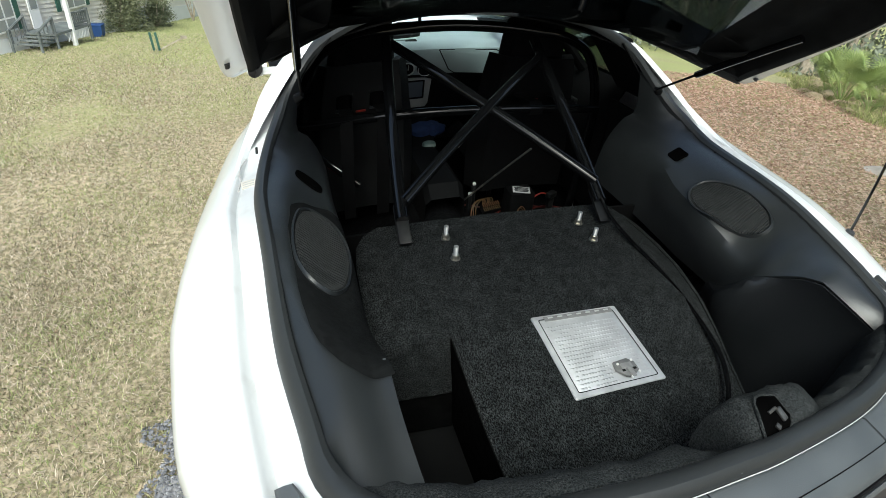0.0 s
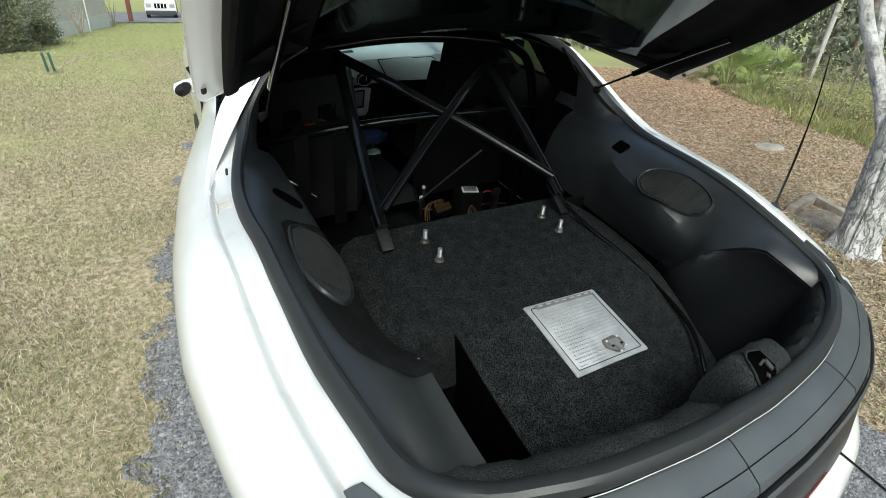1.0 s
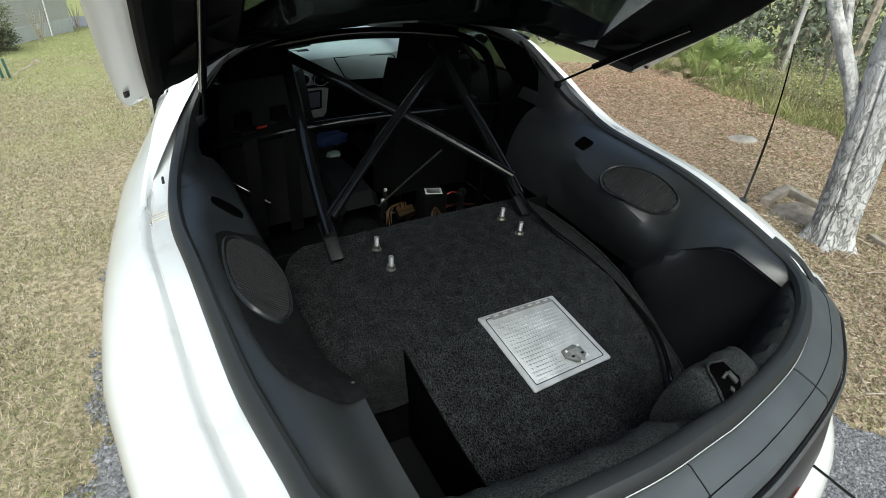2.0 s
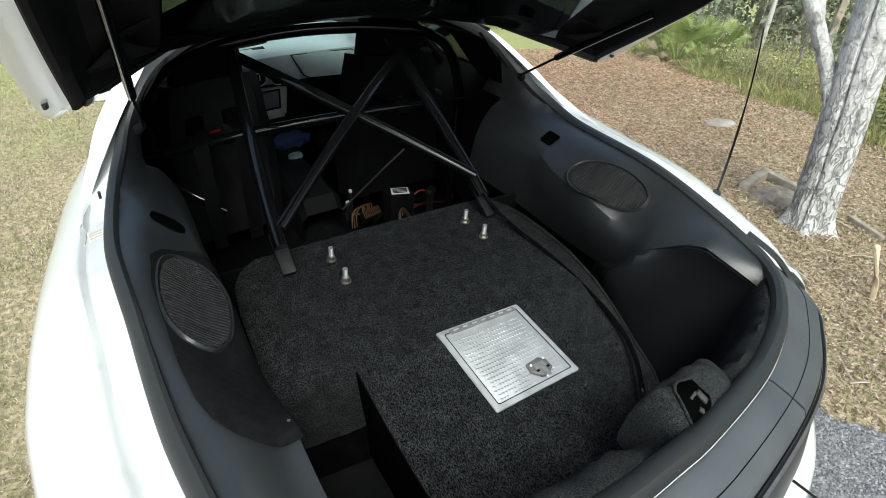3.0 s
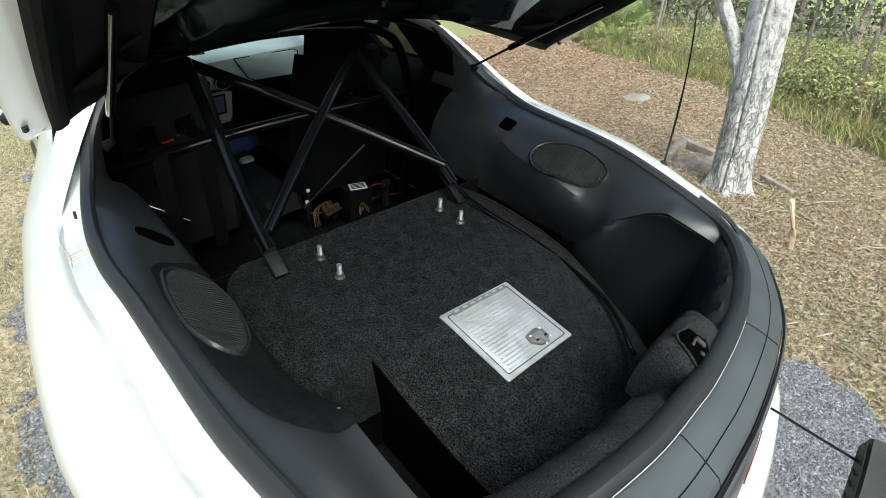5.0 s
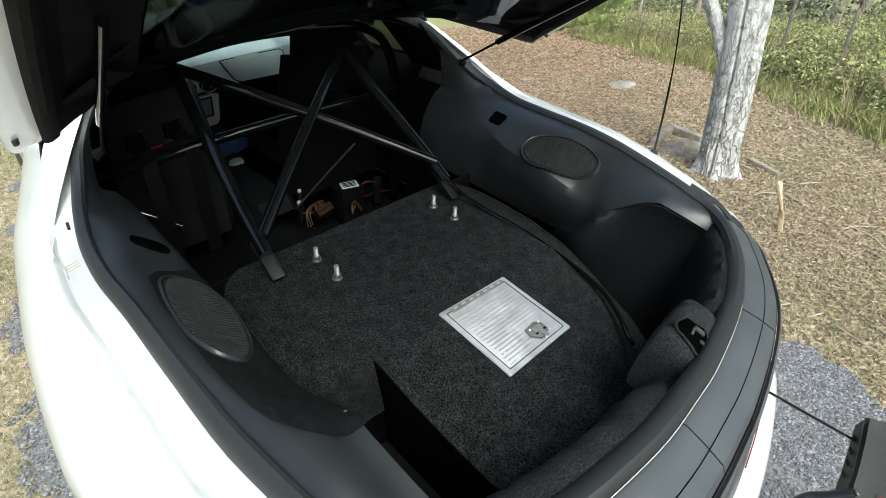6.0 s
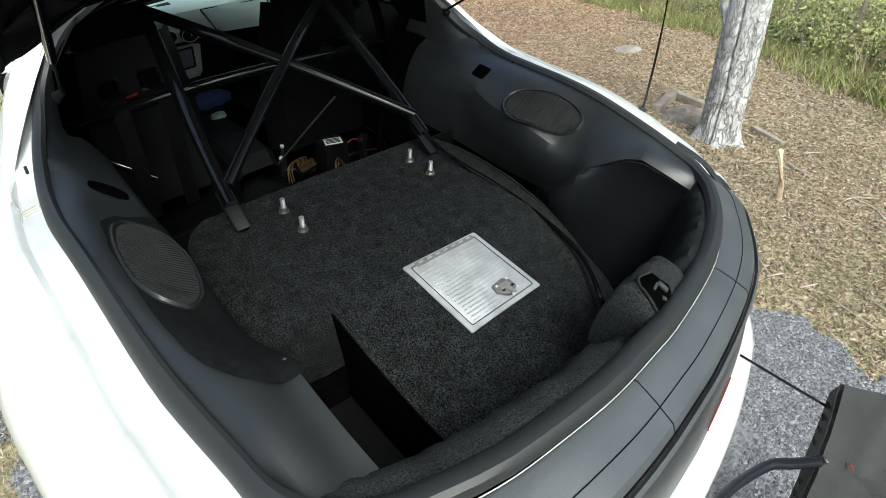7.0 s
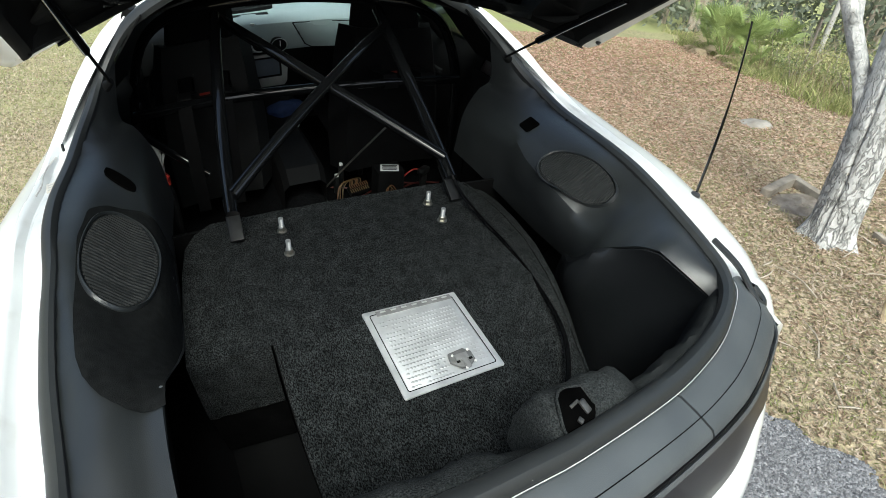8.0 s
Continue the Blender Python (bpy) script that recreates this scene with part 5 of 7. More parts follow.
tube(bm, [(-0.637, 1.77, 0.60), (-0.637, 1.77, 0.63), (-0.64, 1.765, 0.69), (-0.645, 1.755, 0.735), (-0.648, 1.75, 0.742)], [0.014, 0.018, 0.02, 0.016, 0.006], 10)
box(bm, (-0.617, 1.755, 0.665), (0.014, 0.02, 0.05), 0.005, pose(0, 0, 0, 0, 25, 0))
part("trigger", bm, mat("white_plastic", (0.5, 0.5, 0.48), 0.4, 0, (0.58, 0.58, 0.56), 20), ext, "white trigger head")

# black padded panel on a tubular frame behind the bumper
chair = empty("folding_chair", shell((0.2, -0.5, 0.1)), "black padded folding chair on a curved steel tube behind the bumper", "chair")
bm = mesh()


def pad(u, v):
    a, b = Vector((0.32, -0.328, 0.861)), Vector((0.06, -0.43, 0.645))
    p = a.lerp(b, u)
    return p + Vector((0.12 * v, -0.44 * v, 0.09 * v + 0.012 * math.sin(v * 9) * 0.3 + 0.006 * noise.noise((u * 6, v * 6, 2))))


sheet(bm, pad, lin(0, 1, 20), lin(0, 1, 16))
thick(bm, 0.02)
cush = part("pad", bm, BLACKBAG, chair, "black nylon padded panel")
bm = mesh()
sheet(bm, lambda u, v: pad(u, 0) + Vector((0, 0.004 + 0.012 * math.sin(math.pi * u) * v, -0.012 - 0.028 * v)), lin(0, 1, 20), lin(0, 1, 5))
thick(bm, 0.006)
part("edge_flap", bm, BLACKBAG, cush, "slotted edge flap")
for u in (0.12, 0.2, 0.28, 0.36, 0.62, 0.7, 0.78):
    bm = mesh()
    q = pad(u, 0) + Vector((0, 0.014 + 0.006 * math.sin(math.pi * u), -0.026))
    box(bm, q, (0.02, 0.004, 0.004), 0.001, pose(0, 0, 0, 0, 0, 8))
    part("slot", bm, HEADLINE, cush)
bm = mesh()
box(bm, pad(0.5, 0.16) + Vector((0, 0, 0.012)), (0.018, 0.004, 0.002), 0.0005, pose(0, 0, 0, 0, 0, 60))
part("red_thread", bm, RED, cush, "short red thread mark")
bm = mesh()
tube(bm, cr([(0.192, -0.377, 0.754), (0.17, -0.33, 0.72), (0.144, -0.28, 0.69), (0.06, -0.225, 0.672), (-0.02, -0.2, 0.65), (-0.09, -0.19, 0.56), (-0.12, -0.2, 0.35), (-0.12, -0.22, 0.1)], 40), 0.0135, 12)
part("arm_tube", bm, mat("dark_blue_tube", (0.009, 0.01, 0.014), 0.4, 0, (0.014, 0.0155, 0.02), 10, spec=0.35), chair, "curved dark steel tube")
bm = mesh()
tube(bm, [(0.192, -0.384, 0.745), (0.192, -0.38, 0.768), (0.192, -0.379, 0.771)], [0.008, 0.008, 0.005], 8)
part("bolt_head", bm, STEEL, chair)
bm = mesh()
tube(bm, [(0.288, -0.345, 0.81), (0.267, -0.2, 0.803), (0.246, -0.06, 0.8)], 0.0034, 8)
part("stay_rod", bm, BARPAINT, chair, "thin black stay rod")
bm = mesh()
tube(bm, [(0.3, -0.74, 0.85), (0.3, -0.76, 0.1)], 0.0135, 10)
part("leg", bm, BARPAINT, chair)

# ---- drive, lawn and litter ----
def island(name, stops, rough=0.9, spec=0.2):
    """Colour by piece: each loose piece of a joined mesh takes its own tone."""
    m = bpy.data.materials.new(name)
    m.use_nodes = True
    nt = m.node_tree
    b = nt.nodes["Principled BSDF"]
    b.inputs["Roughness"].default_value, b.inputs["Specular IOR Level"].default_value = rough, spec
    geo, ramp = nt.nodes.new("ShaderNodeNewGeometry"), nt.nodes.new("ShaderNodeValToRGB")
    while len(ramp.color_ramp.elements) < len(stops):
        ramp.color_ramp.elements.new(0.5)
    for e, (p, c) in zip(ramp.color_ramp.elements, stops):
        e.position, e.color = p, (*c, 1)
    nt.links.new(geo.outputs["Random Per Island"], ramp.inputs["Fac"])
    nt.links.new(ramp.outputs["Color"], b.inputs["Base Color"])
    return m


def pieces(name, verts, faces, material, label, category):
    me = bpy.data.meshes.new(name)
    me.from_pydata(yard(verts).tolist(), [], faces)
    me.materials.append(material)
    return tagged(new(name, me), label, category, kind="stuff")


gen = np.random.default_rng(7)


def lands(x, y):
    r = np.minimum(np.hypot(x, y), 60)
    s = lambda a: 0.5 * (a + np.sqrt(a * a + 0.5))
    return -0.015 - 0.055 * s(r - 2.5) - 0.042 * s(r - 10)


def patchy(x, y, f):
    return np.sin(x * f + 1.3 * np.sin(y * f * 0.7)) * np.cos(y * f * 1.1 + np.sin(x * f * 0.6 + 2))


def on_drive(x, y):
    """Where the gravel shows: under and behind the car, with a ragged edge."""
    edge = 0.07 * patchy(x * 1.0, y * 1.0, 5.0) + 0.06 * patchy(x, y, 17.0)
    right = np.where(y < 0.42, 1.45, 0.95)
    left = np.where(y < 1.6, -1.2, np.interp(y, [1.6, 3.2], [-1.2, -1.02]))
    return (x < right + edge) & (x > left - edge) & (y < 4.6 + edge)


def leaves(n, x, y, size, lift, tilt):
    """n curled four-cornered leaves lying at x, y."""
    a = gen.uniform(0, 2 * np.pi, n)
    L = size * gen.uniform(0.6, 1.3, n)
    w = L * gen.uniform(0.25, 0.5, n)
    z = lands(x, y) + gen.uniform(0.003, lift, n)
    tx, ty = gen.normal(0, tilt, n), gen.normal(0, tilt, n)
    out = []
    for p, q, curl in ((-1, 0, 0.15), (-0.1, -1, 0.0), (1, 0, 0.25), (0.1, 1, 0.0)):
        u, v = p * L / 2, q * w / 2
        out.append(np.stack([x + u * np.cos(a) - v * np.sin(a), y + u * np.sin(a) + v * np.cos(a), z + u * tx + v * ty + curl * L], 1))
    V = np.stack(out, 1).reshape(-1, 3)
    F = np.arange(4 * n).reshape(n, 4)
    return V.tolist(), np.concatenate([F[:, [0, 1, 2]], F[:, [0, 2, 3]]]).tolist()


def blades(n, x, y, height, width, lean):
    a = gen.uniform(0, 2 * np.pi, n)
    h = height * gen.uniform(0.5, 1.4, n)
    z = lands(x, y)
    dx, dy = np.cos(a) * width / 2, np.sin(a) * width / 2
    lx, ly = gen.normal(0, lean, n) * h, gen.normal(0, lean, n) * h
    V = np.stack([np.stack([x - dx, y - dy, z - 0.004], 1), np.stack([x + dx, y + dy, z - 0.004], 1), np.stack([x + dx * 0.7 + lx * 0.45, y + dy * 0.7 + ly * 0.45, z + h * 0.6], 1), np.stack([x - dx * 0.7 + lx * 0.45, y - dy * 0.7 + ly * 0.45, z + h * 0.6], 1), np.stack([x + lx, y + ly, z + h], 1)], 1).reshape(-1, 3)
    F = np.arange(5 * n).reshape(n, 5)
    faces = np.concatenate([F[:, [0, 1, 2]], F[:, [0, 2, 3]], F[:, [3, 2, 4]]]).tolist()
    return V.tolist(), faces


def scatter(n, x0, x1, y0, y1, near):
    """n places, thinning out with the distance from the car."""
    x, y = gen.uniform(x0, x1, n * 4), gen.uniform(y0, y1, n * 4)
    keep = gen.uniform(0, 1, n * 4) < np.clip(near / np.maximum(0.3, np.hypot(x, y - 0.5)), 0, 1) ** 1.6
    return x[keep][:n], y[keep][:n]


# gravel sheet and stones
GRAVELM = mat("grey_gravel", (0.12, 0.12, 0.125), 0.9, 0, (0.26, 0.26, 0.27), 55, 8, bump=1.0, bump_scale=90, spread=(0.35, 0.65))
bm = mesh()
grid = {}
xs, ys2 = np.arange(-1.8, 2.0, 0.06), np.arange(-4.0, 4.9, 0.06)
for i, x in enumerate(xs):
    for j, y in enumerate(ys2):
        if bool(on_drive(np.array(x), np.array(y))):
            grid[i, j] = bm.verts.new((x, y, land(x, y) + 0.008 + 0.016 * 0.3))
for (i, j), v in grid.items():
    q = [grid.get((i + a, j + b)) for a, b in ((0, 0), (1, 0), (1, 1), (0, 1))]
    if all(q):
        bm.faces.new(q)
tagged(part("drive", bm, GRAVELM, form=False), "grey crushed stone drive under the car", "drive", kind="structure")
x, y = np.concatenate([gen.uniform(0.85, 1.65, 60000), gen.uniform(-1.6, -0.9, 22000), gen.uniform(-0.6, 1.0, 16000)]), np.concatenate([gen.uniform(-1.6, 0.6, 60000), gen.uniform(0.0, 3.2, 22000), gen.uniform(-1.6, -0.1, 16000)])
k = on_drive(x, y)
x, y = x[k], y[k]
n = len(x)
r = gen.uniform(0.004, 0.0095, n)
z = lands(x, y) + 0.012
ring = []
for a in range(4):
    t = a * np.pi / 2 + gen.uniform(-0.5, 0.5, n)
    ring.append(np.stack([x + r * gen.uniform(0.7, 1.3, n) * np.cos(t), y + r * gen.uniform(0.7, 1.3, n) * np.sin(t), z + r * gen.uniform(-0.1, 0.4, n)], 1))
top = np.stack([x + r * gen.normal(0, 0.3, n), y + r * gen.normal(0, 0.3, n), z + r * gen.uniform(0.6, 1.0, n)], 1)
V = np.stack(ring + [top], 1).reshape(-1, 3)
F = np.arange(5 * n).reshape(n, 5)
pieces("gravel", V.tolist(), np.concatenate([F[:, [a, (a + 1) % 4, 4]] for a in range(4)]).tolist(), island("gravel_stones", [(0.0, (0.085, 0.086, 0.095)), (0.5, (0.165, 0.167, 0.18)), (0.85, (0.235, 0.238, 0.255)), (1.0, (0.33, 0.333, 0.35))]), "loose grey crushed stone", "gravel")

LEAFM = island("dry_leaves", [(0.0, (0.163, 0.118, 0.0825)), (0.3, (0.298, 0.225, 0.165)), (0.62, (0.442, 0.355, 0.275)), (0.86, (0.566, 0.49, 0.413)), (0.94, (0.25, 0.25, 0.121)), (1.0, (0.163, 0.2, 0.0825))])
# pine needles redden the litter towards the fence; it is paler and more olive near the drive
nt = LEAFM.node_tree
tone, tc, sx = nt.nodes.new("ShaderNodeMix"), nt.nodes.new("ShaderNodeTexCoord"), nt.nodes.new("ShaderNodeSeparateXYZ")
drift, n, add, by = nt.nodes.new("ShaderNodeMapRange"), nt.nodes.new("ShaderNodeTexNoise"), nt.nodes.new("ShaderNodeMath"), nt.nodes.new("ShaderNodeMix")
n.inputs["Scale"].default_value, n.inputs["Detail"].default_value = 1.3, 6
for key, val in (("From Min", 1.2), ("From Max", 4.2), ("To Min", -0.45), ("To Max", 0.45)):
    drift.inputs[key].default_value = val
nt.links.new(tc.outputs["Object"], sx.inputs[0])
nt.links.new(tc.outputs["Object"], n.inputs["Vector"])
nt.links.new(sx.outputs["Y"], drift.inputs["Value"])
nt.links.new(drift.outputs[0], add.inputs[0])
nt.links.new(n.outputs["Fac"], add.inputs[1])
add.use_clamp = True
by.data_type = tone.data_type = "RGBA"
by.inputs["A"].default_value, by.inputs["B"].default_value = (0.78, 0.77, 0.74, 1), (1.0, 0.82, 0.78, 1)
nt.links.new(add.outputs[0], by.inputs["Factor"])
tone.blend_type = "MULTIPLY"
tone.inputs["Factor"].default_value = 1.0
bs = nt.nodes["Principled BSDF"]
nt.links.new(bs.inputs["Base Color"].links[0].from_socket, tone.inputs["A"])
nt.links.new(by.outputs["Result"], tone.inputs["B"])
nt.links.new(tone.outputs["Result"], bs.inputs["Base Color"])
x, y = scatter(230000, 0.9, 11, -5, 9, 2.6)
k = ~on_drive(x, y) & (np.hypot((x - 3.36) / 0.32, (y - 1.58) / 0.2) + gen.normal(0, 0.15, len(x)) > 1)
x, y = x[k], y[k]
pieces("leaf_litter", *leaves(len(x), x, y, np.clip(0.014 + 0.0045 * np.hypot(x, y), 0.015, 0.052), 0.018, 0.3), LEAFM, "thick brown fallen leaves on the lawn", "leaves")
x, y = scatter(13000, -9, -0.9, -0.5, 11, 2.0)
k = ~on_drive(x, y)
x, y = x[k], y[k]
pieces("scattered_leaves", *leaves(len(x), x, y, np.clip(0.012 + 0.002 * np.hypot(x, y), 0.012, 0.028), 0.012, 0.25), LEAFM, "bits of dead leaf in the short grass", "leaves")
STRAWM = island("straw_grass", [(0.0, (0.07, 0.06, 0.04)), (0.3, (0.24, 0.21, 0.14)), (0.6, (0.46, 0.395, 0.3)), (0.84, (0.64, 0.555, 0.46)), (0.87, (0.23, 0.265, 0.115)), (1.0, (0.3, 0.32, 0.15))])
x, y = scatter(300000, -9, -0.9, -0.8, 12, 2.4)
k = ~on_drive(x, y) | (gen.uniform(0, 1, len(x)) < np.interp(x, [-1.25, -0.95], [0.75, 0.1]))
x, y = x[k], y[k]
pieces("short_grass", *blades(len(x), x, y, 0.016, np.clip(0.002 + 0.0007 * np.hypot(x, y), 0.002, 0.008), 1.2), STRAWM, "short half-dry lawn grass", "grass")
x, y = scatter(90000, 0.9, 10, -5, 8, 2.4)
k = ~on_drive(x, y) & (patchy(x, y, 1.7) + gen.normal(0, 0.5, len(x)) + 0.9 * np.exp(-(np.hypot(x - 1.8, y + 0.2) / 1.3) ** 2) > 0.2)
x, y = x[k], y[k]
pieces("lawn_tufts", *blades(len(x), x, y, 0.028, np.clip(0.003 + 0.0009 * np.hypot(x, y), 0.003, 0.01), 0.9), island("tuft_grass", [(0.0, (0.12, 0.15, 0.05)), (0.4, (0.22, 0.235, 0.09)), (0.8, (0.3, 0.27, 0.175)), (1.0, (0.38, 0.335, 0.235))]), "thin dry grass between the leaves", "grass")
x, y = scatter(60000, -7, -1.0, -0.6, 7, 2.2)
k = patchy(x, y, 1.9) + 0.6 * patchy(x, y, 5.3) + gen.normal(0, 0.35, len(x)) + 0.75 * np.exp(-((x + 1.45) / 0.35) ** 2) > 0.55
x, y = x[k], y[k]
pieces("green_patches", *blades(len(x), x, y, 0.017, np.clip(0.0022 + 0.0007 * np.hypot(x, y), 0.0022, 0.008), 1.1), island("living_grass", [(0.0, (0.15, 0.18, 0.07)), (0.5, (0.26, 0.295, 0.12)), (1.0, (0.4, 0.41, 0.2))]), "patches of living grass in the dry lawn", "grass")
GREENM = island("green_grass", [(0.0, (0.2, 0.225, 0.105)), (0.5, (0.31, 0.335, 0.165)), (0.85, (0.42, 0.42, 0.23)), (1.0, (0.5, 0.46, 0.3))])
x, y = gen.uniform(-12, 2, 150000), gen.uniform(3.2, 26, 150000)
k = (patchy(x, y, 0.55) + gen.normal(0, 0.6, len(x)) + (y - 6) * 0.25 > 0.0)
x, y = x[k], y[k]
pieces("far_lawn", *blades(len(x), x, y, 0.022, 0.014, 1.1), GREENM, "greener lawn towards the house", "grass")

# ---- the tree by the drive ----
BARK = mat("pale_bark", (0.26, 0.26, 0.25), 0.9, 0, (0.56, 0.56, 0.55), 24, 11, bump=0.8, bump_scale=55, spread=(0.32, 0.52), patch=0.12, patch_scale=7, stretch=(1.0, 1.0, 0.75))
nt = BARK.node_tree
bs = nt.nodes["Principled BSDF"]
old, relief = bs.inputs["Base Color"].links[0].from_socket, bs.inputs["Normal"].links[0].from_socket
tc = nt.nodes.new("ShaderNodeTexCoord")
sz = nt.nodes.new("ShaderNodeSeparateXYZ")
nt.links.new(tc.outputs["Object"], sz.inputs[0])


def bark_layer(squeeze, scale, lo, hi, tilt=0.0):
    """A mask of narrow lines where a stretched noise crosses its middle."""
    mp, n, mr = nt.nodes.new("ShaderNodeMapping"), nt.nodes.new("ShaderNodeTexNoise"), nt.nodes.new("ShaderNodeMapRange")
    mp.inputs["Scale"].default_value, mp.inputs["Rotation"].default_value = squeeze, (0, tilt, 0)
    n.inputs["Scale"].default_value, n.inputs["Detail"].default_value, n.inputs["Distortion"].default_value = scale, 5, 0.4
    nt.links.new(tc.outputs["Object"], mp.inputs["Vector"])
    nt.links.new(mp.outputs[0], n.inputs["Vector"])
    d, a = nt.nodes.new("ShaderNodeMath"), nt.nodes.new("ShaderNodeMath")
    d.operation, a.operation = "SUBTRACT", "ABSOLUTE"
    d.inputs[1].default_value = 0.5
    nt.links.new(n.outputs["Fac"], d.inputs[0])
    nt.links.new(d.outputs[0], a.inputs[0])
    nt.links.new(a.outputs[0], mr.inputs["Value"])
    for key, val in (("From Min", lo), ("From Max", hi), ("To Min", 1.0), ("To Max", 0.0)):
        mr.inputs[key].default_value = val
    return mr.outputs[0]


def times(a, b):
    m = nt.nodes.new("ShaderNodeMath")
    m.operation = "MULTIPLY"
    nt.links.new(a, m.inputs[0])
    nt.links.new(b, m.inputs[1])
    return m.outputs[0]


old_bark = nt.nodes.new("ShaderNodeMapRange")
for key, val in (("From Min", 0.45), ("From Max", 0.95), ("To Min", 1.0), ("To Max", 0.22)):
    old_bark.inputs[key].default_value = val
nt.links.new(sz.outputs["Z"], old_bark.inputs["Value"])
fissure = times(bark_layer((1, 1, 0.42), 34, 0.01, 0.05, 0.25), old_bark.outputs[0])
ring = bark_layer((0.25, 0.25, 1.6), 7, 0.0, 0.05)
for mask, colour, amount in ((ring, (0.56, 0.56, 0.54), 0.4), (fissure, (0.16, 0.155, 0.145), 0.5)):
    mx, am = nt.nodes.new("ShaderNodeMix"), nt.nodes.new("ShaderNodeMath")
    mx.data_type, am.operation = "RGBA", "MULTIPLY"
    am.inputs[1].default_value = amount
    nt.links.new(mask, am.inputs[0])
    nt.links.new(am.outputs[0], mx.inputs["Factor"])
    nt.links.new(old, mx.inputs["A"])
    mx.inputs["B"].default_value = (*colour, 1)
    old = mx.outputs["Result"]
nt.links.new(old, bs.inputs["Base Color"])
dent = nt.nodes.new("ShaderNodeBump")
dent.invert = True
dent.inputs["Strength"].default_value, dent.inputs["Distance"].default_value = 0.9, 0.012
nt.links.new(fissure, dent.inputs["Height"])
nt.links.new(relief, dent.inputs["Normal"])
nt.links.new(dent.outputs[0], bs.inputs["Normal"])
tree = outside("tree", (3.08, 1.18, land(3.08, 1.18)), "pale grey lichen-covered tree with a fissured foot and a low fork", "tree")


def trunk_mesh(path, radii, rough, sides=40, rings=70, seed=0, flare=0.0):
    bm = mesh()
    P = cr(path, rings)
    R = [np.interp(k / (rings - 1), np.linspace(0, 1, len(radii)), radii) for k in range(rings)]
    out = []
    for k, (p, r) in enumerate(zip(P, R)):
        row = []
        for a in range(sides):
            t = 2 * math.pi * a / sides
            h = p.z + 0.14
            ridge = 0.6 * abs(noise.noise((math.cos(t) * 3 + seed, math.sin(t) * 3, h * 2.6))) + 0.4 * abs(noise.noise((math.cos(t) * 11 + seed, math.sin(t) * 11, h * 3.5)))
            root = flare * max(0, 1 - h / 0.3) ** 2.5 * (0.55 + 0.45 * math.cos(5 * t + 1))
            crack = 0.022 * math.exp(-((t - 3.3 - 0.25 * noise.noise((0, 0, h * 2.5 + seed))) / 0.06) ** 2) + 0.014 * math.exp(-((t - 4.05 - 0.3 * noise.noise((3, 0, h * 2 + seed))) / 0.06) ** 2) if flare else 0
            row.append(p + Vector((math.cos(t), math.sin(t), 0)) * (r * (1 - rough * (1 + 5 * math.exp(-max(h, 0) / 0.4)) * (0.5 - ridge)) + root - crack))
        out.append(row)
    loft(bm, out, True, True)
    return bm


part("trunk", trunk_mesh([(3.08, 1.19, -0.22), (3.075, 1.2, 0.07), (3.065, 1.215, 0.37), (3.05, 1.235, 0.74), (3.025, 1.265, 1.23), (3.0, 1.3, 1.95), (2.98, 1.32, 2.8), (3.02, 1.28, 3.8)], [0.145, 0.135, 0.13, 0.13, 0.128, 0.12, 0.1, 0.08], 0.035, 112, 120, flare=0.13), BARK, tree, form=False)
part("limb", trunk_mesh([(3.065, 1.225, 0.60), (3.015, 1.31, 0.80), (2.97, 1.395, 1.01), (2.9, 1.51, 1.26), (2.81, 1.66, 1.6), (2.68, 1.9, 2.4)], [0.045, 0.062, 0.058, 0.055, 0.046, 0.033], 0.25, 20, 36, 5), BARK, tree, form=False)
part("limb", trunk_mesh([(2.91, 1.49, 1.22), (2.95, 1.57, 1.42), (3.0, 1.7, 1.8), (3.1, 1.9, 2.6)], [0.028, 0.028, 0.023, 0.014], 0.25, 14, 24, 8), BARK, tree, form=False)


def crown(name, centre, spread, n, size, material, parent, label=""):
    c = np.array(centre)
    clumps = gen.normal(0, 1, (60, 3)) * np.array(spread) * 0.55
    p = clumps[gen.integers(0, 60, n)] + gen.normal(0, 0.16, (n, 3)) * np.array(spread) + c
    a, b = gen.normal(0, 1, (n, 3)), gen.normal(0, 1, (n, 3))
    a /= np.linalg.norm(a, axis=1, keepdims=True)
    b -= a * (a * b).sum(1, keepdims=True)
    b /= np.linalg.norm(b, axis=1, keepdims=True)
    s = (size * gen.uniform(0.5, 1.3, n))[:, None]
    V = yard(np.stack([p - a * s, p - b * s * 0.4, p + a * s, p + b * s * 0.4], 1).reshape(-1, 3)) - np.array(origin(parent))
    F = np.arange(4 * n).reshape(n, 4)
    me = bpy.data.meshes.new(name)
    me.from_pydata(V.tolist(), [], F.tolist())
    me.materials.append(material)
    ob = new(name, me)
    ob.parent = parent
    if label:
        ob["label"] = label
    return ob


FOLM = island("dull_green_leaves", [(0.0, (0.07, 0.08, 0.045)), (0.5, (0.13, 0.148, 0.085)), (1.0, (0.22, 0.235, 0.145))], 0.6, 0.4)
crown("crown", (3.2, 1.9, 4.6), (1.3, 1.3, 0.8), 2500, 0.07, FOLM, tree, "sparse dull green crown")

# timber edging, rock, stake and sticks at the tree's foot
TIMBER = mat("weathered_timber", (0.2, 0.175, 0.14), 0.85, 0, (0.36, 0.32, 0.265), 12, 8, bump=0.5, bump_scale=60)


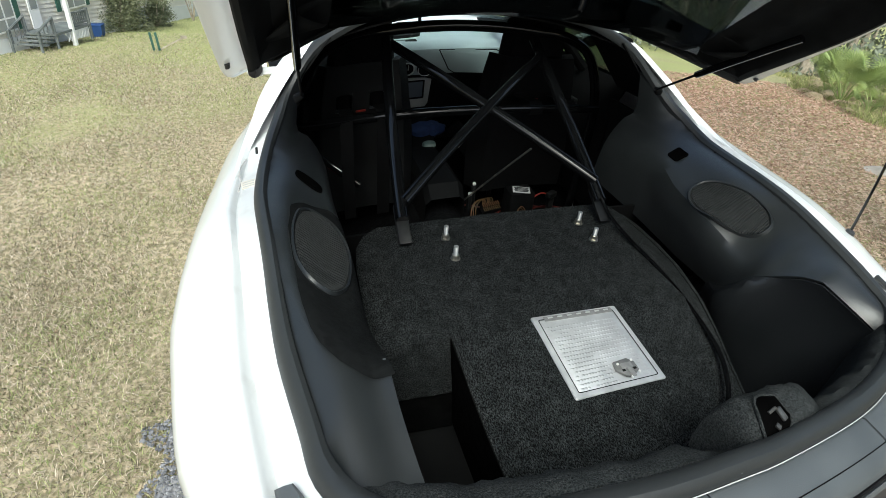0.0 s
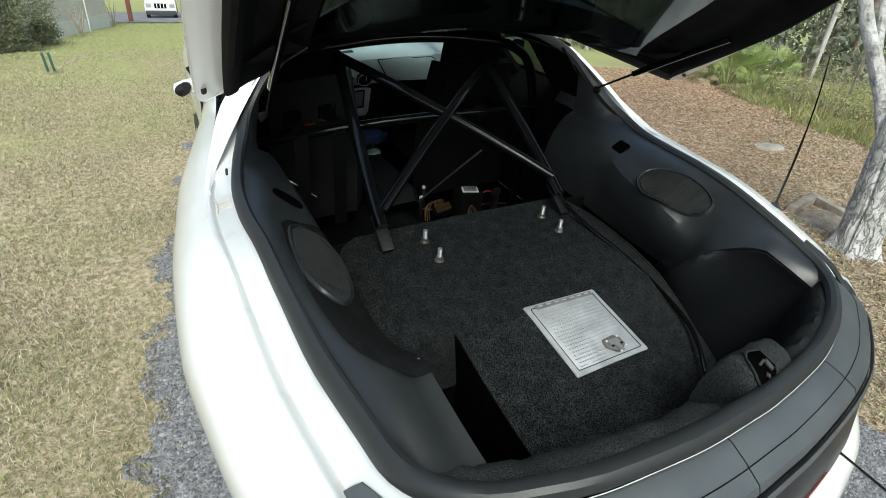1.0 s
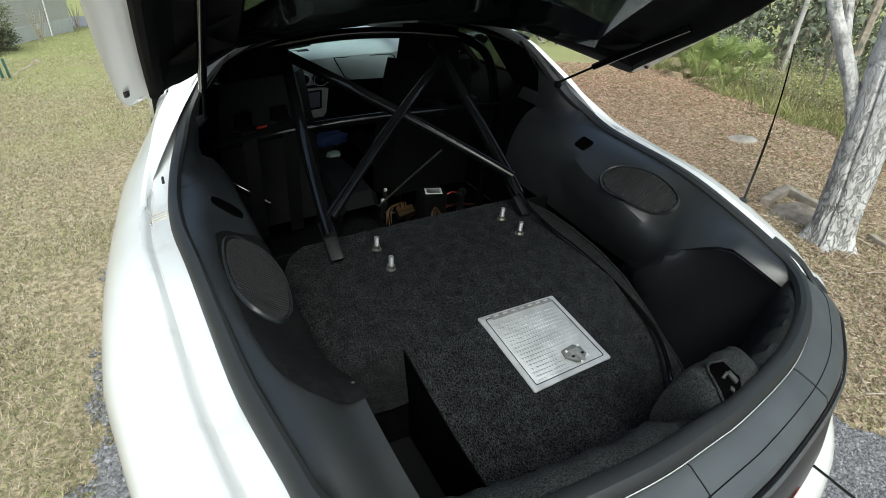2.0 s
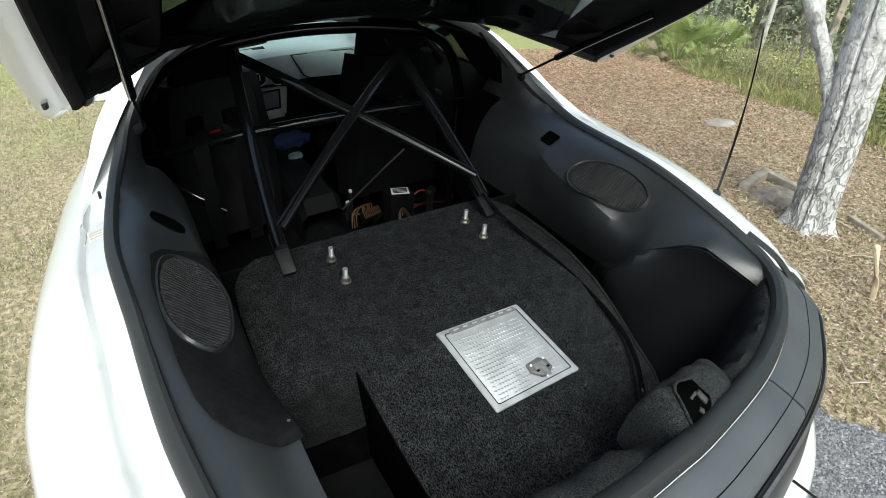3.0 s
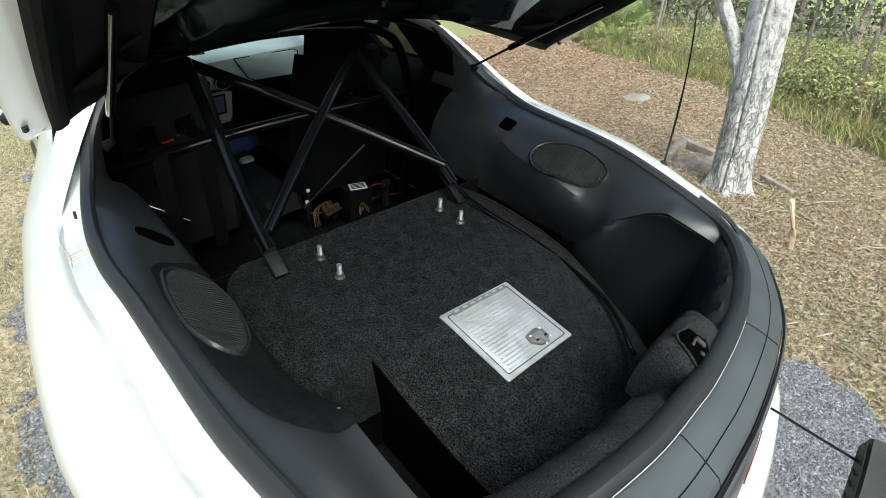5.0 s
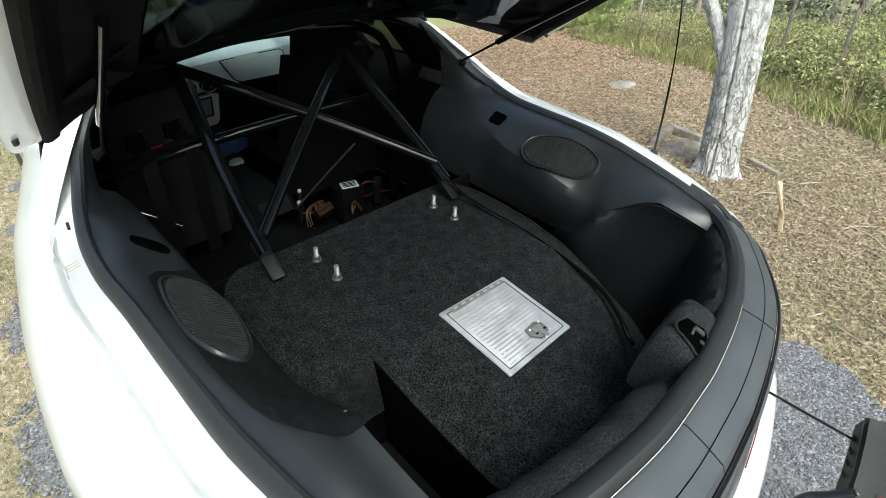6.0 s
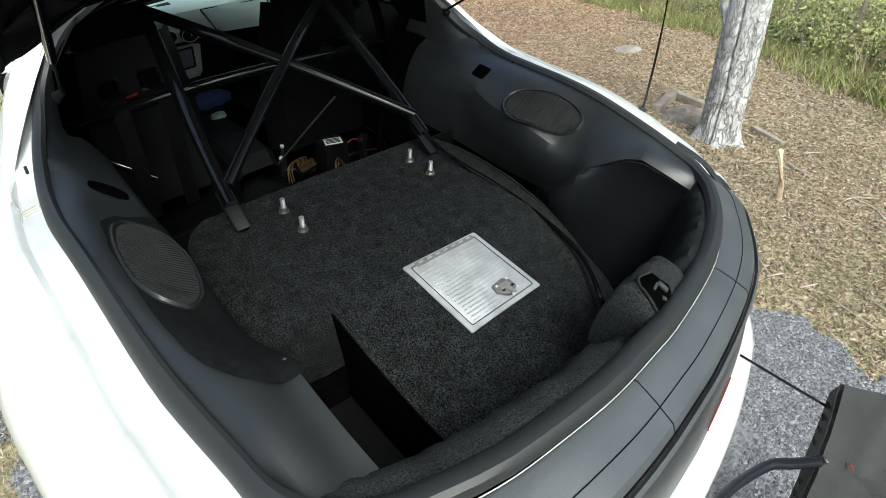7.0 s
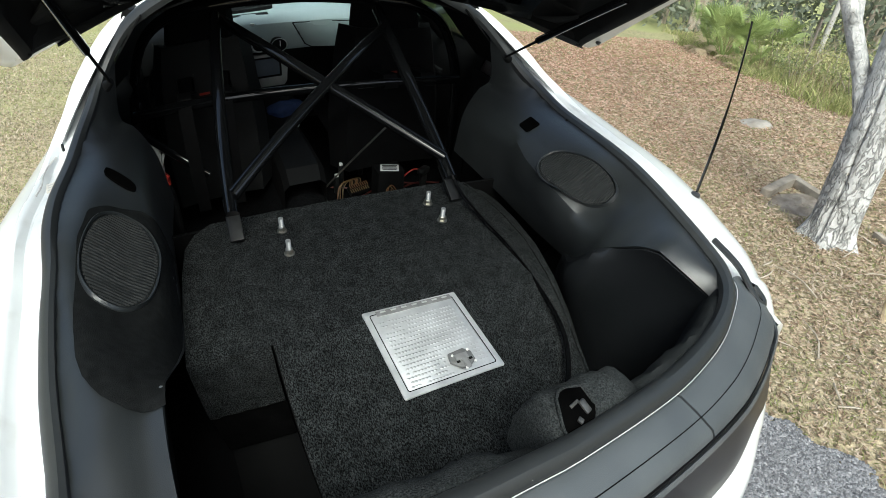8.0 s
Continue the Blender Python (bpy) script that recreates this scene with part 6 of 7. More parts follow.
def timber(a, b, w, h, label):
    a, b = Vector((*a, land(*a))), Vector((*b, land(*b)))
    ob = outside("timber_edging", a.lerp(b, 0.5), label, "timber", "timber edging")
    bm = mesh()
    d = b - a
    box(bm, a.lerp(b, 0.5) + Vector((0, 0, h * 0.3)), (d.length, w, h), 0.012, pose(0, 0, 0, 0, 0, math.degrees(math.atan2(d.y, d.x))))
    for v in bm.verts:
        v.co += Vector((0.006 * noise.noise(v.co * 7), 0.006 * noise.noise(v.co * 9), 0.004 * noise.noise(v.co * 11)))
    part("beam", bm, TIMBER, ob, form=False)


timber((3.2, 1.77), (3.68, 1.88), 0.07, 0.1, "weathered squared timber lying by the tree")
timber((3.66, 1.86), (3.6, 1.56), 0.07, 0.1, "short weathered timber at the corner of the edging")
timber((3.49, 1.12), (3.37, 0.85), 0.045, 0.06, "thin weathered timber half sunk in leaves")
timber((3.09, 0.71), (2.98, 0.48), 0.022, 0.03, "narrow strip of old timber among the leaves")
bm = mesh()
sheet(bm, lambda u, v: (3.36 + 0.3 * u * math.cos(v), 1.58 + 0.18 * u * math.sin(v), land(3.3, 1.55) + 0.02 - 0.02 * u * u + 0.012 * noise.noise((u * 5, v * 2, 1))), lin(0.01, 1, 9), lin(0, 6.2832, 33))
tagged(part("bare_soil", bm, mat("pale_sandy_soil", (0.15, 0.125, 0.1), 0.95, 0, (0.27, 0.24, 0.2), 14, 8, bump=0.8, bump_scale=60), form=False), "pale sandy soil inside the timber edging", "soil", kind="structure")
rock = outside("rock", (4.85, 3.11, land(4.85, 3.11)), "flat pale grey stone among the leaves", "stone")
bm = mesh()
bmesh.ops.create_icosphere(bm, subdivisions=3, radius=1)
for v in bm.verts:
    q = 1 + 0.3 * noise.noise(v.co * 1.7)
    v.co = Vector((4.85 + v.co.x * 0.2 * q, 3.11 + v.co.y * 0.15 * q, land(4.85, 3.11) + v.co.z * 0.055 * q))
part("stone", bm, mat("pale_stone", (0.24, 0.215, 0.18), 0.9, 0, (0.36, 0.335, 0.3), 9, 7, bump=0.6, bump_scale=40), rock, form=False)
stake = outside("broken_stake", (2.55, 0.55, land(2.55, 0.55)), "split pale wooden stake standing in the leaves", "stake")
bm = mesh()
tube(bm, cr([(2.54, 0.53, land(2.54, 0.53) - 0.02), (2.545, 0.56, 0.07), (2.53, 0.59, 0.17), (2.525, 0.62, 0.26), (2.53, 0.63, 0.28)], 12), [0.014, 0.016, 0.017, 0.016, 0.019, 0.018, 0.02, 0.022, 0.024, 0.022, 0.014, 0.004], 7, 0.6)
part("splinter", bm, mat("split_wood", (0.42, 0.32, 0.2), 0.8, 0, (0.6, 0.5, 0.36), 18, 6, bump=0.4), stake, form=False)
STICK = mat("grey_stick", (0.26, 0.22, 0.17), 0.9, 0, (0.45, 0.4, 0.33), 20, 6, bump=0.4)
rnd = random.Random(9)
for k in range(44):
    cx, cy = rnd.uniform(1.7, 4.0), rnd.uniform(-0.6, 1.1)
    a, L = rnd.uniform(0, 6.28), rnd.uniform(0.08, 0.34)
    st = outside("stick", (cx, cy, land(cx, cy)), "thin grey dead stick among the leaves", "stick", "fallen sticks")
    bm = mesh()
    tube(bm, cr([(cx, cy, land(cx, cy) + 0.018), (cx + math.cos(a) * L * 0.5, cy + math.sin(a) * L * 0.5, land(cx, cy) + 0.03), (cx + math.cos(a + 0.2) * L, cy + math.sin(a + 0.2) * L, land(cx, cy) + 0.016)], 6), [0.005, 0.005, 0.004, 0.004, 0.003, 0.002], 5)
    part("twig", bm, STICK, st, form=False)

# ---- far side: weeds, palmetto, shrubs, woods ----
EDGE = [(11.5, 11.0), (9.0, 7.3), (7.8, 5.2), (7.05, 3.5), (6.35, 2.15), (5.6, 1.1), (4.85, 0.1), (3.9, -1.8)]
edge_pts = cr([(a, b, 0) for a, b in EDGE], 200)
ex, ey = np.array([p.x for p in edge_pts]), np.array([p.y for p in edge_pts])
tx, ty = np.gradient(ex), np.gradient(ey)
tl = np.hypot(tx, ty)
nx, ny = -ty / tl, tx / tl


def beyond(n, deep, power=1.0):
    """n places beyond the lawn's far edge, up to deep metres in."""
    i = gen.integers(0, 200, n)
    d = deep * gen.uniform(0, 1, n) ** power - 0.15 + 0.25 * np.sin(i * 0.21) + 0.15 * np.sin(i * 0.53)
    s = 0.5 * gen.uniform(-1, 1, n)
    return ex[i] + nx[i] * d + tx[i] / tl[i] * s, ey[i] + ny[i] * d + ty[i] / tl[i] * s


if nx[100] < 0:
    nx, ny = -nx, -ny
WEEDM = island("tall_weeds", [(0.0, (0.13, 0.15, 0.06)), (0.35, (0.23, 0.26, 0.09)), (0.7, (0.36, 0.37, 0.15)), (0.9, (0.42, 0.37, 0.22)), (1.0, (0.24, 0.19, 0.13))])
x, y = beyond(80000, 3.2, 1.0)
pieces("tall_weeds", *blades(len(x), x, y, 0.15, 0.011, 0.6), WEEDM, "tall yellow-green weeds along the old fence", "weeds")
x, y = beyond(3000, 2.2, 0.8)
pieces("dead_stalks", *blades(len(x), x, y, 0.5, 0.008, 0.25), island("dead_stalks", [(0.0, (0.16, 0.12, 0.07)), (0.6, (0.3, 0.24, 0.14)), (1.0, (0.4, 0.34, 0.22))]), "thin dead stalks standing in the weeds", "weeds")
x, y = beyond(70000, 16, 0.8)
k = np.hypot(x, y) > 7
x, y = x[k], y[k]
pieces("field_grass", *blades(len(x), x, y, 0.16, 0.025, 0.7), island("field_grass", [(0.0, (0.28, 0.31, 0.11)), (0.5, (0.42, 0.43, 0.18)), (1.0, (0.52, 0.5, 0.26))]), "pale yellow-green field grass behind the fence", "grass")
SHRUBM = island("shrub_leaves", [(0.0, (0.12, 0.145, 0.055)), (0.4, (0.24, 0.275, 0.1)), (0.8, (0.39, 0.41, 0.17)), (1.0, (0.52, 0.49, 0.26))], 0.6, 0.4)
DEEPM = island("deep_shrub_leaves", [(0.0, (0.09, 0.115, 0.05)), (0.6, (0.16, 0.2, 0.08)), (1.0, (0.29, 0.31, 0.14))], 0.6, 0.4)
rnd = random.Random(3)
spots = [(i + rnd.randint(-2, 2), rnd.uniform(0.3, 1.3), rnd.uniform(0.4, 0.75), rnd.uniform(0.28, 0.55)) for i in range(26, 192, 5)]
spots += [(i + rnd.randint(-4, 4), rnd.uniform(1.8, 3.2), rnd.uniform(0.7, 1.1), rnd.uniform(0.5, 0.8)) for i in range(24, 100, 9)]
spots += [(i + rnd.randint(-4, 4), rnd.uniform(4.5, 6.5), rnd.uniform(0.9, 1.4), rnd.uniform(0.6, 0.9)) for i in range(60, 192, 10)]
for q0, (i, d, w, h) in enumerate(spots):
    n = int(1700 * w)
    px, py = ex[i] + nx[i] * d, ey[i] + ny[i] * d
    sh = outside("shrub", (px, py, land(px, py)), "scrubby yellow-green shrub growing in the weeds", "shrub", "fence shrubs")
    bm = mesh()
    for q in range(7):
        a = rnd.uniform(0, 6.28)
        tube(bm, cr([(px, py, land(px, py) - 0.05), (px + 0.2 * w * math.cos(a), py + 0.2 * w * math.sin(a), land(px, py) + 0.4 * h), (px + 0.5 * w * math.cos(a), py + 0.5 * w * math.sin(a), land(px, py) + h * rnd.uniform(0.8, 1.2))], 6), [0.012, 0.011, 0.009, 0.007, 0.005, 0.003], 5)
    part("branchwork", bm, STICK, sh, form=False)
    crown("foliage", (px, py, land(px, py) + 0.55 * h), (w * 0.6, w * 0.6, h * 0.55), n, rnd.choice((0.018, 0.024, 0.032)), SHRUBM if q0 % 3 else DEEPM, sh)

# saw palmetto: fans of narrow leaflets on stalks
PALMM = mat("palmetto_green", (0.16, 0.22, 0.06), 0.5, 0, (0.32, 0.38, 0.13), 3, 4, bump=0.05)
PALMD = mat("palmetto_dead", (0.3, 0.23, 0.14), 0.8, 0, (0.42, 0.34, 0.22), 4, 4)


def palmetto(px, py, fans, height, seed):
    pr = random.Random(seed)
    base = Vector((px, py, land(px, py)))
    pal = outside("palmetto", base, "green saw palmetto with dead fans at its foot", "palmetto", "palmettos")
    for f in range(fans):
        a = 6.28 * f / fans + pr.uniform(-0.3, 0.3)
        dead = f % 5 == 4
        rise = pr.uniform(0.25, 0.5) if dead else pr.uniform(0.6, 1.15)
        reach = pr.uniform(0.35, 0.6) * height
        hub = base + Vector((math.cos(a) * reach, math.sin(a) * reach, height * rise * (0.35 if dead else 0.75)))
        bm = mesh()
        tube(bm, cr([base, base.lerp(hub, 0.5) + Vector((0, 0, 0.08)), hub], 6), [0.009, 0.009, 0.009, 0.008, 0.007, 0.0002], 5)
        out = (hub - base).normalized()
        side = out.cross(Vector((0, 0, 1))).normalized()
        upv = side.cross(out)
        tilt = pr.uniform(-0.3, 0.4)
        for k in range(22):
            t = radians(-115 + 230 * k / 21)
            L = 0.42 * height * (0.75 + 0.25 * math.cos(t)) * pr.uniform(0.9, 1.08)
            d = (out * math.cos(t) + side * math.sin(t)).normalized()
            w = d.cross(upv).normalized() * 0.012 * height
            tip = hub + d * L + upv * (tilt * L) + Vector((0, 0, -0.16 * L * (2 if dead else 1)))
            mid = hub + d * L * 0.55 + upv * (tilt * L * 0.7)
            v = [bm.verts.new(p) for p in (hub, mid + w, tip, mid - w, mid + upv * 0.008)]
            bm.faces.new((v[0], v[1], v[4]))
            bm.faces.new((v[1], v[2], v[4]))
            bm.faces.new((v[2], v[3], v[4]))
            bm.faces.new((v[3], v[0], v[4]))
        bmesh.ops.remove_doubles(bm, verts=bm.verts, dist=0.0006)
        part("frond", bm, PALMD if dead else PALMM, pal, form=False, smooth=False)


palmetto(8.6, 6.75, 24, 0.85, 1)
palmetto(9.25, 7.6, 18, 0.9, 2)
palmetto(8.0, 5.75, 10, 0.5, 3)
palmetto(9.2, 6.5, 16, 0.9, 5)

# old wire fence
FENCEW = mat("grey_post", (0.14, 0.12, 0.1), 0.9, 0, (0.26, 0.23, 0.19), 9, 6, bump=0.4)
fence = outside("wire_fence", (ex[110] + nx[110] * 1.0, ey[110] + ny[110] * 1.0, land(ex[110], ey[110])), "old wire fence with thin dark posts in the weeds", "fence")
posts = []
for i in range(30, 200, 17):
    q = Vector((ex[i] + nx[i] * 0.9, ey[i] + ny[i] * 0.9, land(ex[i], ey[i])))
    posts.append(q)
    bm = mesh()
    tube(bm, [q + Vector((0, 0, -0.1)), q + Vector((0.02, 0, 0.5)), q + Vector((0.03, 0.01, 1.0))], [0.022, 0.02, 0.018], 7)
    part("post", bm, FENCEW, fence, form=False)
for h in (0.25, 0.5, 0.75, 0.95):
    bm = mesh()
    tube(bm, [q + Vector((0.02, 0, h)) for q in posts], 0.003, 4)
    part("wire", bm, STEEL, fence, form=False)

# pale pole beyond the weeds
pole = outside("utility_pole", (15.5, 9.2, land(15.5, 9.2)), "pale slim pole standing in front of the woods", "pole")
bm = mesh()
tube(bm, [(15.5, 9.2, land(15.5, 9.2) - 0.2), (15.5, 9.2, 1.2), (15.5, 9.2, 4.5)], [0.07, 0.065, 0.055], 10)
part("shaft", bm, mat("pale_pole", (0.45, 0.44, 0.42), 0.7, 0, (0.55, 0.54, 0.52), 6), pole, form=False)

# woods: trunks and hanging foliage far behind, one mass
rngw = np.random.default_rng(21)
V, F = [], []
tv, tf = [], []
for k in range(150):
    az = radians(rngw.uniform(-36, 80))
    r = rngw.uniform(17, 42)
    px, py = r * math.cos(az), r * math.sin(az)
    gz = land(px, py)
    H = rngw.uniform(5.5, 9.5)
    for a in range(6):
        t = a * math.pi / 3
        tv.append((px + 0.12 * math.cos(t), py + 0.12 * math.sin(t), gz - 0.2))
    for a in range(6):
        t = a * math.pi / 3
        tv.append((px + 0.05 * math.cos(t) + 0.3, py + 0.05 * math.sin(t), gz + H))
    b = len(tv) - 12
    tf += [(b + a, b + (a + 1) % 6, b + 6 + (a + 1) % 6, b + 6 + a) for a in range(6)]
    n = 700
    clumps = np.stack([px + rngw.normal(0, 1.3, 18), py + rngw.normal(0, 1.3, 18), gz + H * np.clip(rngw.uniform(0.0, 1.0, 18) ** 1.4, 0.02, 1)], 1)
    p = clumps[rngw.integers(0, 18, n)] + rngw.normal(0, 1, (n, 3)) * np.array([0.5, 0.5, 0.42])
    a = rngw.normal(0, 1, (n, 3))
    a /= np.linalg.norm(a, axis=1, keepdims=True)
    b2 = rngw.normal(0, 1, (n, 3))
    b2 -= a * (a * b2).sum(1, keepdims=True)
    b2 /= np.linalg.norm(b2, axis=1, keepdims=True)
    s = rngw.uniform(0.07, 0.17, n)[:, None]
    q = np.stack([p - a * s, p - b2 * s * 0.5, p + a * s, p + b2 * s * 0.5], 1).reshape(-1, 3)
    o = len(V)
    V += q.tolist()
    F += (np.arange(4 * n).reshape(n, 4) + o).tolist()
# Leaf colours are lightened and greyed to carry the distant haze.
pieces("woods", V, F, island("hazed_wood_leaves", [(0.0, (0.12, 0.14, 0.105)), (0.5, (0.17, 0.195, 0.14)), (1.0, (0.23, 0.255, 0.18))], 0.7, 0.3), "mixed woods behind the field, leaf colours lightened for haze", "woods")
pieces("wood_trunks", tv, tf, STICK, "grey trunks of the woods", "woods")

# ---- house, bin, shrubs and truck across the lawn ----
HA, HB, HC = Vector((-5.26, 7.87, 0.2)), Vector((-3.98, 13.91, 0.2)), Vector((-3.3, 20.8, 0.2))
SIDING = mat("beige_siding", (0.66, 0.64, 0.59), 0.6, 0, (0.72, 0.7, 0.65), 6, bump=0.05)
SKIRT = mat("white_skirting", (0.68, 0.7, 0.72), 0.6, 0, (0.74, 0.76, 0.77), 5)
SHUTTER = mat("green_shutter", (0.03, 0.09, 0.07), 0.5, 0, (0.04, 0.11, 0.09), 9)
PANE = mat("dim_window_pane", (0.2, 0.22, 0.23), 0.1, 0, (0.3, 0.32, 0.33), 3, coat=0.5)
FRAMEW = mat("white_frame", (0.75, 0.76, 0.76), 0.5, 0, (0.8, 0.81, 0.81), 6)
house = outside("house", (-4.75, 11.4, land(-4.75, 11.4)), "beige mobile home with white skirting and green shutters", "house")


def run(a, b):
    d = (b - a).normalized()
    return d * 0.915, Vector((d.y, -d.x, 0))


def slab(bm, a, b, u0, u1, h0, h1, off=0.0, t=0.03, fall=0.0):
    """A board on the wall from a to b, between u0 and u1 along it and h0 and h1 over a line that falls along the wall."""
    d, n = run(a, b)
    p = [a + d * u + n * (off + o) + Vector((0, 0, h - fall * u)) for u in (u0, u1) for o in (0, t) for h in (h0, h1)]
    v = [bm.verts.new(q) for q in p]
    for f in ((0, 1, 3, 2), (4, 6, 7, 5), (0, 4, 5, 1), (2, 3, 7, 6), (0, 2, 6, 4), (1, 5, 7, 3)):
        bm.faces.new([v[i] for i in f])


for a, b, base, fall, start, rows2 in ((HA, HB, -0.36, 0.05, -1.5, 26), (HB, HC, -0.7, 0.08, 0.03, 26)):
    L = (b - a).length / 0.915
    bm = mesh()
    slab(bm, a, b, start, L, -3.2, base, 0.01, 0.02, fall)
    part("skirting", bm, SKIRT, house, form=False)
    bm = mesh()
    slab(bm, a, b, start, L, base - 0.05, base + 2.2, -0.15, 0.14, fall)
    part("wall", bm, SIDING, house, form=False)
    for k in range(rows2):
        bm = mesh()
        d, n = run(a, b)
        h, g = base + 0.004 + 0.075 * k, 0.075
        e0, e1 = a + d * start - Vector((0, 0, fall * start)), a + d * L - Vector((0, 0, fall * L))
        v = [bm.verts.new(q) for q in (e0 + n * 0.02 + Vector((0, 0, h)), e1 + n * 0.02 + Vector((0, 0, h)), e1 + Vector((0, 0, h + g)), e0 + Vector((0, 0, h + g)), e0 + Vector((0, 0, h)), e1 + Vector((0, 0, h)))]
        bm.faces.new(v[:4])
        bm.faces.new((v[4], v[5], v[1], v[0]))
        part("siding_board", bm, SIDING, house, form=False, smooth=False)
bm = mesh()
slab(bm, HA, HC, -2.0, 13.6, 1.3, 1.45, -2.2, 2.35, 0.03)
part("roof", bm, mat("grey_roof", (0.25, 0.25, 0.25), 0.8), house, form=False)
bm = mesh()
slab(bm, HB, HC, 4.78, 4.88, -1.35, 1.2, 0.02, 0.03, 0.066)
part("corner_trim", bm, FRAMEW, house, form=False)
for u0, u1, h0, h1 in ((1.45, 1.98, -0.36, 0.25), (3.28, 4.1, -0.25, 0.3)):
    bm = mesh()
    slab(bm, HA, HB, u0, u1, h0, h1, 0.022, 0.02)
    wn = part("window", bm, FRAMEW, house, form=False)
    for a2, b2 in ((u0 + 0.04, (u0 + u1) / 2 - 0.02), ((u0 + u1) / 2 + 0.02, u1 - 0.04)):
        for c2, d2 in ((h0 + 0.03, h0 + 0.2), (h0 + 0.23, h1 - 0.03)):
            bm = mesh()
            slab(bm, HA, HB, a2, b2, c2, d2, 0.036, 0.01)
            part("pane", bm, PANE, wn, form=False)
    for a2 in (u0 - 0.13, u1 + 0.01):
        bm = mesh()
        slab(bm, HA, HB, a2, a2 + 0.12, h0, h1, 0.022, 0.02)
        part("shutter", bm, SHUTTER, house, form=False)
bm = mesh()
slab(bm, HA, HB, 2.36, 2.62, -0.42, 0.4, 0.022, 0.02)
door = part("door", bm, FRAMEW, house, form=False)
bm = mesh()
slab(bm, HA, HB, 2.4, 2.58, -0.1, 0.3, 0.038, 0.01)
part("door_pane", bm, PANE, door, form=False)
GREYW = mat("weathered_grey_wood", (0.1, 0.115, 0.115), 0.85, 0, (0.18, 0.195, 0.195), 9, 6)
porch = outside("porch", (-4.53, 9.97, land(-4.53, 9.97)), "small grey wooden porch with steps, rails and a white post", "porch")
bm = mesh()
slab(bm, HA, HB, 2.05, 3.15, -0.46, -0.42, 0.03, 0.5)
part("deck", bm, GREYW, porch, form=False)
for k in range(3):
    bm = mesh()
    slab(bm, HA, HB, 1.98 - 0.1 * k, 2.08 - 0.1 * k, -0.50 - 0.045 * k, -0.48 - 0.045 * k, 0.05, 0.45)
    part("step", bm, GREYW, porch, form=False)
d, n = run(HA, HB)
for off in (0.06, 0.5):
    top, foot = HA + d * 2.1 + n * off, HA + d * 1.65 + n * off
    bm = mesh()
    tube(bm, [top + Vector((0, 0, -0.16)), foot + Vector((0, 0, -0.33))], 0.02, 6)
    part("stair_rail", bm, GREYW, porch, form=False)
    for q, h0, h1 in ((top, -0.7, -0.14), (foot, -0.75, -0.31)):
        bm = mesh()
        tube(bm, [q + Vector((0, 0, h0)), q + Vector((0, 0, h1))], 0.02, 6)
        part("rail_post", bm, GREYW, porch, form=False)
    for k in range(4):
        q = foot.lerp(top, (k + 0.5) / 4)
        bm = mesh()
        tube(bm, [q + Vector((0, 0, -0.55 + 0.03 * k)), q + Vector((0, 0, -0.32 + 0.042 * (k + 0.5)))], 0.008, 5)
        part("baluster", bm, GREYW, porch, form=False)
for h in (-0.19, -0.38):
    bm = mesh()
    slab(bm, HA, HB, 2.62, 3.15, h, h + 0.03, 0.49, 0.03)
    part("rail", bm, GREYW, porch, form=False)
for k in range(8):
    bm = mesh()
    slab(bm, HA, HB, 2.66 + k * 0.06, 2.678 + k * 0.06, -0.37, -0.18, 0.495, 0.02)
    part("baluster", bm, GREYW, porch, form=False)
bm = mesh()
slab(bm, HA, HB, 3.13, 3.17, -0.7, -0.14, 0.49, 0.04)
part("rail_post", bm, GREYW, porch, form=False)
bm = mesh()
slab(bm, HA, HB, 2.55, 2.61, -0.75, 1.3, 0.48, 0.06)
part("porch_post", bm, FRAMEW, porch, form=False)
for k in range(14):
    bm = mesh()
    q = HA + d * (2.42 + 0.05 * k) + n * 0.51
    s2 = 1 if k % 2 else -1
    tube(bm, [q + d * 0.07 * s2 + Vector((0, 0, -0.47)), q - d * 0.07 * s2 + Vector((0, 0, -0.62))], 0.006, 4)
    part("lattice_strip", bm, FRAMEW, porch, form=False)

bin_at = Vector((-4.34, 11.46, land(-4.34, 11.46)))
wb = outside("wheeled_bin", bin_at, "blue wheeled rubbish bin beside the house", "bin")
BINM = mat("blue_bin_plastic", (0.02, 0.06, 0.2), 0.5, 0, (0.03, 0.08, 0.24), 6)
bm = mesh()
loft(bm, [[bin_at + Vector((a * w, b * w, z)) for a, b in ((-1, -1), (1, -1), (1, 1), (-1, 1))] for w, z in ((0.085, 0.015), (0.1, 0.12), (0.11, 0.23))], True, True)
part("tub", bm, BINM, wb, form=False)
bm = mesh()
box(bm, bin_at + Vector((0, 0, 0.24)), (0.235, 0.235, 0.025), 0.01)
part("lid", bm, BINM, wb, form=False)
for s in (-1, 1):
    bm = mesh()
    tube(bm, [bin_at + Vector((s * 0.075, -0.09, 0.025)), bin_at + Vector((s * 0.095, -0.09, 0.025))], 0.025, 12)
    part("wheel", bm, RUBBER, wb, form=False)


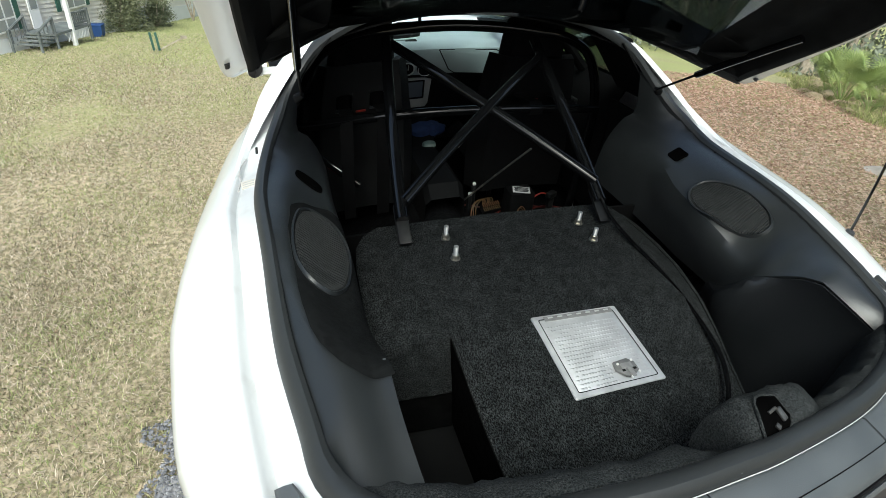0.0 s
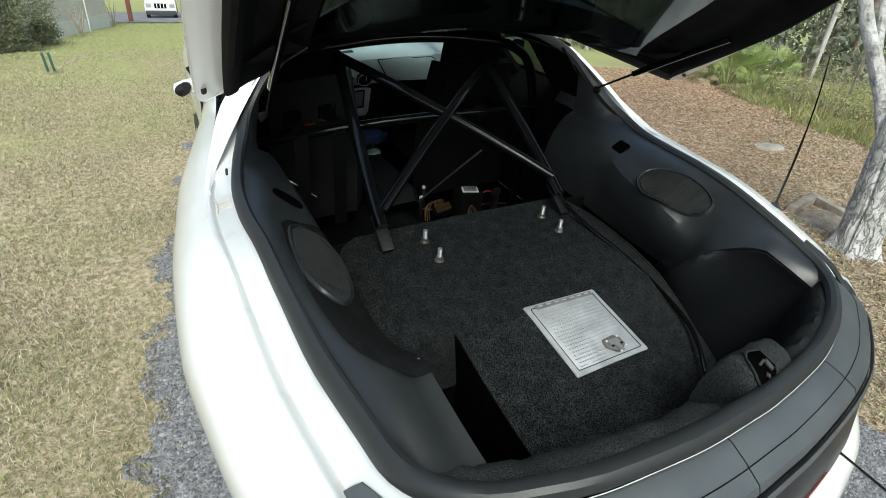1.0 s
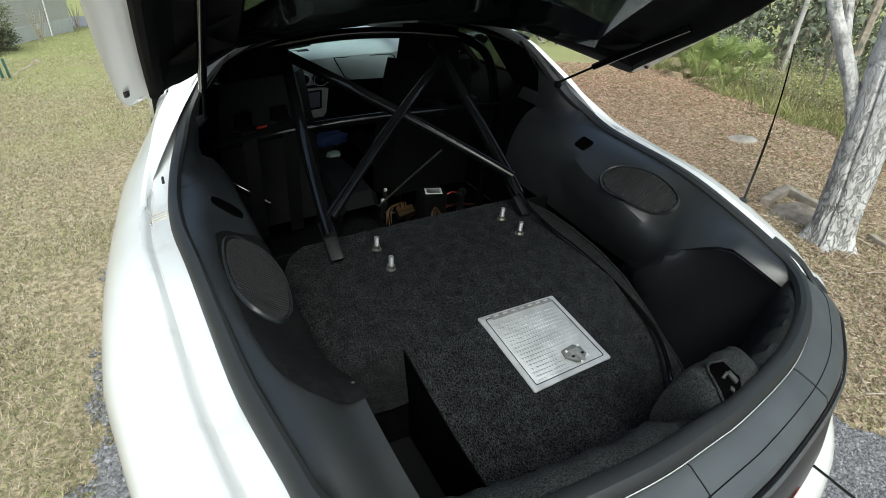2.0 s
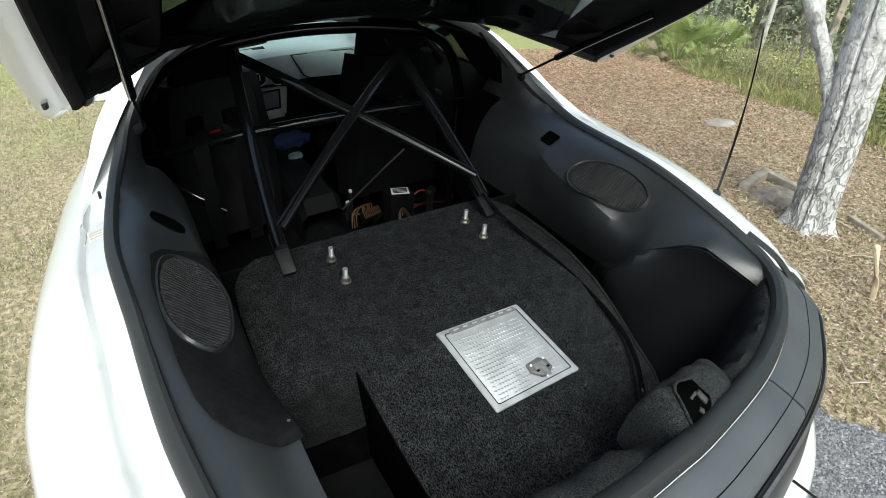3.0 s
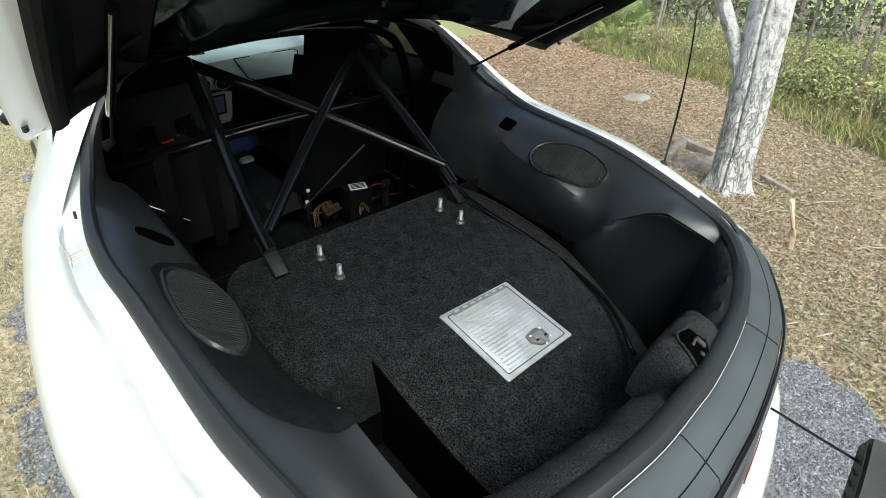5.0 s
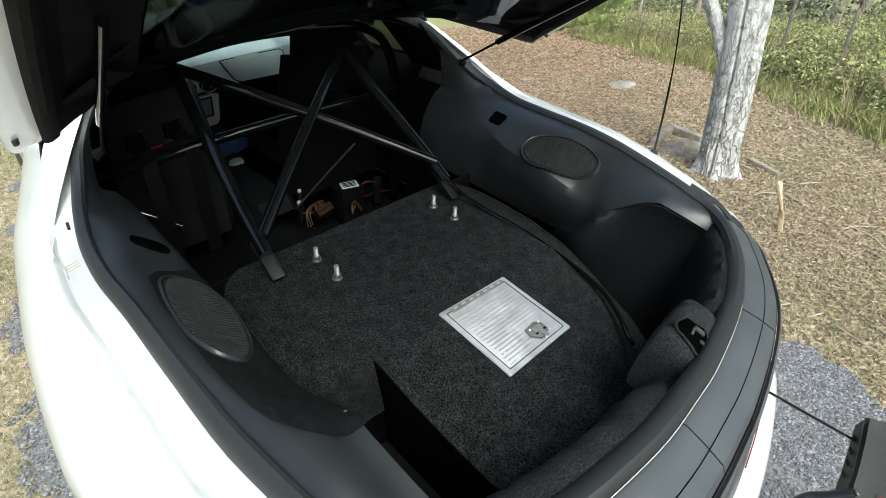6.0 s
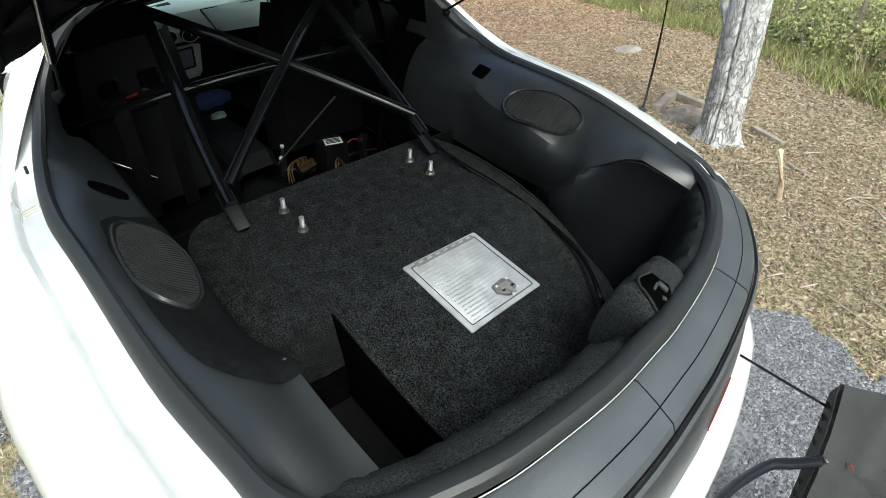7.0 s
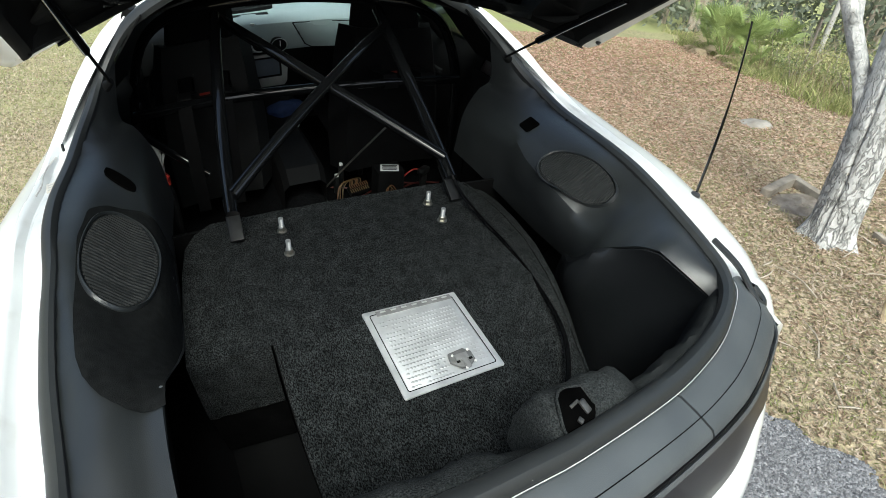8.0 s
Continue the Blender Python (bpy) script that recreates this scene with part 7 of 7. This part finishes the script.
def bush(px, py, w, h, n, size, label, material):
    ob = outside("bush", (px, py, land(px, py)), label, "bush")
    bm = mesh()
    for q in range(6):
        a = 1.05 * q
        tube(bm, cr([(px, py, land(px, py) - 0.05), (px + 0.25 * w * math.cos(a), py + 0.25 * w * math.sin(a), land(px, py) + 0.5 * h), (px + 0.4 * w * math.cos(a), py + 0.4 * w * math.sin(a), land(px, py) + h)], 6), [0.03, 0.025, 0.02, 0.015, 0.01, 0.006], 5)
    part("branchwork", bm, STICK, ob, form=False)
    crown("foliage", (px, py, land(px, py) + h * 0.52), (w * 0.5, w * 0.5, h * 0.5), n, size, material, ob)


bush(-4.2, 12.5, 1.15, 1.6, 26000, 0.026, "tall drooping green bush against the house", FOLM)
bush(-3.85, 13.85, 0.7, 0.6, 5000, 0.03, "low dark leafy bush by the skirting", FOLM)
for px, py in ((-3.38, 15.8), (-3.25, 21.7)):
    ob = outside("bare_shrub", (px, py, land(px, py)), "bare leafless shrub in front of the siding", "shrub", "bare shrubs")
    bm = mesh()
    for q in range(7):
        a = 0.9 * q
        tube(bm, cr([(px, py, land(px, py) - 0.05), (px + 0.09 * math.cos(a), py + 0.09 * math.sin(a), land(px, py) + 0.35), (px + 0.16 * math.cos(a), py + 0.18 * math.sin(a), land(px, py) + 0.65 + 0.08 * (q % 3))], 6), [0.014, 0.013, 0.011, 0.009, 0.007, 0.004], 5)
    part("branchwork", bm, STICK, ob, form=False)

mk = Vector((-2.84, 9.02, land(-2.84, 9.02)))
stakes = outside("green_stakes", mk, "pair of short green stakes with a fallen tool beside them", "stake")
for dx in (0, 0.08):
    bm = mesh()
    box(bm, mk + Vector((dx, 0, 0.19)), (0.035, 0.02, 0.3), 0.006, pose(0, 0, 0, 0, -4, 10))
    part("stake", bm, SHUTTER, stakes, form=False)
bm = mesh()
tube(bm, cr([mk + Vector((0.05, 0.0, 0.03)), mk + Vector((0.22, 0.1, 0.12)), mk + Vector((0.42, 0.2, 0.22))], 6), 0.012, 6)
box(bm, mk + Vector((0.43, 0.2, 0.23)), (0.09, 0.05, 0.05), 0.01)
part("handle", bm, STICK, stakes, form=False)

# lane and parked truck beyond the house
bm = mesh()
sheet(bm, lambda u, v: (u, v, land(u, v) + 0.03), lin(-6, 3.5, 20), lin(23.5, 40, 20))
tagged(part("road", bm, mat("pale_asphalt", (0.16, 0.165, 0.17), 0.9, 0, (0.22, 0.225, 0.23), 3, 7, bump=0.3), form=False), "pale grey asphalt lane beyond the lawn", "road", kind="structure")
T = Vector((-1.97, 30.2, land(-1.97, 30.2) + 0.03))
truck = outside("pickup_truck", T, "white pickup truck parked facing the lawn", "truck")
TW = mat("white_truck_paint", (0.7, 0.71, 0.72), 0.3, 0, (0.75, 0.76, 0.77), 3, coat=0.5)
bm = mesh()
loft(bm, [[T + 0.72 * Vector((x, y, z)) for x, z in ((-0.9, 0.45), (-0.93, 0.8), (-0.88, h), (0.88, h), (0.93, 0.8), (0.9, 0.45))] for y, h in ((-2.2, 1.0), (-2.15, 1.08), (-0.9, 1.15), (-0.85, 1.2), (2.6, 1.2))], True, True)
part("body", bm, TW, truck, form=False)
bm = mesh()
loft(bm, [[T + 0.72 * Vector((x * w, y, z)) for x in (-1, 1)] for y, z, w in ((-0.95, 1.15, 0.85), (-0.4, 1.75, 0.72), (0.9, 1.78, 0.72), (1.2, 1.2, 0.82))])
part("cab", bm, TW, truck, form=False)
bm = mesh()
loft(bm, [[T + 0.72 * Vector((x * w, y, z)) for x in (-1, 1)] for y, z, w in ((-0.97, 1.2, 0.78), (-0.48, 1.7, 0.68))])
thick(bm, 0.01)
part("windscreen", bm, PANE, truck, form=False)
bm = mesh()
box(bm, T + 0.72 * Vector((0, -2.21, 0.86)), (0.504, 0.036, 0.187), 0.02)
grille = part("grille", bm, HEADLINE, truck, form=False)
for k in (-1, 0, 1):
    bm = mesh()
    box(bm, T + 0.72 * Vector((k * 0.2, -2.245, 0.86)), (0.036, 0.022, 0.173), 0.01)
    part("grille_bar", bm, FRAMEW, grille, form=False)
for s in (-1, 1):
    bm = mesh()
    box(bm, T + 0.72 * Vector((s * 0.68, -2.2, 0.88)), (0.23, 0.043, 0.158), 0.03)
    part("headlight", bm, SILVER, truck, form=False)
    for y in (-1.4, 1.7):
        bm = mesh()
        tube(bm, [T + 0.72 * Vector((s * 0.70, y, 0.36)), T + 0.72 * Vector((s * 0.92, y, 0.36))], 0.26, 20)
        wh = part("wheel", bm, RUBBER, truck, form=False)
        bm = mesh()
        tube(bm, [T + 0.72 * Vector((s * 0.90, y, 0.36)), T + 0.72 * Vector((s * 0.93, y, 0.36))], 0.145, 16)
        part("rim", bm, SILVER, wh, form=False)
bm = mesh()
box(bm, T + 0.72 * Vector((0, -2.25, 0.5)), (1.296, 0.115, 0.158), 0.04)
part("bumper", bm, mat("dark_bumper", (0.05, 0.05, 0.05), 0.5), truck, form=False)
bm = mesh()
box(bm, (-2.95, 24.6, land(-2.95, 24.6) + 1.0), (0.16, 0.16, 2.2), 0.02)
gate = part("gate_post", bm, mat("rust_red_post", (0.16, 0.06, 0.04), 0.8, 0, (0.2, 0.08, 0.06), 6), form=False)
tagged(gate, "rust-red gate post at the lane", "post")
